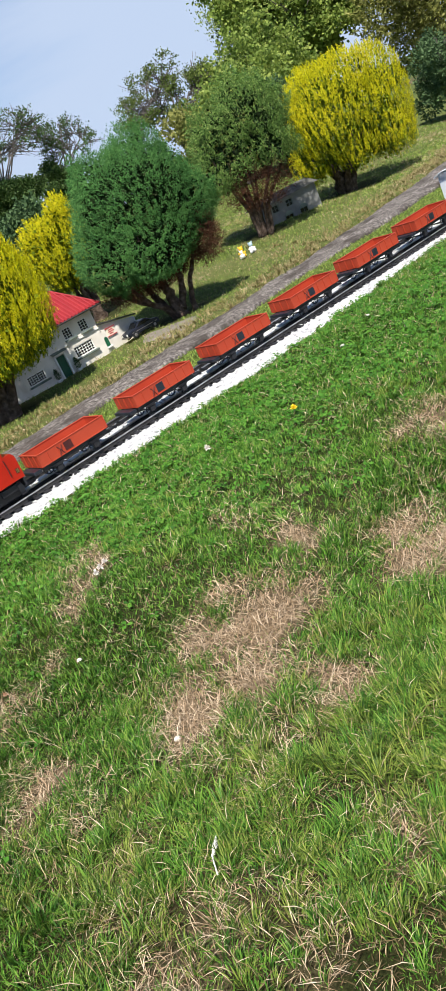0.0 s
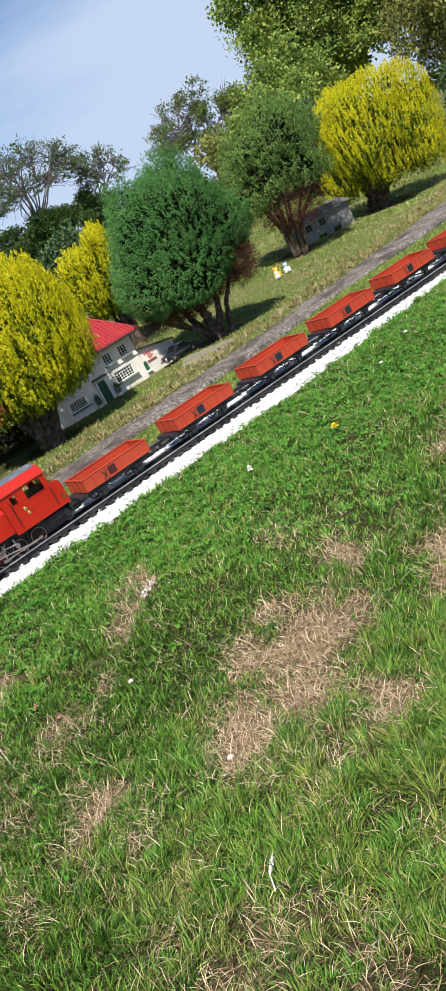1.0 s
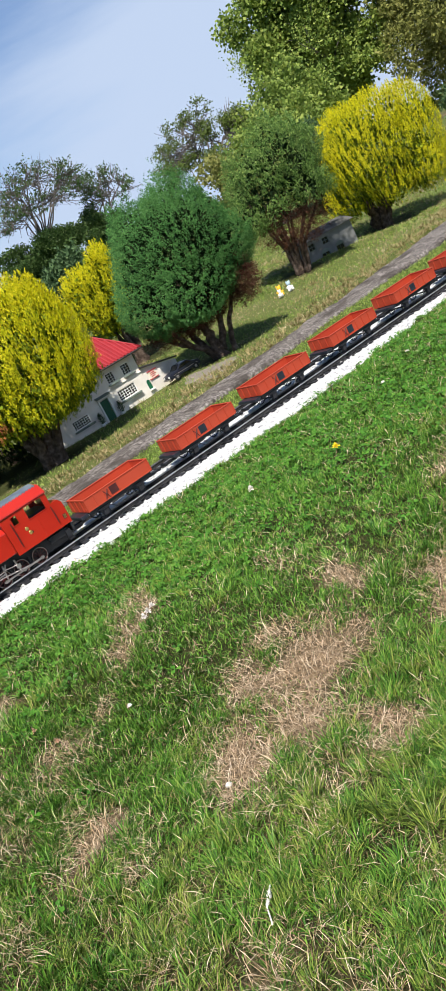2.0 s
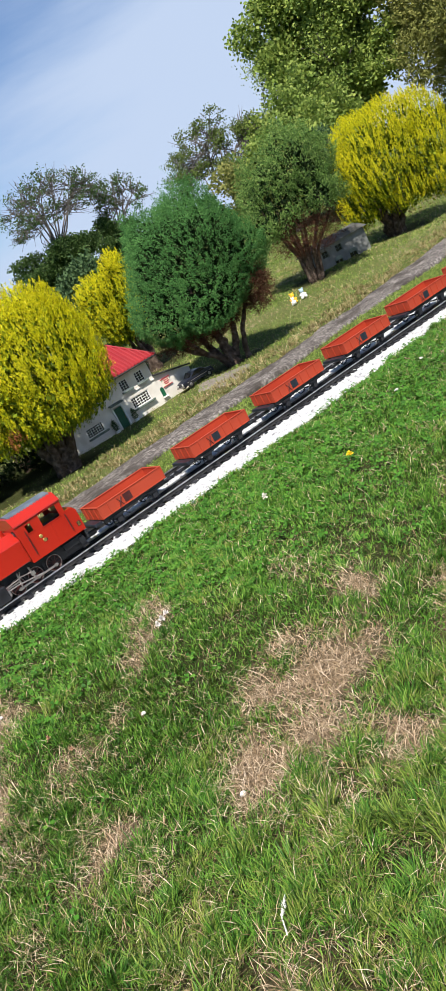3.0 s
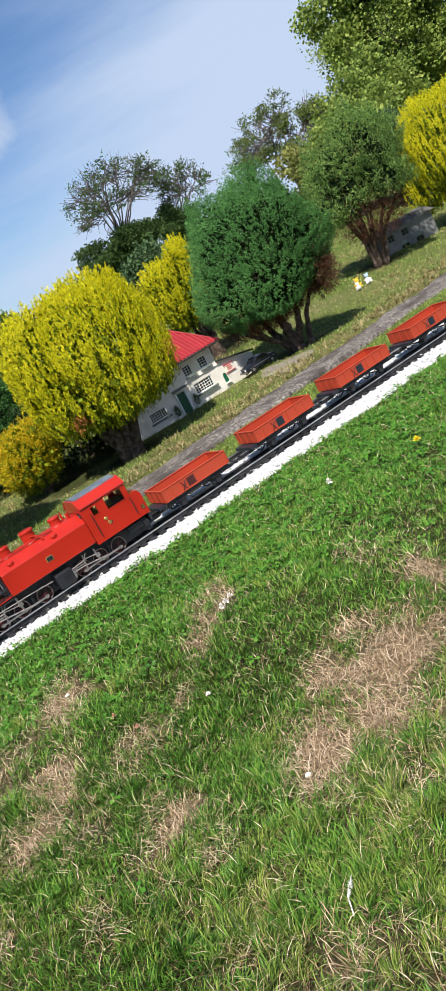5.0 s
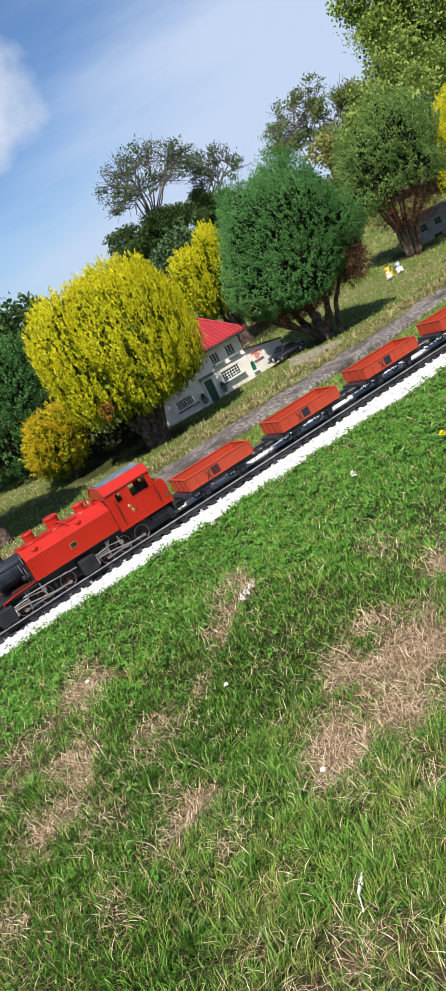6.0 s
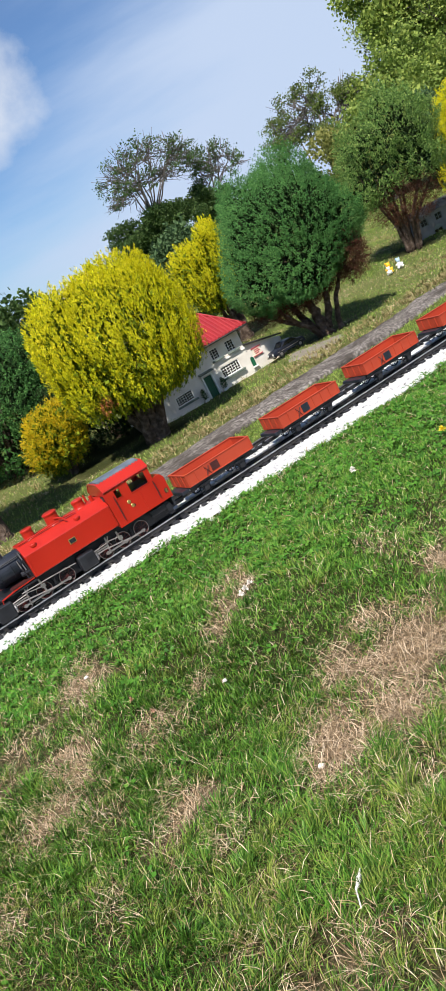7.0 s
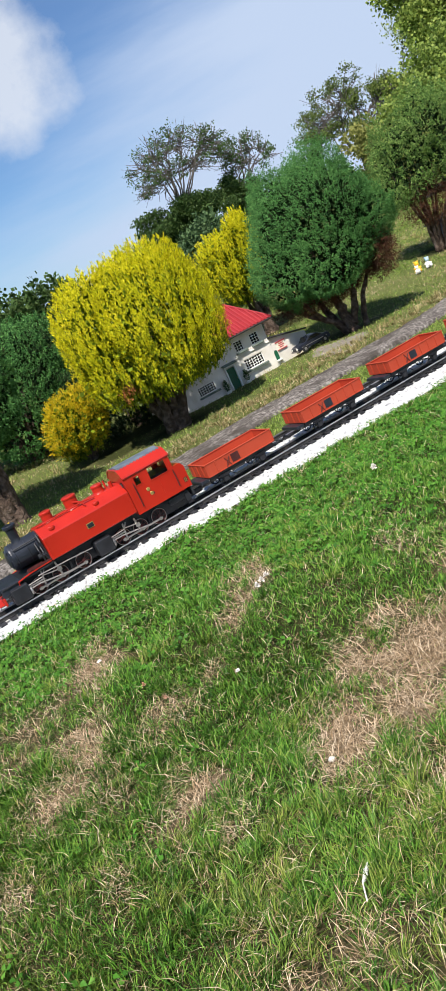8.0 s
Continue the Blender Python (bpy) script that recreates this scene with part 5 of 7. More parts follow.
def round_solid(bm, profile, m, seg=24):
    """A turned solid: (radius, height) pairs round local z."""
    rings = [[bm.verts.new(m @ Vector((r * math.cos(a), r * math.sin(a), h))) for a in (2 * math.pi * k / seg for k in range(seg))] for r, h in profile]
    for a, b in zip(rings, rings[1:]):
        for k in range(seg):
            bm.faces.new((a[k], a[(k + 1) % seg], b[(k + 1) % seg], b[k]))
    bm.faces.new(list(reversed(rings[0])))
    bm.faces.new(rings[-1])
    return bm


def locomotive():
    """A red articulated tank engine. Local x runs along the track away from its nose, z from the rail top."""
    R0 = RAIL_TOP
    loco = thing("steam_locomotive", on_track(0.0), "bright red model tank locomotive with black smokebox and silver rods", "locomotive", "model train")
    # side tanks and the casing between them
    bm = bmesh.new()
    bm_prism(bm, [(-0.047, 0.068 - R0), (0.047, 0.068 - R0), (0.047, 0.117 - R0), (0.020, 0.136 - R0), (-0.020, 0.136 - R0), (-0.047, 0.117 - R0)], 0.205, pose(0.1725, 0, 0, 0, 0, 90))
    bmesh.ops.recalc_face_normals(bm, faces=bm.faces)
    bmesh.ops.bevel(bm, geom=list(bm.edges), offset=0.0016, segments=2, affect="EDGES", profile=0.5)
    tank = part("side_tank", bm, M_RED, loco)
    part("number_plate", bm_box(bmesh.new(), (0.013, 0.0016, 0.0085), (0.172, -0.0478, 0.094 - R0), 0.0006), M_BLACK, tank, "small black plate with brass rim")
    part("plate_rim", bm_box(bmesh.new(), (0.0165, 0.001, 0.0115), (0.172, -0.0472, 0.094 - R0), 0.0004), M_BRASS, tank)
    for x in (0.0735, 0.271):
        part("edge_strip", bm_box(bmesh.new(), (0.0025, 0.0012, 0.045), (x, -0.0474, 0.0925 - R0), 0.0003), M_RED, tank)
    # boiler front
    ax = pose(0, 0, 0.104 - R0, 0, 90)
    bm = bmesh.new()
    round_solid(bm, [(0.0245, 0.001), (0.0275, 0.003), (0.0285, 0.006), (0.0285, 0.072), (0.030, 0.073)], ax, 32)
    for x in (0.012, 0.040, 0.062):
        bm_torus(bm, 0.0287, 0.0012, ax @ Matrix.Translation((0, 0, x)), 32, 6)
    smoke = part("smokebox", bm, M_SOOT, loco)
    bm = bmesh.new()
    round_solid(bm, [(0.004, -0.006), (0.012, -0.0048), (0.019, -0.002), (0.0225, 0.0012)], ax, 28)
    for a in (-40, 40, 140, 220):
        bm_box(bm, (0.003, 0.003, 0.005), (-0.0015, 0.0215 * math.sin(radians(a)), 0.104 - R0 + 0.0215 * math.cos(radians(a))))
    part("smokebox_door", bm, M_SOOT, smoke)
    bm = bmesh.new()
    for s in (-1, 1):
        bm_tube(bm, [(0.01, s * 0.027, 0.122 - R0), (0.04, s * 0.028, 0.123 - R0), (0.075, s * 0.028, 0.124 - R0)], [0.0013] * 3, 6)
        bm_cyl(bm, 0.006, 0.006, 0.02, pose(0.05, s * 0.031, 0.085 - R0, 0, 90), 10)
    part("handrail", bm, M_BLACK, smoke)
    for s in (-1, 1):
        for k, (x, z) in enumerate(((0.056, 0.098), (0.063, 0.090), (0.066, 0.112))):
            part("feed_pipe", bm_tube(bmesh.new(), [(x, s * 0.026, z + 0.016 - R0), (x, s * 0.034, z - R0), (x + 0.004, s * 0.036, 0.072 - R0)], [0.0024, 0.0024, 0.0020], 7), M_BLACK, loco)
        part("foot_plate", bm_prism(bmesh.new(), [(0.016, 0.070 - R0), (0.070, 0.070 - R0), (0.070, 0.073 - R0), (0.020, 0.073 - R0)], 0.022, pose(0, s * 0.034, 0)), M_WHEEL, loco, "dull red sloping foot plate")
    bm = bmesh.new()
    round_solid(bm, [(0.0125, 0.127 - R0), (0.0105, 0.133 - R0), (0.0098, 0.138 - R0), (0.0110, 0.160 - R0), (0.0142, 0.162 - R0), (0.0145, 0.167 - R0), (0.012, 0.169 - R0), (0.009, 0.168 - R0), (0.008, 0.155 - R0)], pose(0.030, 0, 0), 24)
    part("chimney", bm, M_SOOT, loco, "black flared chimney")
    for x, r, top in ((0.108, 0.0125, 0.158), (0.167, 0.0155, 0.163), (0.231, 0.0125, 0.155)):
        bm = bmesh.new()
        round_solid(bm, [(r + 0.004, 0.132 - R0), (r + 0.001, 0.137 - R0), (r, 0.140 - R0), (r * 0.98, top - 0.006 - R0), (r * 1.06, top - 0.005 - R0), (r * 1.06, top - 0.002 - R0), (r * 0.9, top - R0)], pose(x, 0, 0), 20)
        part("dome", bm, M_RED, loco)
    bm = bmesh.new()
    bm_tube(bm, [(0.075, -0.021, 0.139 - R0), (0.13, -0.022, 0.140 - R0), (0.18, -0.024, 0.141 - R0), (0.21, -0.024, 0.138 - R0)], [0.0013] * 4, 6)
    bm_tube(bm, [(0.167, -0.014, 0.148 - R0), (0.18, -0.025, 0.143 - R0), (0.185, -0.03, 0.132 - R0)], [0.0018] * 3, 6)
    bm_cyl(bm, 0.004, 0.004, 0.014, pose(0.258, -0.012, 0.135 - R0), 10)
    bm_cyl(bm, 0.003, 0.002, 0.018, pose(0.252, 0.012, 0.135 - R0), 10)
    part("pipework", bm, M_RED, loco)
    # cab
    near, far = -0.0475, 0.0475
    cab = new("cab")
    cab.parent = loco
    holes = [(0.333, 0.376, 0.114 - R0, 0.141 - R0), (0.298, 0.311, 0.119 - R0, 0.137 - R0)]
    for y in (near, far - 0.0016):
        part("cab_side", bm_panel(0.276, 0.389, 0.060 - R0, 0.1475 - R0, holes, 0.0016, y), M_RED, loco)
    for x in (0.2766, 0.3874):
        bm = bmesh.new()
        for y0, y1, z0, z1 in ((near + 0.0016, far - 0.0016, 0.062, 0.113), (near + 0.0016, -0.034, 0.113, 0.147), (-0.016, 0.016, 0.113, 0.147), (0.034, far - 0.0016, 0.113, 0.147), (-0.034, -0.016, 0.137, 0.147), (0.016, 0.034, 0.137, 0.147)):
            bm_box(bm, (0.0016, y1 - y0, z1 - z0), (x, (y0 + y1) / 2, (z0 + z1) / 2 - R0))
        part("cab_end", bm, M_RED, loco)
    bpy.data.objects.remove(cab)
    for s in (-1, 1):
        part("cab_window", bm_torus(bmesh.new(), 0.0085, 0.0016, pose(0.2745, s * 0.025, 0.126 - R0, 0, 90), 20, 6), M_BLACK, loco, "black round spectacle frame")
    bm = bmesh.new()
    for x0, x1, z0, z1 in ((0.3315, 0.3775, 0.1125, 0.1425), (0.2965, 0.3125, 0.1175, 0.1385)):
        for a, b, c, d in ((x0, x1, z0, z0 + 0.0015), (x0, x1, z1 - 0.0015, z1), (x0, x0 + 0.0015, z0, z1), (x1 - 0.0015, x1, z0, z1)):
            bm_box(bm, (b - a, 0.0012, d - c), ((a + b) / 2, near - 0.0004, (c + d) / 2 - R0))
    part("window_frame", bm, M_RED, loco)
    # black block added inside the cab so its openings look dark
    part("cab_dark_filler", bm_box(bmesh.new(), (0.100, 0.066, 0.052), (0.334, 0, 0.090 - R0), 0.001), M_BLACK, loco)
    part("backhead", bm_box(bmesh.new(), (0.012, 0.06, 0.05), (0.286, 0, 0.115 - R0), 0.003), M_BLACK, loco)
    arc = [(-0.0505, 0.1455), (-0.0490, 0.1490), (-0.0330, 0.1625), (-0.0280, 0.1645), (0, 0.1652), (0.0280, 0.1645), (0.0330, 0.1625), (0.0490, 0.1490), (0.0505, 0.1455)]
    bm = bmesh.new()
    bm_prism(bm, [(y, z - R0) for y, z in arc] + [(y * 0.95, z - 0.0025 - R0) for y, z in reversed(arc)], 0.116, pose(0.333, 0, 0, 0, 0, 90))
    bmesh.ops.recalc_face_normals(bm, faces=bm.faces)
    part("cab_roof", bm, M_RED, loco)
    for x in (0.2766, 0.3874):
        bm = bm_prism(bmesh.new(), [(-0.046, 0.147 - R0)] + [(y * 0.93, z - 0.003 - R0) for y, z in arc[1:-1]] + [(0.046, 0.147 - R0)], 0.0018, pose(x, 0, 0, 0, 0, 90))
        bmesh.ops.recalc_face_normals(bm, faces=bm.faces)
        part("cab_gable", bm, M_RED, loco)
    # small fittings: lids, steps, rivets and brake hangers
    for s in (-1, 1):
        for x in (0.100, 0.205):
            part("filler_lid", round_solid(bmesh.new(), [(0.0075, 0.124 - R0), (0.0075, 0.1285 - R0), (0.006, 0.130 - R0)], pose(x, s * 0.034, 0), 14), M_RED, tank)
        bm = bmesh.new()
        for i in range(16):
            for z in (0.0705, 0.1145):
                part("rivet", bm_box(bmesh.new(), (0.0012, 0.0008, 0.0012), (0.078 + i * 0.0126, s * 0.0472, z - R0)), M_RED, tank)
        bm = bmesh.new()
        bm_tube(bm, [(0.292, s * 0.0505, 0.072 - R0), (0.292, s * 0.0515, 0.100 - R0), (0.292, s * 0.0505, 0.128 - R0)], [0.0009] * 3, 5)
        part("grab_rail", bm, M_BLACK, loco)
        bm = bmesh.new()
        bm_tube(bm, [(0.385, s * 0.0505, 0.072 - R0), (0.385, s * 0.0515, 0.095 - R0), (0.385, s * 0.0505, 0.112 - R0)], [0.0009] * 3, 5)
        part("grab_rail", bm, M_BLACK, loco)
        for x in (0.050, 0.102, 0.250, 0.296):
            bm = bm_box(bmesh.new(), (0.004, 0.004, 0.020), (x, s * 0.030, 0.020), 0.0008)
            bm_tube(bm, [(x - 0.006, s * 0.033, 0.006), (x + 0.006, s * 0.033, 0.007)], [0.0012] * 2, 5)
            part("brake_hanger", bm, M_BLACK, loco)
        part("pipe", bm_tube(bmesh.new(), [(0.03, s * 0.041, 0.040), (0.10, s * 0.043, 0.038), (0.155, s * 0.041, 0.034)], [0.0013] * 3, 6), M_STEEL, loco)
        for x0, x1, z0, z1 in ((0.072, 0.076, 0.048, 0.018), (0.262, 0.266, 0.044, 0.016)):
            bm = bm_tube(bmesh.new(), [(x0, s * 0.041, z0), (x1, s * 0.041, z1)], [0.0022] * 2, 6)
            bm_box(bm, (0.010, 0.003, 0.008), ((x0 + x1) / 2 + 0.001, s * 0.0415, (z0 + z1) / 2 - 0.002), 0.0008)
            part("link_bracket", bm, M_STEEL, loco)
    bm = bmesh.new()
    bm_prism(bm, [(-0.030, 0.1605 - R0), (-0.028, 0.1655 - R0), (0, 0.1695 - R0), (0.028, 0.1655 - R0), (0.030, 0.1605 - R0)], 0.106, pose(0.333, 0, 0, 0, 0, 90))
    for i in range(13):
        bm_box(bm, (0.0025, 0.005, 0.004), (0.284 + i * 0.0082, -0.0295, 0.1625 - R0), 0.0004)
    bmesh.ops.recalc_face_normals(bm, faces=bm.faces)
    part("roof_hatch", bm, M_ROOFGREY, loco, "slate grey ribbed roof hatch")
    bm = bmesh.new()
    bm_prism(bm, [(0.389, 0.060 - R0), (0.413, 0.060 - R0), (0.413, 0.108 - R0), (0.406, 0.117 - R0), (0.389, 0.117 - R0)], 0.094, pose(0, 0, 0))
    bmesh.ops.recalc_face_normals(bm, faces=bm.faces)
    bunker = part("coal_bunker", bm, M_RED, loco)
    part("data_plate", bm_box(bmesh.new(), (0.008, 0.001, 0.010), (0.404, -0.0474, 0.078 - R0)), M_BLACK, bunker)
    bm = bmesh.new()
    for i in range(4):
        bm_box(bm, (0.006, 0.0006, 0.0012), (0.404, -0.0481, 0.0745 + i * 0.0023 - R0))
    part("writing", bm, M_BRASS, bunker)
    for x, z in ((0.318, 0.100), (0.322, 0.089)):
        part("emblem", round_solid(bmesh.new(), [(0.0028, 0), (0.0042, 0.0004), (0.0035, 0.001)], pose(x, near - 0.0002, z - R0, 90), 14), M_BRASS, loco)
    part("emblem", bm_box(bmesh.new(), (0.008, 0.0008, 0.005), (0.324, near - 0.0004, 0.088 - R0), 0.0006), M_BLACK, loco)
    part("door_seam", bm_box(bmesh.new(), (0.0012, 0.0008, 0.05), (0.350, near - 0.0002, 0.089 - R0)), M_RED, loco)
    # frames and front platform
    part("main_frame", bm_box(bmesh.new(), (0.33, 0.042, 0.044), (0.235, 0, 0.044 - R0), 0.002), M_BLACK, loco)
    part("front_frame", bm_box(bmesh.new(), (0.15, 0.042, 0.040), (0.04, 0, 0.043 - R0), 0.002), M_BLACK, loco)
    bm = bm_box(bmesh.new(), (0.044, 0.084, 0.020), (-0.028, 0, 0.058 - R0), 0.0015)
    part("front_platform", bm, M_SOOT, loco)
    bm = bm_box(bmesh.new(), (0.118, 0.088, 0.004), (0.012, 0, 0.064 - R0), 0.001)
    part("running_board", bm, M_BLACK, loco)
    for s in (-1, 1):
        bm = bmesh.new()
        bm_tube(bm, [(-0.012, s * 0.044, 0.047 - R0), (-0.010, s * 0.044, 0.064 - R0), (0.02, s * 0.044, 0.068 - R0), (0.068, s * 0.044, 0.070 - R0)], [0.0016] * 4, 6)
        part("valance", bm, M_RED, loco)
    bm = bm_box(bmesh.new(), (0.005, 0.090, 0.016), (-0.051, 0, 0.040 - R0), 0.0012)
    beam = part("buffer_beam", bm, M_RED, loco)
    bm = bmesh.new()
    bm_prism(bm, [(-0.012, 0), (0.012, 0), (0.008, 0.012), (-0.008, 0.012)], 0.012, pose(-0.058, 0, 0.028 - R0, 0, 0, 90))
    bmesh.ops.recalc_face_normals(bm, faces=bm.faces)
    part("coupling_pocket", bm, M_RED, beam)
    part("coupling_ring", bm_torus(bmesh.new(), 0.0075, 0.0013, pose(-0.068, 0, 0.026 - R0, 90, 20), 20, 6), M_STEEL, beam)
    for s in (-1, 1):
        bm = bmesh.new()
        round_solid(bm, [(0.006, 0.0), (0.0075, 0.002), (0.0075, 0.009), (0.0065, 0.010)], pose(-0.050, s * 0.034, 0.062 - R0, 0, -90), 18)
        lampb = part("headlamp", bm, M_SOOT, loco)
        part("lens", round_solid(bmesh.new(), [(0.0062, 0.0), (0.0055, 0.0012), (0.002, 0.002)], pose(-0.060, s * 0.034, 0.062 - R0, 0, -90), 18), M_STEEL, lampb, "dull grey lens")
    # running gear
    for x in (0.026, 0.075, 0.130, 0.228, 0.272, 0.319):
        for s in (-1, 1):
            w = spoked_wheel(loco, pose(x, s * 0.027, 0.0175, 0, 13 * x * 100), 0.0175, 10, M_WHEEL)
            part("tyre", bm_torus(bmesh.new(), 0.0172, 0.0007, pose(0, s * 0.001, 0, 90), 28, 6), M_STEEL, w)
    for s in (-1, 1):
        for x0, x1, xc in ((0.026, 0.130, -0.016), (0.228, 0.319, 0.180)):
            cyl = part("cylinder", bm_box(bmesh.new(), (0.038, 0.022, 0.034), (xc, s * 0.040, 0.040 - R0), 0.003), M_BLACK, loco)
            part("cylinder_cover", round_solid(bmesh.new(), [(0.010, 0), (0.010, 0.003), (0.007, 0.005)], pose(xc + 0.019, s * 0.042, 0.036 - R0, 0, 90), 16), M_STEEL, cyl)
            y = s * 0.0345
            bm = bmesh.new()
            bm_box(bm, (x1 - x0 + 0.010, 0.0022, 0.0042), ((x0 + x1) / 2, y, 0.0125), 0.0006)
            for x in (x0, (x0 + x1) / 2, x1):
                bm_cyl(bm, 0.0038, 0.0038, 0.004, pose(x, y + 0.002, 0.0125, 90), 12)
            part("coupling_rod", bm, M_STEEL, loco)
            bm = bmesh.new()
            y2 = s * 0.0395
            bm_tube(bm, [(xc + 0.02, y2, 0.024), (xc + 0.045, y2, 0.024), ((x0 + x1) / 2 + 0.02, y2, 0.014)], [0.0017] * 3, 6)
            bm_tube(bm, [(xc + 0.02, y2, 0.032), (xc + 0.055, y2, 0.034), (xc + 0.062, y2, 0.046)], [0.0014] * 3, 6)
            bm_tube(bm, [(xc + 0.052, y2, 0.010), (xc + 0.055, y2, 0.046)], [0.0019] * 2, 6)
            bm_tube(bm, [(xc + 0.055, y2, 0.036), (xc + 0.09, y2, 0.030)], [0.0013] * 2, 6)
            bm_box(bm, (0.034, 0.003, 0.003), (xc + 0.038, y2, 0.0285), 0.0005)
            part("valve_gear", bm, M_STEEL, loco)
    part("rear_buffer_beam", bm_box(bmesh.new(), (0.005, 0.09, 0.018), (0.409, 0, 0.048 - R0), 0.001), M_BLACK, loco)
    bm = bm_box(bmesh.new(), (0.035, 0.012, 0.006), (0.428, 0, 0.030 - R0), 0.001)
    part("rear_coupling", bm, M_BLACK, loco)
    for s in (-1, 1):
        bm = bmesh.new()
        bm_box(bm, (0.012, 0.002, 0.024), (0.395, s * 0.041, 0.037 - R0))
        bm_box(bm, (0.05, 0.006, 0.014), (0.375, s * 0.036, 0.047 - R0), 0.001)
        bm_box(bm, (0.012, 0.01, 0.003), (0.395, s * 0.044, 0.028 - R0), 0.0005)
        part("rear_step", bm, M_BLACK, loco)


locomotive()


def running_gear(wagon, length, base):
    """The black underframe, wheels, axle boxes and couplings of a four-wheeled wagon."""
    frame_part = part("underframe", bm_box(bmesh.new(), (length, 0.050, 0.007), (length / 2, 0, 0.0345), 0.001), M_BLACK, wagon)
    for s in (-1, 1):
        part("sole_bar", bm_box(bmesh.new(), (length * 0.97, 0.004, 0.009), (length / 2, s * 0.036, 0.0330), 0.0006), M_BLACK, frame_part)
        bm = bm_box(bmesh.new(), (0.075, 0.002, 0.002), (length / 2, s * 0.037, 0.012), 0.0004)
        bm_tube(bm, [(length / 2 - 0.04, s * 0.037, 0.030), (length / 2 - 0.02, s * 0.037, 0.012)], [0.001] * 2, 5)
        bm_tube(bm, [(length / 2 + 0.04, s * 0.037, 0.030), (length / 2 + 0.02, s * 0.037, 0.012)], [0.001] * 2, 5)
        part("truss_rod", bm, M_BLACK, frame_part)
    for x in (length / 2 - base / 2, length / 2 + base / 2):
        for s in (-1, 1):
            spoked_wheel(wagon, pose(x, s * 0.027, 0.0145), 0.0145, 8, M_SOOT)
            bm = bm_box(bmesh.new(), (0.013, 0.007, 0.012), (x, s * 0.036, 0.017), 0.0012)
            bm_prism(bm, [(x - 0.015, 0.032), (x + 0.015, 0.032), (x + 0.007, 0.012), (x - 0.007, 0.012)], 0.003, pose(0, s * 0.035, 0))
            for k in range(3):
                bm_box(bm, (0.034 - k * 0.008, 0.003, 0.0016), (x, s * 0.0395, 0.0285 - k * 0.002))
            bmesh.ops.recalc_face_normals(bm, faces=bm.faces)
            part("axle_box", bm, M_BLACK, wagon)
        bm = bmesh.new()
        bm_cyl(bm, 0.002, 0.002, 0.052, pose(x, 0.026, 0.0145, 90), 8)
        part("axle", bm, M_BLACK, wagon)
    for e, d in ((0, -1), (length, 1)):
        bm = bm_box(bmesh.new(), (0.034, 0.014, 0.005), (e + d * 0.016, 0, 0.020), 0.001)
        bm_box(bm, (0.005, 0.030, 0.006), (e + d * 0.034, 0, 0.021), 0.001)
        bm_tube(bm, [(e + d * 0.030, 0.004, 0.022), (e + d * 0.038, 0.004, 0.026), (e + d * 0.042, 0.004, 0.020)], [0.0012] * 3, 5)
        part("coupling", bm, M_BLACK, wagon)


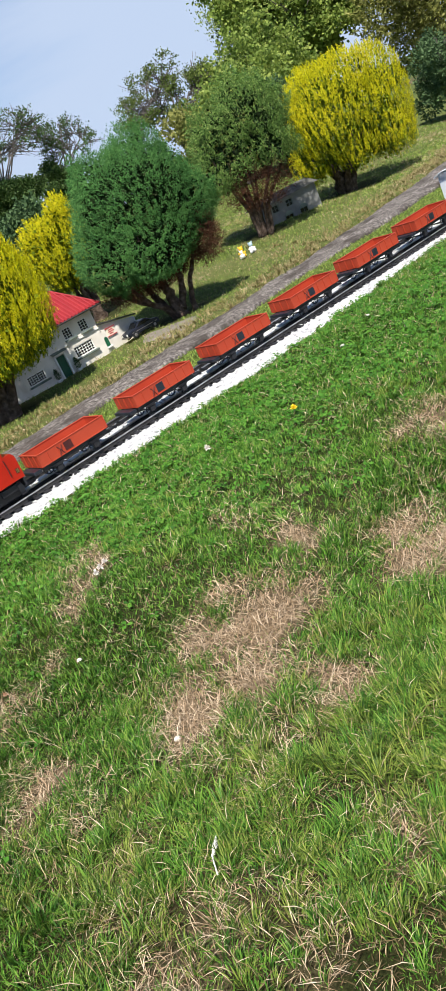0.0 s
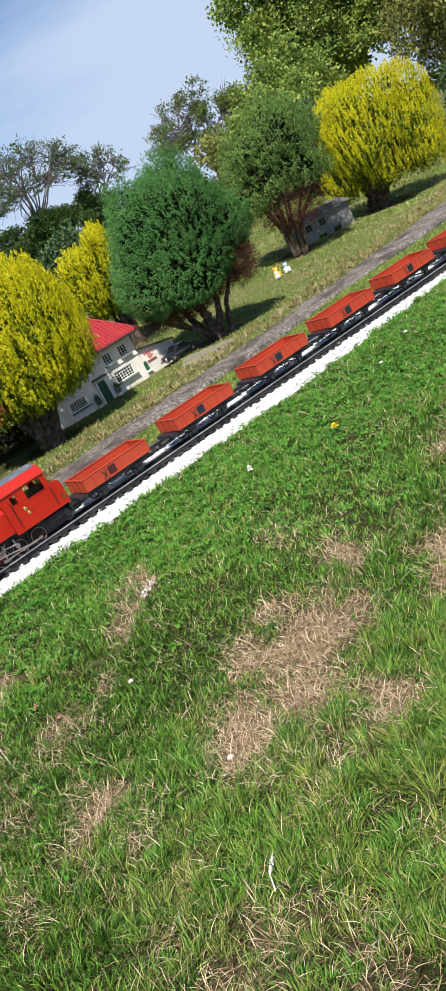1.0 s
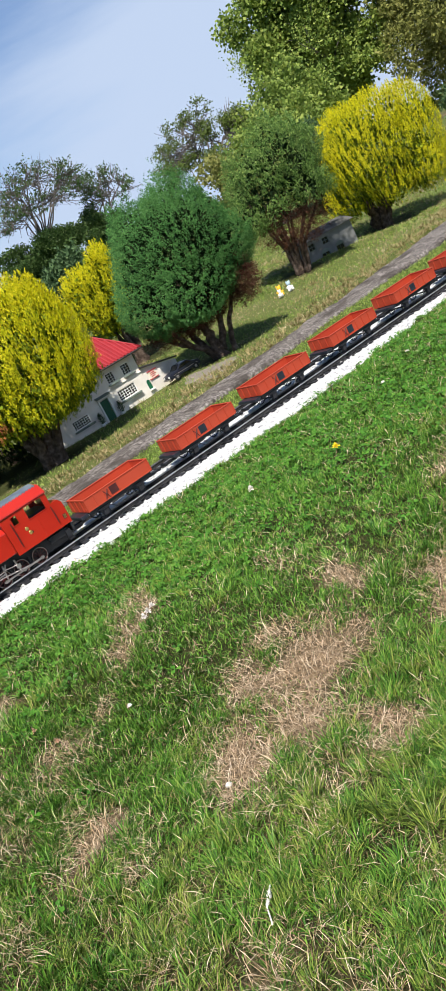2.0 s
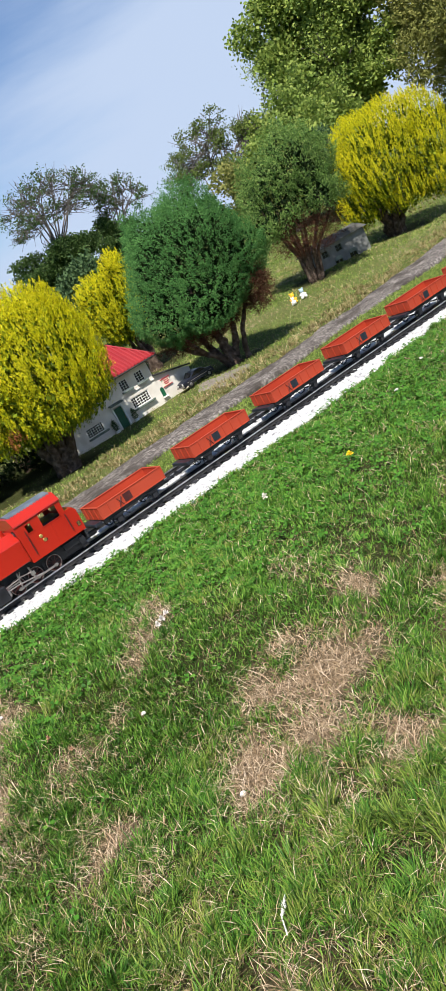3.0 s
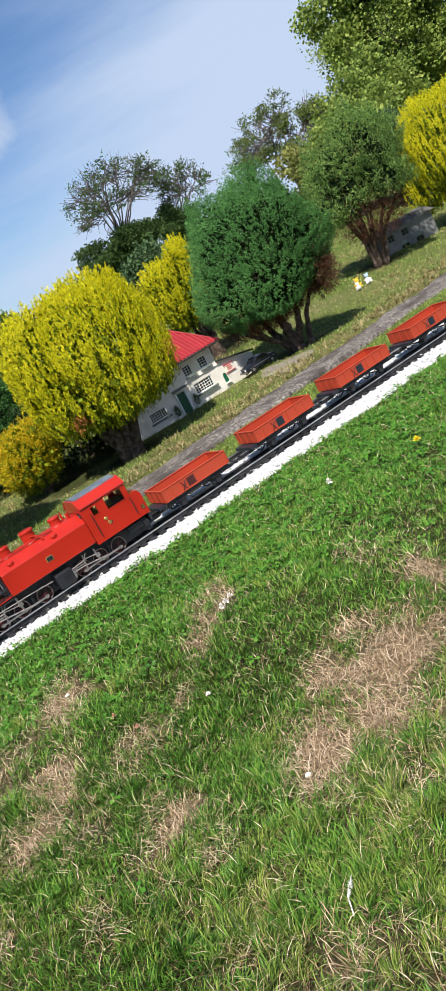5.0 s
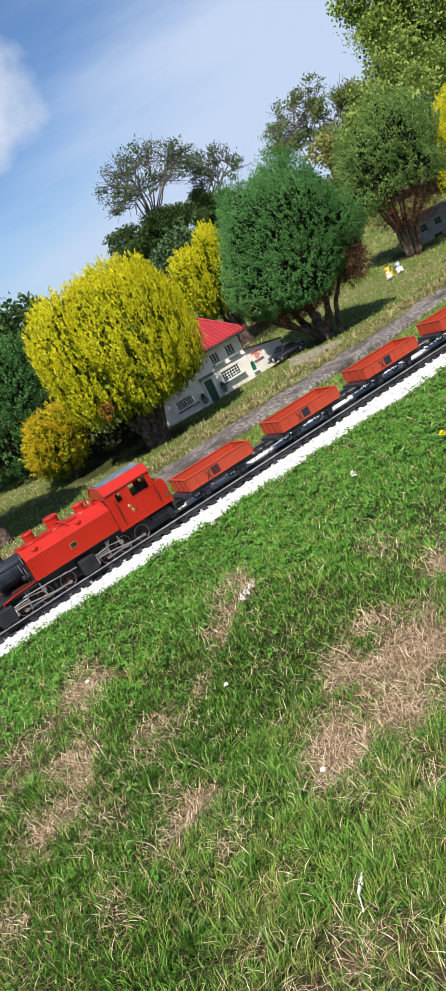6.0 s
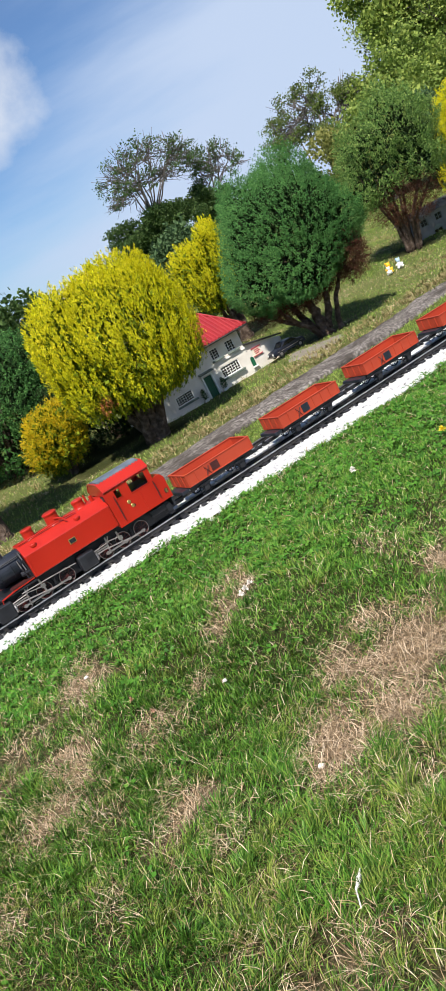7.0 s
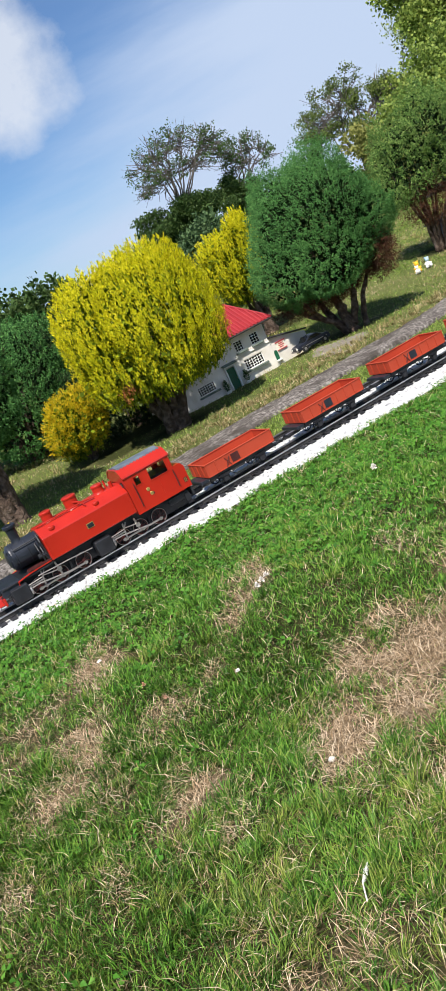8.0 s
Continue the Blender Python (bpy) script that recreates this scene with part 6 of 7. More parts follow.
def open_wagon(s, label, plain=False):
    L, top, bottom, half = 0.183, 0.067, 0.038, 0.043
    wagon = thing("open_wagon", on_track(s), label, "wagon", "model train")
    running_gear(wagon, L, 0.102)
    part("floor", bm_box(bmesh.new(), (L - 0.004, half * 2 - 0.004, 0.003), (L / 2, 0, bottom + 0.0015), 0.0005), M_RUST_RED, wagon)
    for y in (-1, 1):
        side = part("side_wall", bm_box(bmesh.new(), (L, 0.0024, top - bottom), (L / 2, y * half, (top + bottom) / 2), 0.0006), M_RUST_RED, wagon)
        part("top_rim", bm_box(bmesh.new(), (L + 0.003, 0.0046, 0.0022), (L / 2, y * half, top + 0.0006), 0.0005), M_RUST_RED, side)
        part("bottom_rim", bm_box(bmesh.new(), (L, 0.004, 0.0022), (L / 2, y * (half + 0.0006), bottom + 0.001), 0.0004), M_RUST_RED, side)
        for i in (0, 1, 2, 7) if plain else (0, 1, 2, 4, 5, 6, 7):
            part("rib", bm_box(bmesh.new(), (0.0026, 0.0034, top - bottom - 0.003), (L * i / 7 * 0.985 + 0.0016, y * (half + 0.0016), (top + bottom) / 2), 0.0005), M_RUST_RED, side)
        part("notice_panel", bm_box(bmesh.new(), (0.021, 0.0012, 0.019), (L * 0.43, y * (half + 0.0016), (top + bottom) / 2), 0.0003), M_SOOT if not plain else M_WHEEL, side, "dark square panel")
        bm = bmesh.new()
        bm_tube(bm, [(0.051, y * (half + 0.003), bottom + 0.002), (0.0565, y * (half + 0.0038), (top + bottom) / 2), (0.051, y * (half + 0.003), top - 0.006)], [0.0010] * 3, 5)
        bm_tube(bm, [(0.063, y * (half + 0.003), bottom + 0.002), (0.0575, y * (half + 0.0038), (top + bottom) / 2), (0.063, y * (half + 0.003), top - 0.006)], [0.0010] * 3, 5)
        part("bracket", bm, M_WHEEL, side, "dark crossed latch")
    for x in (0.0012, L - 0.0012):
        end = part("end_wall", bm_box(bmesh.new(), (0.0024, half * 2 - 0.0026, top - bottom), (x, 0, (top + bottom) / 2), 0.0006), M_RUST_RED, wagon)
        part("top_rim", bm_box(bmesh.new(), (0.0046, half * 2 - 0.004, 0.0022), (x, 0, top + 0.0006), 0.0005), M_RUST_RED, end)
        for y in (-0.026, 0, 0.026):
            part("rib", bm_box(bmesh.new(), (0.003, 0.0026, top - bottom - 0.003), (x + (-0.0018 if x < L / 2 else 0.0018), y, (top + bottom) / 2), 0.0005), M_RUST_RED, end)
    part("end_platform", bm_box(bmesh.new(), (0.020, 0.074, 0.008), (-0.010, 0, 0.033), 0.0015), M_SOOT, wagon, "dark end platform")
    return wagon


PITCH_W = 0.273
open_wagon(0.456, "oxide-red open wagon with smooth sides behind the locomotive", True)
open_wagon(0.456 + PITCH_W, "oxide-red open wagon with ribbed sides and a dark panel")
for i in range(2, 6):
    open_wagon(0.456 + PITCH_W * i, "oxide-red open wagon with ribbed sides and a dark panel")


def van(s):
    L, half, z0, z1 = 0.188, 0.044, 0.039, 0.128
    box = thing("covered_van", on_track(s), "pale grey covered goods van at the end of the model train", "wagon", "model train")
    running_gear(box, L, 0.102)
    holes = [(0.010, 0.021, z1 - 0.024, z1 - 0.008), (0.023, 0.034, z1 - 0.024, z1 - 0.008)]
    for y in (-half, half - 0.002):
        side = part("side_wall", bm_panel(0, L, z0, z1, holes, 0.002, y), M_WHITE_VAN, box)
        o = -1 if y < 0 else 1
        part("sliding_door", bm_box(bmesh.new(), (0.062, 0.003, z1 - z0 - 0.012), (0.125, o * (half + 0.001), (z0 + z1) / 2 - 0.002), 0.0008), M_WHITE_VAN, side)
        part("door_rail", bm_box(bmesh.new(), (0.085, 0.003, 0.004), (0.105, o * (half + 0.002), z1 - 0.006), 0.0006), M_WHITE_VAN, side)
        part("grille", bm_box(bmesh.new(), (0.036, 0.002, 0.007), (0.070, o * (half + 0.0006), z1 - 0.013), 0.0005), M_WHITE_VAN, side)
        part("knob", round_solid(bmesh.new(), [(0.002, 0), (0.003, 0.002), (0.002, 0.003)], pose(0.066, -half, 0.075, 90), 10), M_BRASS, side)
        for a in (0.010, 0.023):
            part("window_pane", bm_box(bmesh.new(), (0.011, 0.0008, 0.016), (a + 0.0055, o * (half - 0.0016), z1 - 0.016)), M_DARKHOLE, side, "dark window pane")
    for x in (0.001, L - 0.001):
        part("end_wall", bm_box(bmesh.new(), (0.002, half * 2 - 0.0042, z1 - z0 + 0.006), (x, 0, (z0 + z1) / 2 + 0.003), 0.0004), M_WHITE_VAN, box)
    arc = [(-0.052, z1 - 0.002), (-0.045, z1 + 0.004), (-0.025, z1 + 0.0115), (0, z1 + 0.014), (0.025, z1 + 0.0115), (0.045, z1 + 0.004), (0.052, z1 - 0.002)]
    bm = bmesh.new()
    bm_prism(bm, arc + [(y * 0.97, z - 0.002) for y, z in reversed(arc)], L + 0.024, pose(L / 2, 0, 0, 0, 0, 90))
    bmesh.ops.recalc_face_normals(bm, faces=bm.faces)
    part("roof", bm, M_WHITE_VAN, box)


van(0.456 + PITCH_W * 6)


# ---------------------------------------------------------------- model houses
M_WALL = material("cream_render", [(0.25, (0.60, 0.55, 0.48)), (0.6, (0.74, 0.69, 0.62)), (0.85, (0.80, 0.76, 0.70))], 18, 0.85, bump=0.0006, bump_scale=300, second=((0.48, 0.43, 0.36), 14, 0.60, 0.85))
M_WHITE = material("white_paint", [(0.3, (0.72, 0.71, 0.68)), (0.7, (0.84, 0.83, 0.80))], 40, 0.6, bump=0.0003, bump_scale=300)
M_TILE = material("red_roof_tile", [(0.2, (0.22, 0.010, 0.016)), (0.8, (0.33, 0.020, 0.026))], 40, 0.55, bump=0.0004, bump_scale=250, per_object=0.3, second=((0.24, 0.03, 0.03), 20, 0.6, 0.85))
M_GREEN = material("green_door_paint", [(0.3, (0.006, 0.075, 0.035)), (0.7, (0.012, 0.11, 0.05))], 30, 0.45)
M_SILL = material("grey_green_sill", [(0.3, (0.10, 0.13, 0.11)), (0.7, (0.18, 0.21, 0.18))], 40, 0.7)
M_GUTTER = material("dark_gutter", [(0.3, (0.02, 0.02, 0.02)), (0.7, (0.05, 0.045, 0.045))], 40, 0.6)
# pale render darkened to grey, the conifers' shade put into the wall colour
M_SHADEWALL = material("shade_grey_render", [(0.25, (0.13, 0.13, 0.125)), (0.7, (0.23, 0.228, 0.22))], 16, 0.85, bump=0.0006, bump_scale=250)
M_SLATE = material("mossy_slate", [(0.3, (0.05, 0.05, 0.05)), (0.7, (0.12, 0.115, 0.10))], 30, 0.8, bump=0.001, bump_scale=150)
M_PLANT = material("potted_leaf", [(0.0, (0.02, 0.05, 0.012)), (1.0, (0.06, 0.12, 0.03))], 40, 0.6, island=0.7)
M_SIGNRED = material("sign_red", [(0.3, (0.42, 0.03, 0.03)), (0.7, (0.50, 0.05, 0.05))], 40, 0.5)
M_SIGNCREAM = material("sign_cream", [(0.3, (0.72, 0.66, 0.52)), (0.7, (0.78, 0.73, 0.60))], 40, 0.6)


def lattice_window(house, u0, u1, v0, v1, cols, rows, sill, label=""):
    """Frame, glazing bars, panes and a sill in an opening of the front wall (local y = 0)."""
    win = part("window", bm_panel(u0, u1, v0, v1, [(u0 + 0.0025, u1 - 0.0025, v0 + 0.0025, v1 - 0.0025)], 0.003, 0.002), M_WHITE, house, label)
    for i in range(1, cols):
        x = u0 + (u1 - u0) * i / cols
        part("glazing_bar", bm_box(bmesh.new(), (0.0016, 0.0016, v1 - v0 - 0.004), (x, 0.0035, (v0 + v1) / 2)), M_WHITE, win)
    for j in range(1, rows):
        z = v0 + (v1 - v0) * j / rows
        part("glazing_bar", bm_box(bmesh.new(), (u1 - u0 - 0.004, 0.0013, 0.0016), ((u0 + u1) / 2, 0.0035, z)), M_WHITE, win)
    part("pane", bm_box(bmesh.new(), (u1 - u0 - 0.004, 0.001, v1 - v0 - 0.004), ((u0 + u1) / 2, 0.0062, (v0 + v1) / 2)), M_DARKHOLE, win)
    part("sill", bm_box(bmesh.new(), (u1 - u0 + 0.014, 0.011, 0.007), ((u0 + u1) / 2 + 0.002, -0.005, v0 - 0.0045), 0.001), sill, win)


def hip_roof(house, u0, u1, y0, y1, eave, top, ru0, ru1, mat):
    """A hipped roof slab with ridges of tiles running down its slopes."""
    ym = (y0 + y1) / 2
    C = [Vector((u0, y0, eave)), Vector((u1, y0, eave)), Vector((u1, y1, eave)), Vector((u0, y1, eave))]
    A, B = Vector((ru0, ym, top)), Vector((ru1, ym, top))
    bm = bmesh.new()
    c, a, b = [bm.verts.new(v) for v in C], bm.verts.new(A), bm.verts.new(B)
    for f in ((c[0], c[1], b, a), (c[1], c[2], b), (c[2], c[3], a, b), (c[3], c[0], a), (c[3], c[2], c[1], c[0])):
        bm.faces.new(f)
    bmesh.ops.recalc_face_normals(bm, faces=bm.faces)
    roof = part("roof", bm, mat, house, "hipped red tiled roof")
    # rolls of tile down the front slope and the right hip
    step = 0.0165
    n = int((u1 - u0) / step)
    for i in range(n + 1):
        x = u0 + (u1 - u0) * i / n
        f = 1.0
        if x > ru1:
            f = (u1 - x) / (u1 - ru1)
        elif x < ru0:
            f = (x - u0) / (ru0 - u0)
        if f < 0.08:
            continue
        p, q = Vector((x, y0, eave + 0.001)), Vector((x, y0 + (ym - y0) * f, eave + 0.001 + (top - eave) * f))
        part("tile_roll", bm_tube(bmesh.new(), [p, p.lerp(q, 0.5), q], [0.0046, 0.0042, 0.0038], 8), mat, roof)
    n = int((y1 - y0) / step)
    for i in range(1, n):
        y = y0 + (y1 - y0) * i / n
        f = 1 - abs(y - ym) / (ym - y0)
        p, q = Vector((u1, y, eave + 0.001)), Vector((u1 + (ru1 - u1) * f, y, eave + 0.001 + (top - eave) * f))
        if f > 0.08:
            part("tile_roll", bm_tube(bmesh.new(), [p, p.lerp(q, 0.5), q], [0.0032, 0.0030, 0.0028], 6), mat, roof)
    for p, q in ((C[1], B), (C[2], B), (C[0], A), (C[3], A), (A, B)):
        part("ridge_tile", bm_tube(bmesh.new(), [p + Vector((0, 0, 0.001)), p.lerp(q, 0.5) + Vector((0, 0, 0.002)), q + Vector((0, 0, 0.002))], [0.0045] * 3, 8), mat, roof)
    part("gutter", bm_tube(bmesh.new(), [C[0] + Vector((0, -0.002, -0.003)), C[1] + Vector((0, -0.002, -0.003))], [0.0035] * 2, 8), M_GUTTER, roof)
    part("gutter", bm_tube(bmesh.new(), [C[1] + Vector((0.002, 0, -0.003)), C[2] + Vector((0.002, 0, -0.003))], [0.0035] * 2, 8), M_GUTTER, roof)


def potted_plant(m, label):
    """A dark clipped bush in a white trough, standing against the wall."""
    pot = thing("potted_plant", m, label, "plant", "plants at the model house")
    part("trough", bm_box(bmesh.new(), (0.020, 0.012, 0.010), (0, 0, 0.005), 0.0015), M_WHITE, pot)
    k = 260
    d = sphere_dirs(k)
    P = np.array([0, 0, 0.030]) + d * np.array([0.010, 0.007, 0.024]) * rng.uniform(0.5, 1, (k, 1))
    P[:, 0] *= 1 - np.clip((P[:, 2] - 0.03) / 0.03, 0, 0.8)
    foliage("bush", P, d + np.array([0, 0, 0.6]), rng.uniform(0.004, 0.008, k), LEAFLET, M_PLANT, pot)


def cottage():
    place = pose(0.146, 3.24, 0.0, 0, 0, 25)
    house = thing("model_house", place, "white rendered model house with red hipped roof and green door", "model house", "model village")
    ground_holes = [(0.065, 0.153, 0.043, 0.084), (0.128, 0.168, 0.121, 0.163), (0.052, 0.091, 0.122, 0.163), (-0.162, -0.084, 0.037, 0.073), (-0.026, 0.020, -0.02, 0.087), (-0.155, -0.115, 0.121, 0.163)]
    part("front_wall", bm_panel(-0.27, 0.200, -0.02, 0.186, ground_holes, 0.008, 0.0), M_WALL, house)
    part("back_wall", bm_box(bmesh.new(), (0.47, 0.008, 0.206), (-0.035, 0.238, 0.083)), M_WALL, house)
    for x in (-0.266, 0.196):
        part("side_wall", bm_box(bmesh.new(), (0.008, 0.225, 0.205), (x, 0.121, 0.0825)), M_WALL, house)
    part("floor", bm_box(bmesh.new(), (0.45, 0.22, 0.006), (-0.035, 0.121, 0.001)), M_GUTTER, house)
    lattice_window(house, 0.065, 0.153, 0.043, 0.084, 7, 4, M_SILL)
    lattice_window(house, 0.128, 0.168, 0.121, 0.163, 3, 4, M_SILL)
    lattice_window(house, 0.052, 0.091, 0.122, 0.163, 3, 4, M_SILL)
    lattice_window(house, -0.162, -0.084, 0.037, 0.073, 7, 4, M_SILL)
    lattice_window(house, -0.155, -0.115, 0.121, 0.163, 3, 4, M_SILL)
    door = part("door", bm_box(bmesh.new(), (0.038, 0.003, 0.094), (-0.003, 0.003, 0.036), 0.0006), M_GREEN, house, "plain green door")
    for i in range(1, 4):
        part("door_groove", bm_box(bmesh.new(), (0.0008, 0.0006, 0.088), (-0.022 + i * 0.0095, 0.0012, 0.038)), M_GUTTER, door)
    part("knob", round_solid(bmesh.new(), [(0.001, 0), (0.0018, 0.001), (0.001, 0.002)], pose(0.012, 0.001, 0.038, 90), 8), M_BRASS, door)
    frame_bm = bmesh.new()
    for x, w, z, h in ((-0.0245, 0.006, 0.036, 0.105), (0.0185, 0.006, 0.036, 0.105), (-0.003, 0.049, 0.0905, 0.007)):
        bm_box(frame_bm, (w, 0.009, h), (x, -0.001, z), 0.0008)
    part("door_frame", frame_bm, M_WHITE, house)
    part("door_hood", bm_box(bmesh.new(), (0.062, 0.022, 0.005), (-0.003, -0.008, 0.100), 0.001, pose(0, 0, 0, 12)), M_SILL, house)
    part("doorstep", bm_box(bmesh.new(), (0.056, 0.020, 0.012), (-0.003, -0.010, -0.008), 0.0015), M_WHITE, house)
    for u in (0.110, -0.2):
        part("string_course", bm_box(bmesh.new(), (0.18 if u > 0 else 0.13, 0.004, 0.004), (u, -0.0015, 0.104), 0.0006), M_WALL, house)
    hip_roof(house, -0.305, 0.238, -0.028, 0.272, 0.188, 0.293, -0.18, 0.150, M_TILE)
    # the lower wing on the right
    wing = [(0.200, -0.02), (0.372, -0.02), (0.372, 0.078), (0.352, 0.084), (0.200, 0.113)]
    bm = bm_prism(bmesh.new(), wing, 0.10, pose(0, 0.055, 0))
    bmesh.ops.recalc_face_normals(bm, faces=bm.faces)
    part("wing", bm, M_WALL, house)
    part("wing_roof", bm_box(bmesh.new(), (0.182, 0.12, 0.006), (0.287, 0.053, 0.101), 0.001, pose(0, 0, 0, 0, 10.8)), M_GUTTER, house)
    # arched niche with a green plant, and a sign
    arch = [(-0.008, 0), (0.008, 0)] + [(0.008 * math.cos(a), 0.028 + 0.010 * math.sin(a)) for a in (0.0, 0.6, 1.2, 1.94, 2.54, 3.14)]
    part("niche", bm_prism(bmesh.new(), arch, 0.002, pose(0.212, 0.0042, 0.024)), M_GREEN, house, "green arched shutter")
    part("niche_sill", bm_box(bmesh.new(), (0.024, 0.010, 0.006), (0.213, 0.001, 0.021), 0.001), M_WHITE, house)
    sign = part("sign_board", bm_box(bmesh.new(), (0.038, 0.003, 0.032), (0.246, 0.0035, 0.071), 0.0006), M_SIGNCREAM, house, "small cream sign with illegible red writing")
    for z, w in ((0.086, 0.046), (0.0555, 0.046)):
        part("sign_rail", bm_box(bmesh.new(), (w, 0.004, 0.003), (0.246, 0.0025, z)), M_SIGNRED, sign)
    for z, w, x in ((0.078, 0.022, 0.246), (0.071, 0.028, 0.247), (0.064, 0.018, 0.245)):
        part("writing_bar", bm_box(bmesh.new(), (w, 0.0012, 0.0032), (x, 0.0016, z)), M_SIGNRED, sign)
    for u in (0.044, -0.052, 0.208):
        if u != 0.208:
            potted_plant(place @ pose(u, -0.012, gz(0.15, 3.24) + 0.0), "dark clipped plant in a white trough against the wall")


cottage()


def chapel():
    place = pose(1.52, 4.50, -0.015, 0, 0, 14)
    house = thing("model_house", place, "rendered model house with arched windows, walls greyed in colour as conifer shade", "model house", "model village")
    holes = [(0.025, 0.068, 0.115, 0.152), (0.120, 0.163, 0.115, 0.152), (0.088, 0.142, 0.018, 0.078), (0.190, 0.244, 0.018, 0.078)]
    part("front_wall", bm_panel(0.0, 0.335, -0.03, 0.172, holes, 0.008, 0.0), M_SHADEWALL, house)
    part("back_wall", bm_box(bmesh.new(), (0.335, 0.008, 0.20), (0.1675, 0.166, 0.07)), M_SHADEWALL, house)
    for x in (0.004, 0.331):
        part("side_wall", bm_box(bmesh.new(), (0.008, 0.154, 0.20), (x, 0.085, 0.07)), M_SHADEWALL, house)
    for u0, u1, v0, v1 in holes:
        win = part("window", bm_panel(u0, u1, v0, v1, [(u0 + 0.003, u1 - 0.003, v0 + 0.003, v1 - 0.003)], 0.003, 0.003), M_SILL, house)
        part("pane", bm_box(bmesh.new(), (u1 - u0 - 0.004, 0.001, v1 - v0 - 0.004), ((u0 + u1) / 2, 0.0065, (v0 + v1) / 2)), M_DARKHOLE, win)
        part("glazing_bar", bm_box(bmesh.new(), (0.0018, 0.0016, v1 - v0 - 0.004), ((u0 + u1) / 2, 0.004, (v0 + v1) / 2)), M_SILL, win)
        part("glazing_bar", bm_box(bmesh.new(), (u1 - u0 - 0.004, 0.0016, 0.0018), ((u0 + u1) / 2, 0.0042, (v0 + v1) / 2)), M_SILL, win)
        if v0 < 0.1:
            r = (u1 - u0) / 2
            arch = [(r * math.cos(a), r * 0.7 * math.sin(a)) for a in np.linspace(0, math.pi, 9)]
            part("arch", bm_prism(bmesh.new(), arch, 0.003, pose((u0 + u1) / 2, -0.0008, v1 + 0.0005)), M_SILL, win)
    bm = bmesh.new()
    bm_prism(bm, [(-0.02, 0.170), (0.196, 0.170), (0.088, 0.206)], 0.37, pose(0.1675, 0, 0, 0, 0, 90))
    bmesh.ops.recalc_face_normals(bm, faces=bm.faces)
    part("roof", bm, M_SLATE, house)


chapel()


# ---------------------------------------------------------------- toy car, figures, gravel pad
M_CARPAINT = material("dark_car_paint", [(0.3, (0.010, 0.012, 0.020)), (0.7, (0.022, 0.026, 0.040))], 20, 0.30, coat=0.15, spec=0.25)
M_TYRE = material("tyre_rubber", [(0.3, (0.012, 0.012, 0.012)), (0.7, (0.03, 0.03, 0.03))], 80, 0.85)


def toy_car():
    car = thing("toy_car", pose(0.475, 3.33, gz(0.475, 3.33) + 0.004, 0, 0, 22) @ Matrix.Scale(1.25, 4), "dark navy toy saloon car parked beside the model house", "toy car")
    half = [(-0.062, 0.010), (-0.063, 0.022), (-0.050, 0.026), (-0.030, 0.028), (-0.014, 0.041), (0.016, 0.042), (0.036, 0.030), (0.056, 0.027), (0.062, 0.020), (0.060, 0.010)]
    bm = bm_prism(bmesh.new(), half, 0.048, pose(0, 0, 0))
    bmesh.ops.recalc_face_normals(bm, faces=bm.faces)
    bmesh.ops.bevel(bm, geom=list(bm.edges), offset=0.003, segments=2, affect="EDGES", profile=0.5)
    body = part("body", bm, M_CARPAINT, car)
    for y in (-0.0243, 0.0243):
        part("side_window", bm_prism(bmesh.new(), [(-0.026, 0.029), (0.030, 0.030), (0.014, 0.039), (-0.012, 0.038)], 0.0012, pose(0, y, 0)), M_DARKHOLE, body)
        part("trim_strip", bm_box(bmesh.new(), (0.10, 0.0012, 0.0014), (0, y, 0.019)), M_STEEL, body)
    part("windscreen", bm_box(bmesh.new(), (0.019, 0.038, 0.0012), (-0.0225, 0, 0.0355), 0, pose(0, 0, 0, 0, -39)), M_DARKHOLE, body)
    for y in (-0.015, 0.015):
        part("headlight", round_solid(bmesh.new(), [(0.003, 0), (0.0045, 0.001), (0.003, 0.0025)], pose(-0.062, y, 0.0185, 0, -90), 12), M_LAMP, body)
    part("bumper", bm_box(bmesh.new(), (0.004, 0.046, 0.004), (-0.064, 0, 0.0115), 0.001), M_STEEL, body)
    for x in (-0.038, 0.038):
        for y in (-0.0225, 0.0225):
            w = part("wheel", bm_torus(bmesh.new(), 0.0075, 0.0035, pose(x, y, 0.0105, 90), 20, 8), M_TYRE, car)
            part("hub_cap", round_solid(bmesh.new(), [(0.005, -0.001), (0.005, 0.001), (0.003, 0.002)], pose(x, y - 0.002, 0.0105, 90), 12), M_STEEL, w)


toy_car()

M_PADSTONE = material("beige_gravel", [(0.25, (0.11, 0.092, 0.076)), (0.6, (0.22, 0.19, 0.16)), (0.9, (0.34, 0.30, 0.26))], 70, 0.9, bump=0.003, bump_scale=220)
bm = bmesh.new()
ring = []
for i in range(28):
    a = 2 * math.pi * i / 28
    r = 1 + 0.18 * math.sin(3 * a + 1) + 0.1 * math.sin(7 * a)
    x, y = 0.535 + 0.10 * r * math.cos(a), 3.10 + 0.17 * r * math.sin(a)
    ring.append(bm.verts.new((x, y, gz(x, y) + 0.001)))
mid = bm.verts.new((0.535, 3.10, gz(0.535, 3.10) + 0.006))
for i in range(28):
    bm.faces.new((ring[i], ring[(i + 1) % 28], mid))
tagged(part("gravel_pad", bm, M_PADSTONE), "bare beige gravelly pad beside the concrete edging", "gravel", kind="structure")

M_TOYYELLOW = material("yellow_toy", [(0.3, (0.75, 0.42, 0.02)), (0.7, (0.85, 0.52, 0.03))], 60, 0.4)
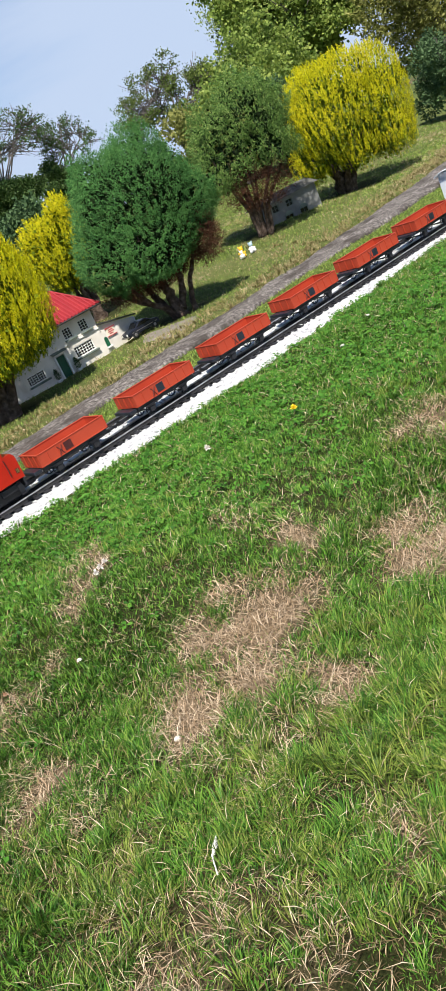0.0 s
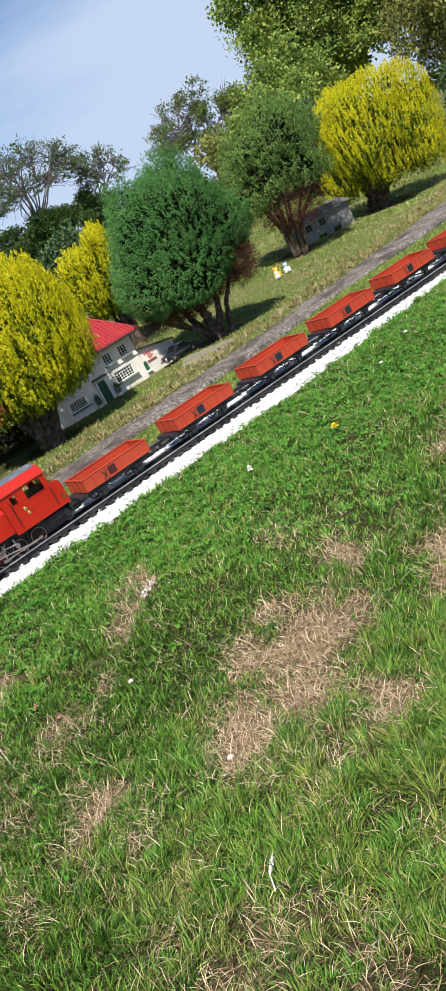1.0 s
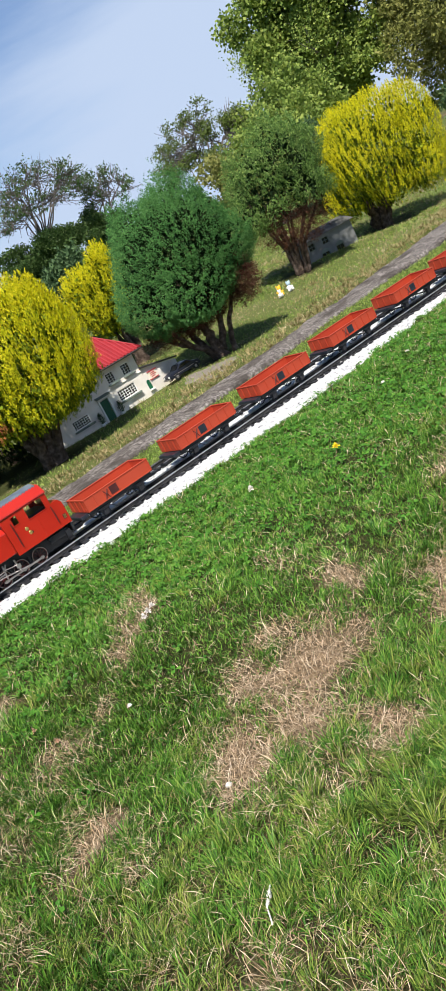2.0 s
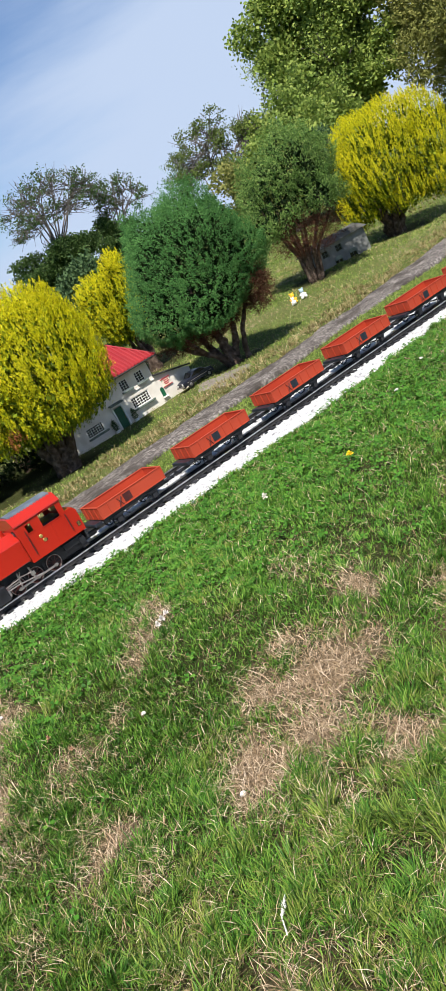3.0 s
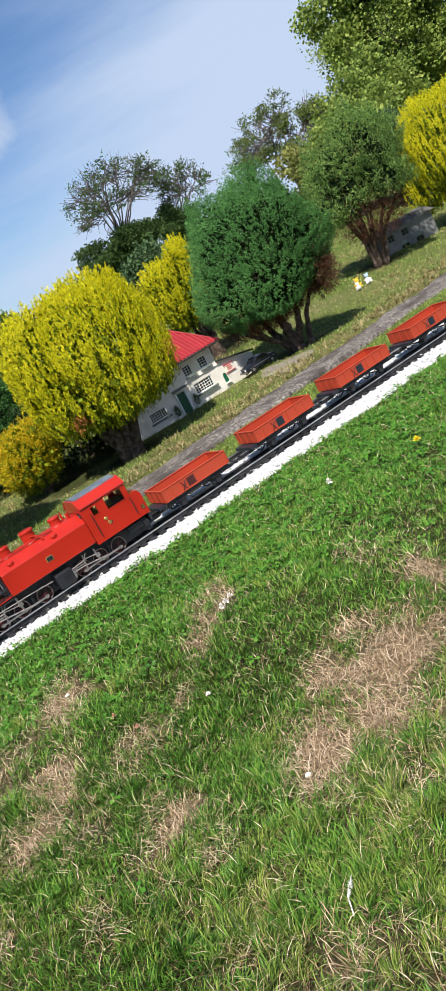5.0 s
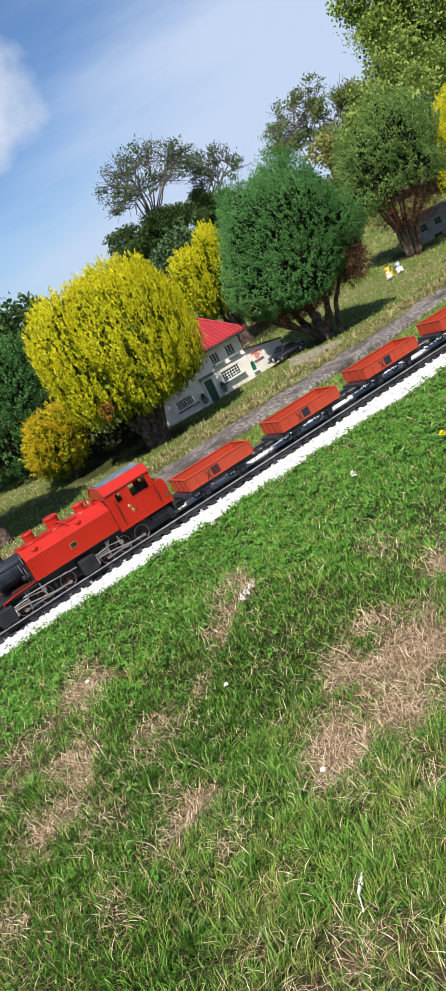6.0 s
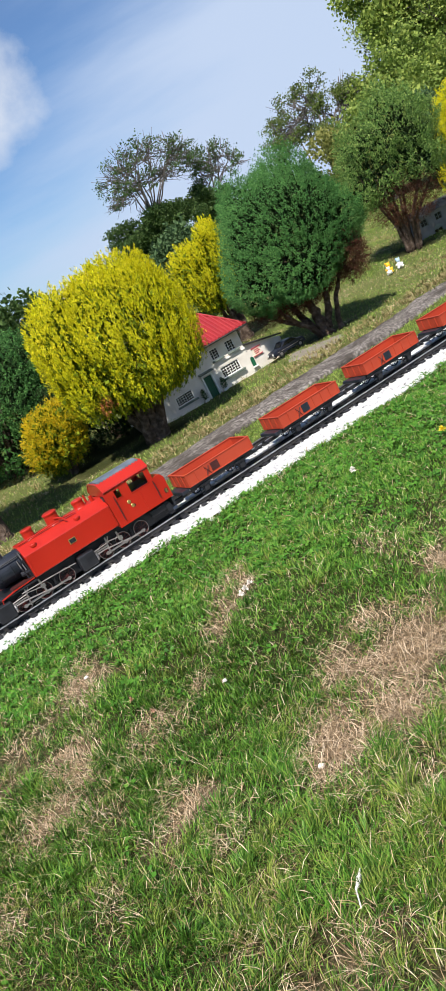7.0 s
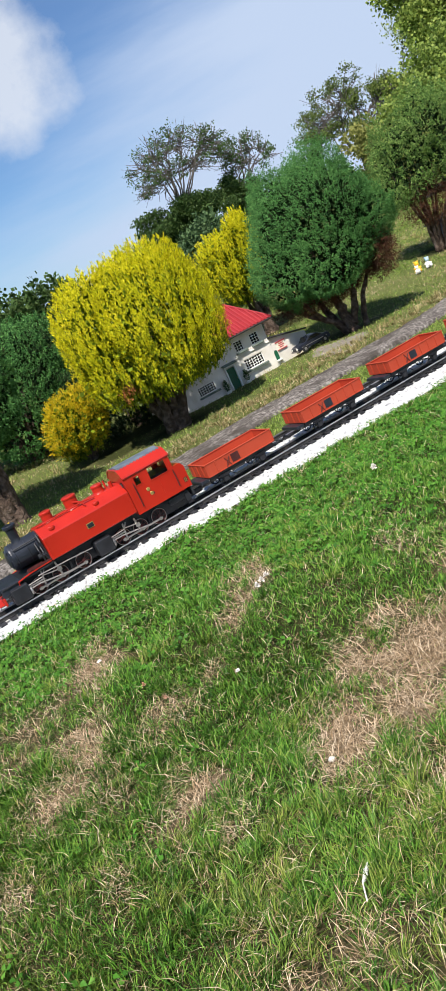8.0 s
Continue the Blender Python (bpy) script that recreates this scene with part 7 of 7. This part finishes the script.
M_TOYWHITE = material("white_toy", [(0.3, (0.68, 0.66, 0.64)), (0.7, (0.82, 0.80, 0.78))], 60, 0.4)
M_TOYBLUE = material("pale_blue_toy", [(0.3, (0.32, 0.46, 0.58)), (0.7, (0.45, 0.58, 0.68))], 60, 0.4)


def ornament(x, y, mats, size, label, seed):
    """A small seated garden ornament: one plain moulded lump of rounded masses."""
    r = random.Random(seed)
    bm = bmesh.new()
    for i, (dx, dz, rad) in enumerate(((0, 0.30, 0.30), (0.02, 0.78, 0.22), (-0.24, 0.12, 0.14), (0.22, 0.14, 0.14), (-0.16, 0.98, 0.08), (0.18, 0.98, 0.08), (-0.28, 0.42, 0.10), (0.28, 0.40, 0.10))):
        before = set(bm.faces)
        bmesh.ops.create_icosphere(bm, subdivisions=2, radius=rad * size, matrix=Matrix.Translation((dx * size, r.uniform(-0.1, 0.1) * size, dz * size)) @ Matrix.Diagonal((1, 0.9, 1.1, 1)))
        for f in set(bm.faces) - before:
            f.material_index = 1 if i in (1, 4, 5) else 0
            f.smooth = True
    me = bpy.data.meshes.new("garden_ornament")
    bm.to_mesh(me)
    bm.free()
    for m in mats:
        me.materials.append(m)
    ob = new("garden_ornament", me)
    ob.matrix_world = pose(x, y, gz(x, y) + 0.004, 0, 0, r.uniform(-30, 30))
    tagged(ob, label, "ornament", "ornaments on the bank")


ornament(1.165, 4.03, (M_TOYYELLOW, M_TOYYELLOW), 0.050, "small yellow seated garden ornament on the grass", 1)
ornament(1.225, 4.05, (M_TOYWHITE, M_TOYBLUE), 0.048, "small white garden ornament with a pale blue head", 2)
ornament(1.150, 3.99, (M_TOYWHITE, M_TOYWHITE), 0.036, "low white garden ornament in front of the yellow one", 3)


# ---------------------------------------------------------------- small things in the lawn
def clover():
    """Three rounded leaflets on a short stalk, many times."""
    x, y = scatter(52000, -0.9, 1.6, 0.30, 2.5, in_lawn)
    patchy = 0.30 + 0.55 * fbm(x, y, 8, 61) + 0.62 * np.clip((y - 1.15) / 0.45, -1, 1) - 1.0 * dry(x, y)
    ok = rng.uniform(0, 1, len(x)) < patchy
    x, y = x[ok], y[ok]
    k = len(x)
    tri, V = [], []
    for i in range(3):
        a = 2 * np.pi * i / 3
        c, s = np.cos(a), np.sin(a)
        o = len(V)
        for px, py, pz in ((0, 0, 0), (0.70, 0.38, 0.10), (1.0, 0.0, 0.02), (0.70, -0.38, 0.10)):
            V.append((c * px - s * py, s * px + c * py, pz))
        tri += [(o, o + 1, o + 2), (o, o + 2, o + 3)]
    V, tri = np.array(V), np.array(tri)
    D = np.stack([rng.normal(0, 0.38, k), rng.normal(-0.15, 0.38, k), np.ones(k)], 1)
    R = frames_along(D, k)
    size = rng.uniform(0.0040, 0.0092, k)
    P = np.stack([x, y, land(x, y) + rng.uniform(0.004, 0.015, k)], 1)
    out = np.einsum("kij,nj->kni", R, V) * size[:, None, None] + P[:, None]
    F = (tri[None] + (np.arange(k) * len(V))[:, None, None]).reshape(-1, 3)
    tagged(part("clover", big_mesh("clover", out.reshape(-1, 3), F), M_CLOVER), "bright green clover leaves among the grass", "clover", kind="stuff")


clover()

M_PETALYELLOW = material("yellow_petal", [(0.3, (0.75, 0.55, 0.01)), (0.7, (0.85, 0.68, 0.02))], 200, 0.6)
M_PETALWHITE = material("white_petal", [(0.3, (0.62, 0.56, 0.50)), (0.7, (0.80, 0.76, 0.70))], 200, 0.6)
M_PETALPINK = material("fading_petal", [(0.3, (0.42, 0.22, 0.12)), (0.7, (0.60, 0.36, 0.24))], 200, 0.7)
M_STALK = material("green_stalk", [(0.3, (0.05, 0.13, 0.02)), (0.7, (0.09, 0.2, 0.03))], 100, 0.6)
M_PEBBLE = material("pale_pebble", [(0.3, (0.62, 0.58, 0.52)), (0.7, (0.80, 0.77, 0.72))], 150, 0.6, bump=0.0004, bump_scale=500)


def flower(name, x, y, height, radius, petals, mat, label, layers=2, droop=0.3):
    f = thing(name, pose(x, y, gz(x, y)), label, "flower", "flowers in the lawn")
    part("stalk", bm_tube(bmesh.new(), [(0, 0, -0.004), (0.001, 0, height * 0.6), (0, 0, height)], [0.0007, 0.0006, 0.0006], 5), M_STALK, f)
    bm = bmesh.new()
    for layer in range(layers):
        for i in range(petals):
            a = 2 * math.pi * (i + 0.5 * layer) / petals + random.uniform(-0.1, 0.1)
            rad = radius * (1 - 0.3 * layer) * random.uniform(0.85, 1.1)
            up = 0.25 * radius * (layer + 0.4) + droop * radius * random.uniform(-0.5, 0.5)
            w = 2.2 * radius / petals
            d, s = Vector((math.cos(a), math.sin(a), 0)), Vector((-math.sin(a), math.cos(a), 0))
            c0 = Vector((0, 0, height + layer * 0.0008))
            vs = [bm.verts.new(v) for v in (c0 + s * w * 0.3, c0 - s * w * 0.3, c0 + d * rad * 0.7 - s * w + Vector((0, 0, up * 0.8)), c0 + d * rad + Vector((0, 0, up)), c0 + d * rad * 0.7 + s * w + Vector((0, 0, up * 0.8)))]
            bm.faces.new(vs)
    part("petals", bm, mat, f)
    return f


flower("dandelion", 0.397, 1.461, 0.024, 0.0085, 16, M_PETALYELLOW, "small yellow dandelion flower in the lawn", 3)
flower("dandelion", -0.66, 2.44, 0.03, 0.009, 14, M_PETALYELLOW, "yellow dandelion on the bank by the trunk", 3)
for x, y, r in ((-0.037, 1.222, 0.0065), (-0.028, 1.232, 0.006), (-0.046, 1.212, 0.0055), (0.231, 1.520, 0.0075)):
    flower("clover_flower", x, y, 0.018, r, 11, M_PETALWHITE, "faded white clover flower head", 3, 0.9)
for x, y, r in ((-0.105, 0.975, 0.004), (-0.31, 1.21, 0.0045), (0.62, 1.72, 0.006), (0.75, 1.85, 0.006)):
    flower("daisy", x, y, 0.016, r, 10, M_PETALWHITE, "small white daisy in the short grass", 2, 0.2)
for x, y, r in ((-0.235, 1.06, 0.0045), (-0.205, 1.00, 0.004)):
    flower("clover_flower", x, y, 0.012, r, 10, M_PETALPINK, "withered brownish clover flower head", 3, 0.9)

bm = bmesh.new()
bmesh.ops.create_icosphere(bm, subdivisions=3, radius=0.0036, matrix=Matrix.Diagonal((1.0, 0.8, 0.75, 1)))
for v in bm.verts:
    v.co += v.co.normalized() * 0.0004 * noise.noise(v.co * 400)
pebble = part("pebble", bm, M_PEBBLE)
pebble.matrix_world = pose(-0.037, 0.733, gz(-0.037, 0.733) + 0.0055, 0, 0, 20)
tagged(pebble, "small white pebble lying on the bare patch", "pebble")

M_FEATHER = material("white_quill", [(0.3, (0.48, 0.45, 0.41)), (0.7, (0.70, 0.67, 0.63))], 200, 0.7)
quill = thing("feather", pose(-0.048, 0.556, gz(-0.048, 0.556) + 0.011, 0, 0, 62), "small whitish feather lying in the grass", "feather")
part("shaft", bm_tube(bmesh.new(), [(-0.014, -0.004, -0.004), (0.0, 0.001, 0.002), (0.017, 0.0, 0.004)], [0.0007, 0.0006, 0.0003], 5), M_FEATHER, quill)
bm = bmesh.new()
for i in range(26):
    x = -0.004 + 0.020 * i / 25
    for s in (-1, 1):
        w = 0.0026 * math.sin(math.pi * min(1, (i + 4) / 29)) * random.uniform(0.7, 1.1)
        z = 0.002 + 0.002 * x / 0.02
        vs = [bm.verts.new(v) for v in ((x, 0, z), (x + 0.0011, 0, z), (x + 0.004, s * w, z + random.uniform(-0.001, 0.001)))]
        bm.faces.new(vs)
part("vane", bm, M_FEATHER, quill)

M_BLUEBIT = material("pale_blue_plastic", [(0.3, (0.10, 0.36, 0.50)), (0.7, (0.16, 0.45, 0.60))], 80, 0.4)
bit = part("plastic_strip", bm_box(bmesh.new(), (0.032, 0.006, 0.005), (0, 0, 0.0025), 0.001), M_BLUEBIT)
bit.matrix_world = pose(-0.222, float(far_track(np.float64(-0.222))) + 0.052, 0.008, 0, 0, 25)
tagged(bit, "pale blue plastic strip lying beside the far rail", "litter")
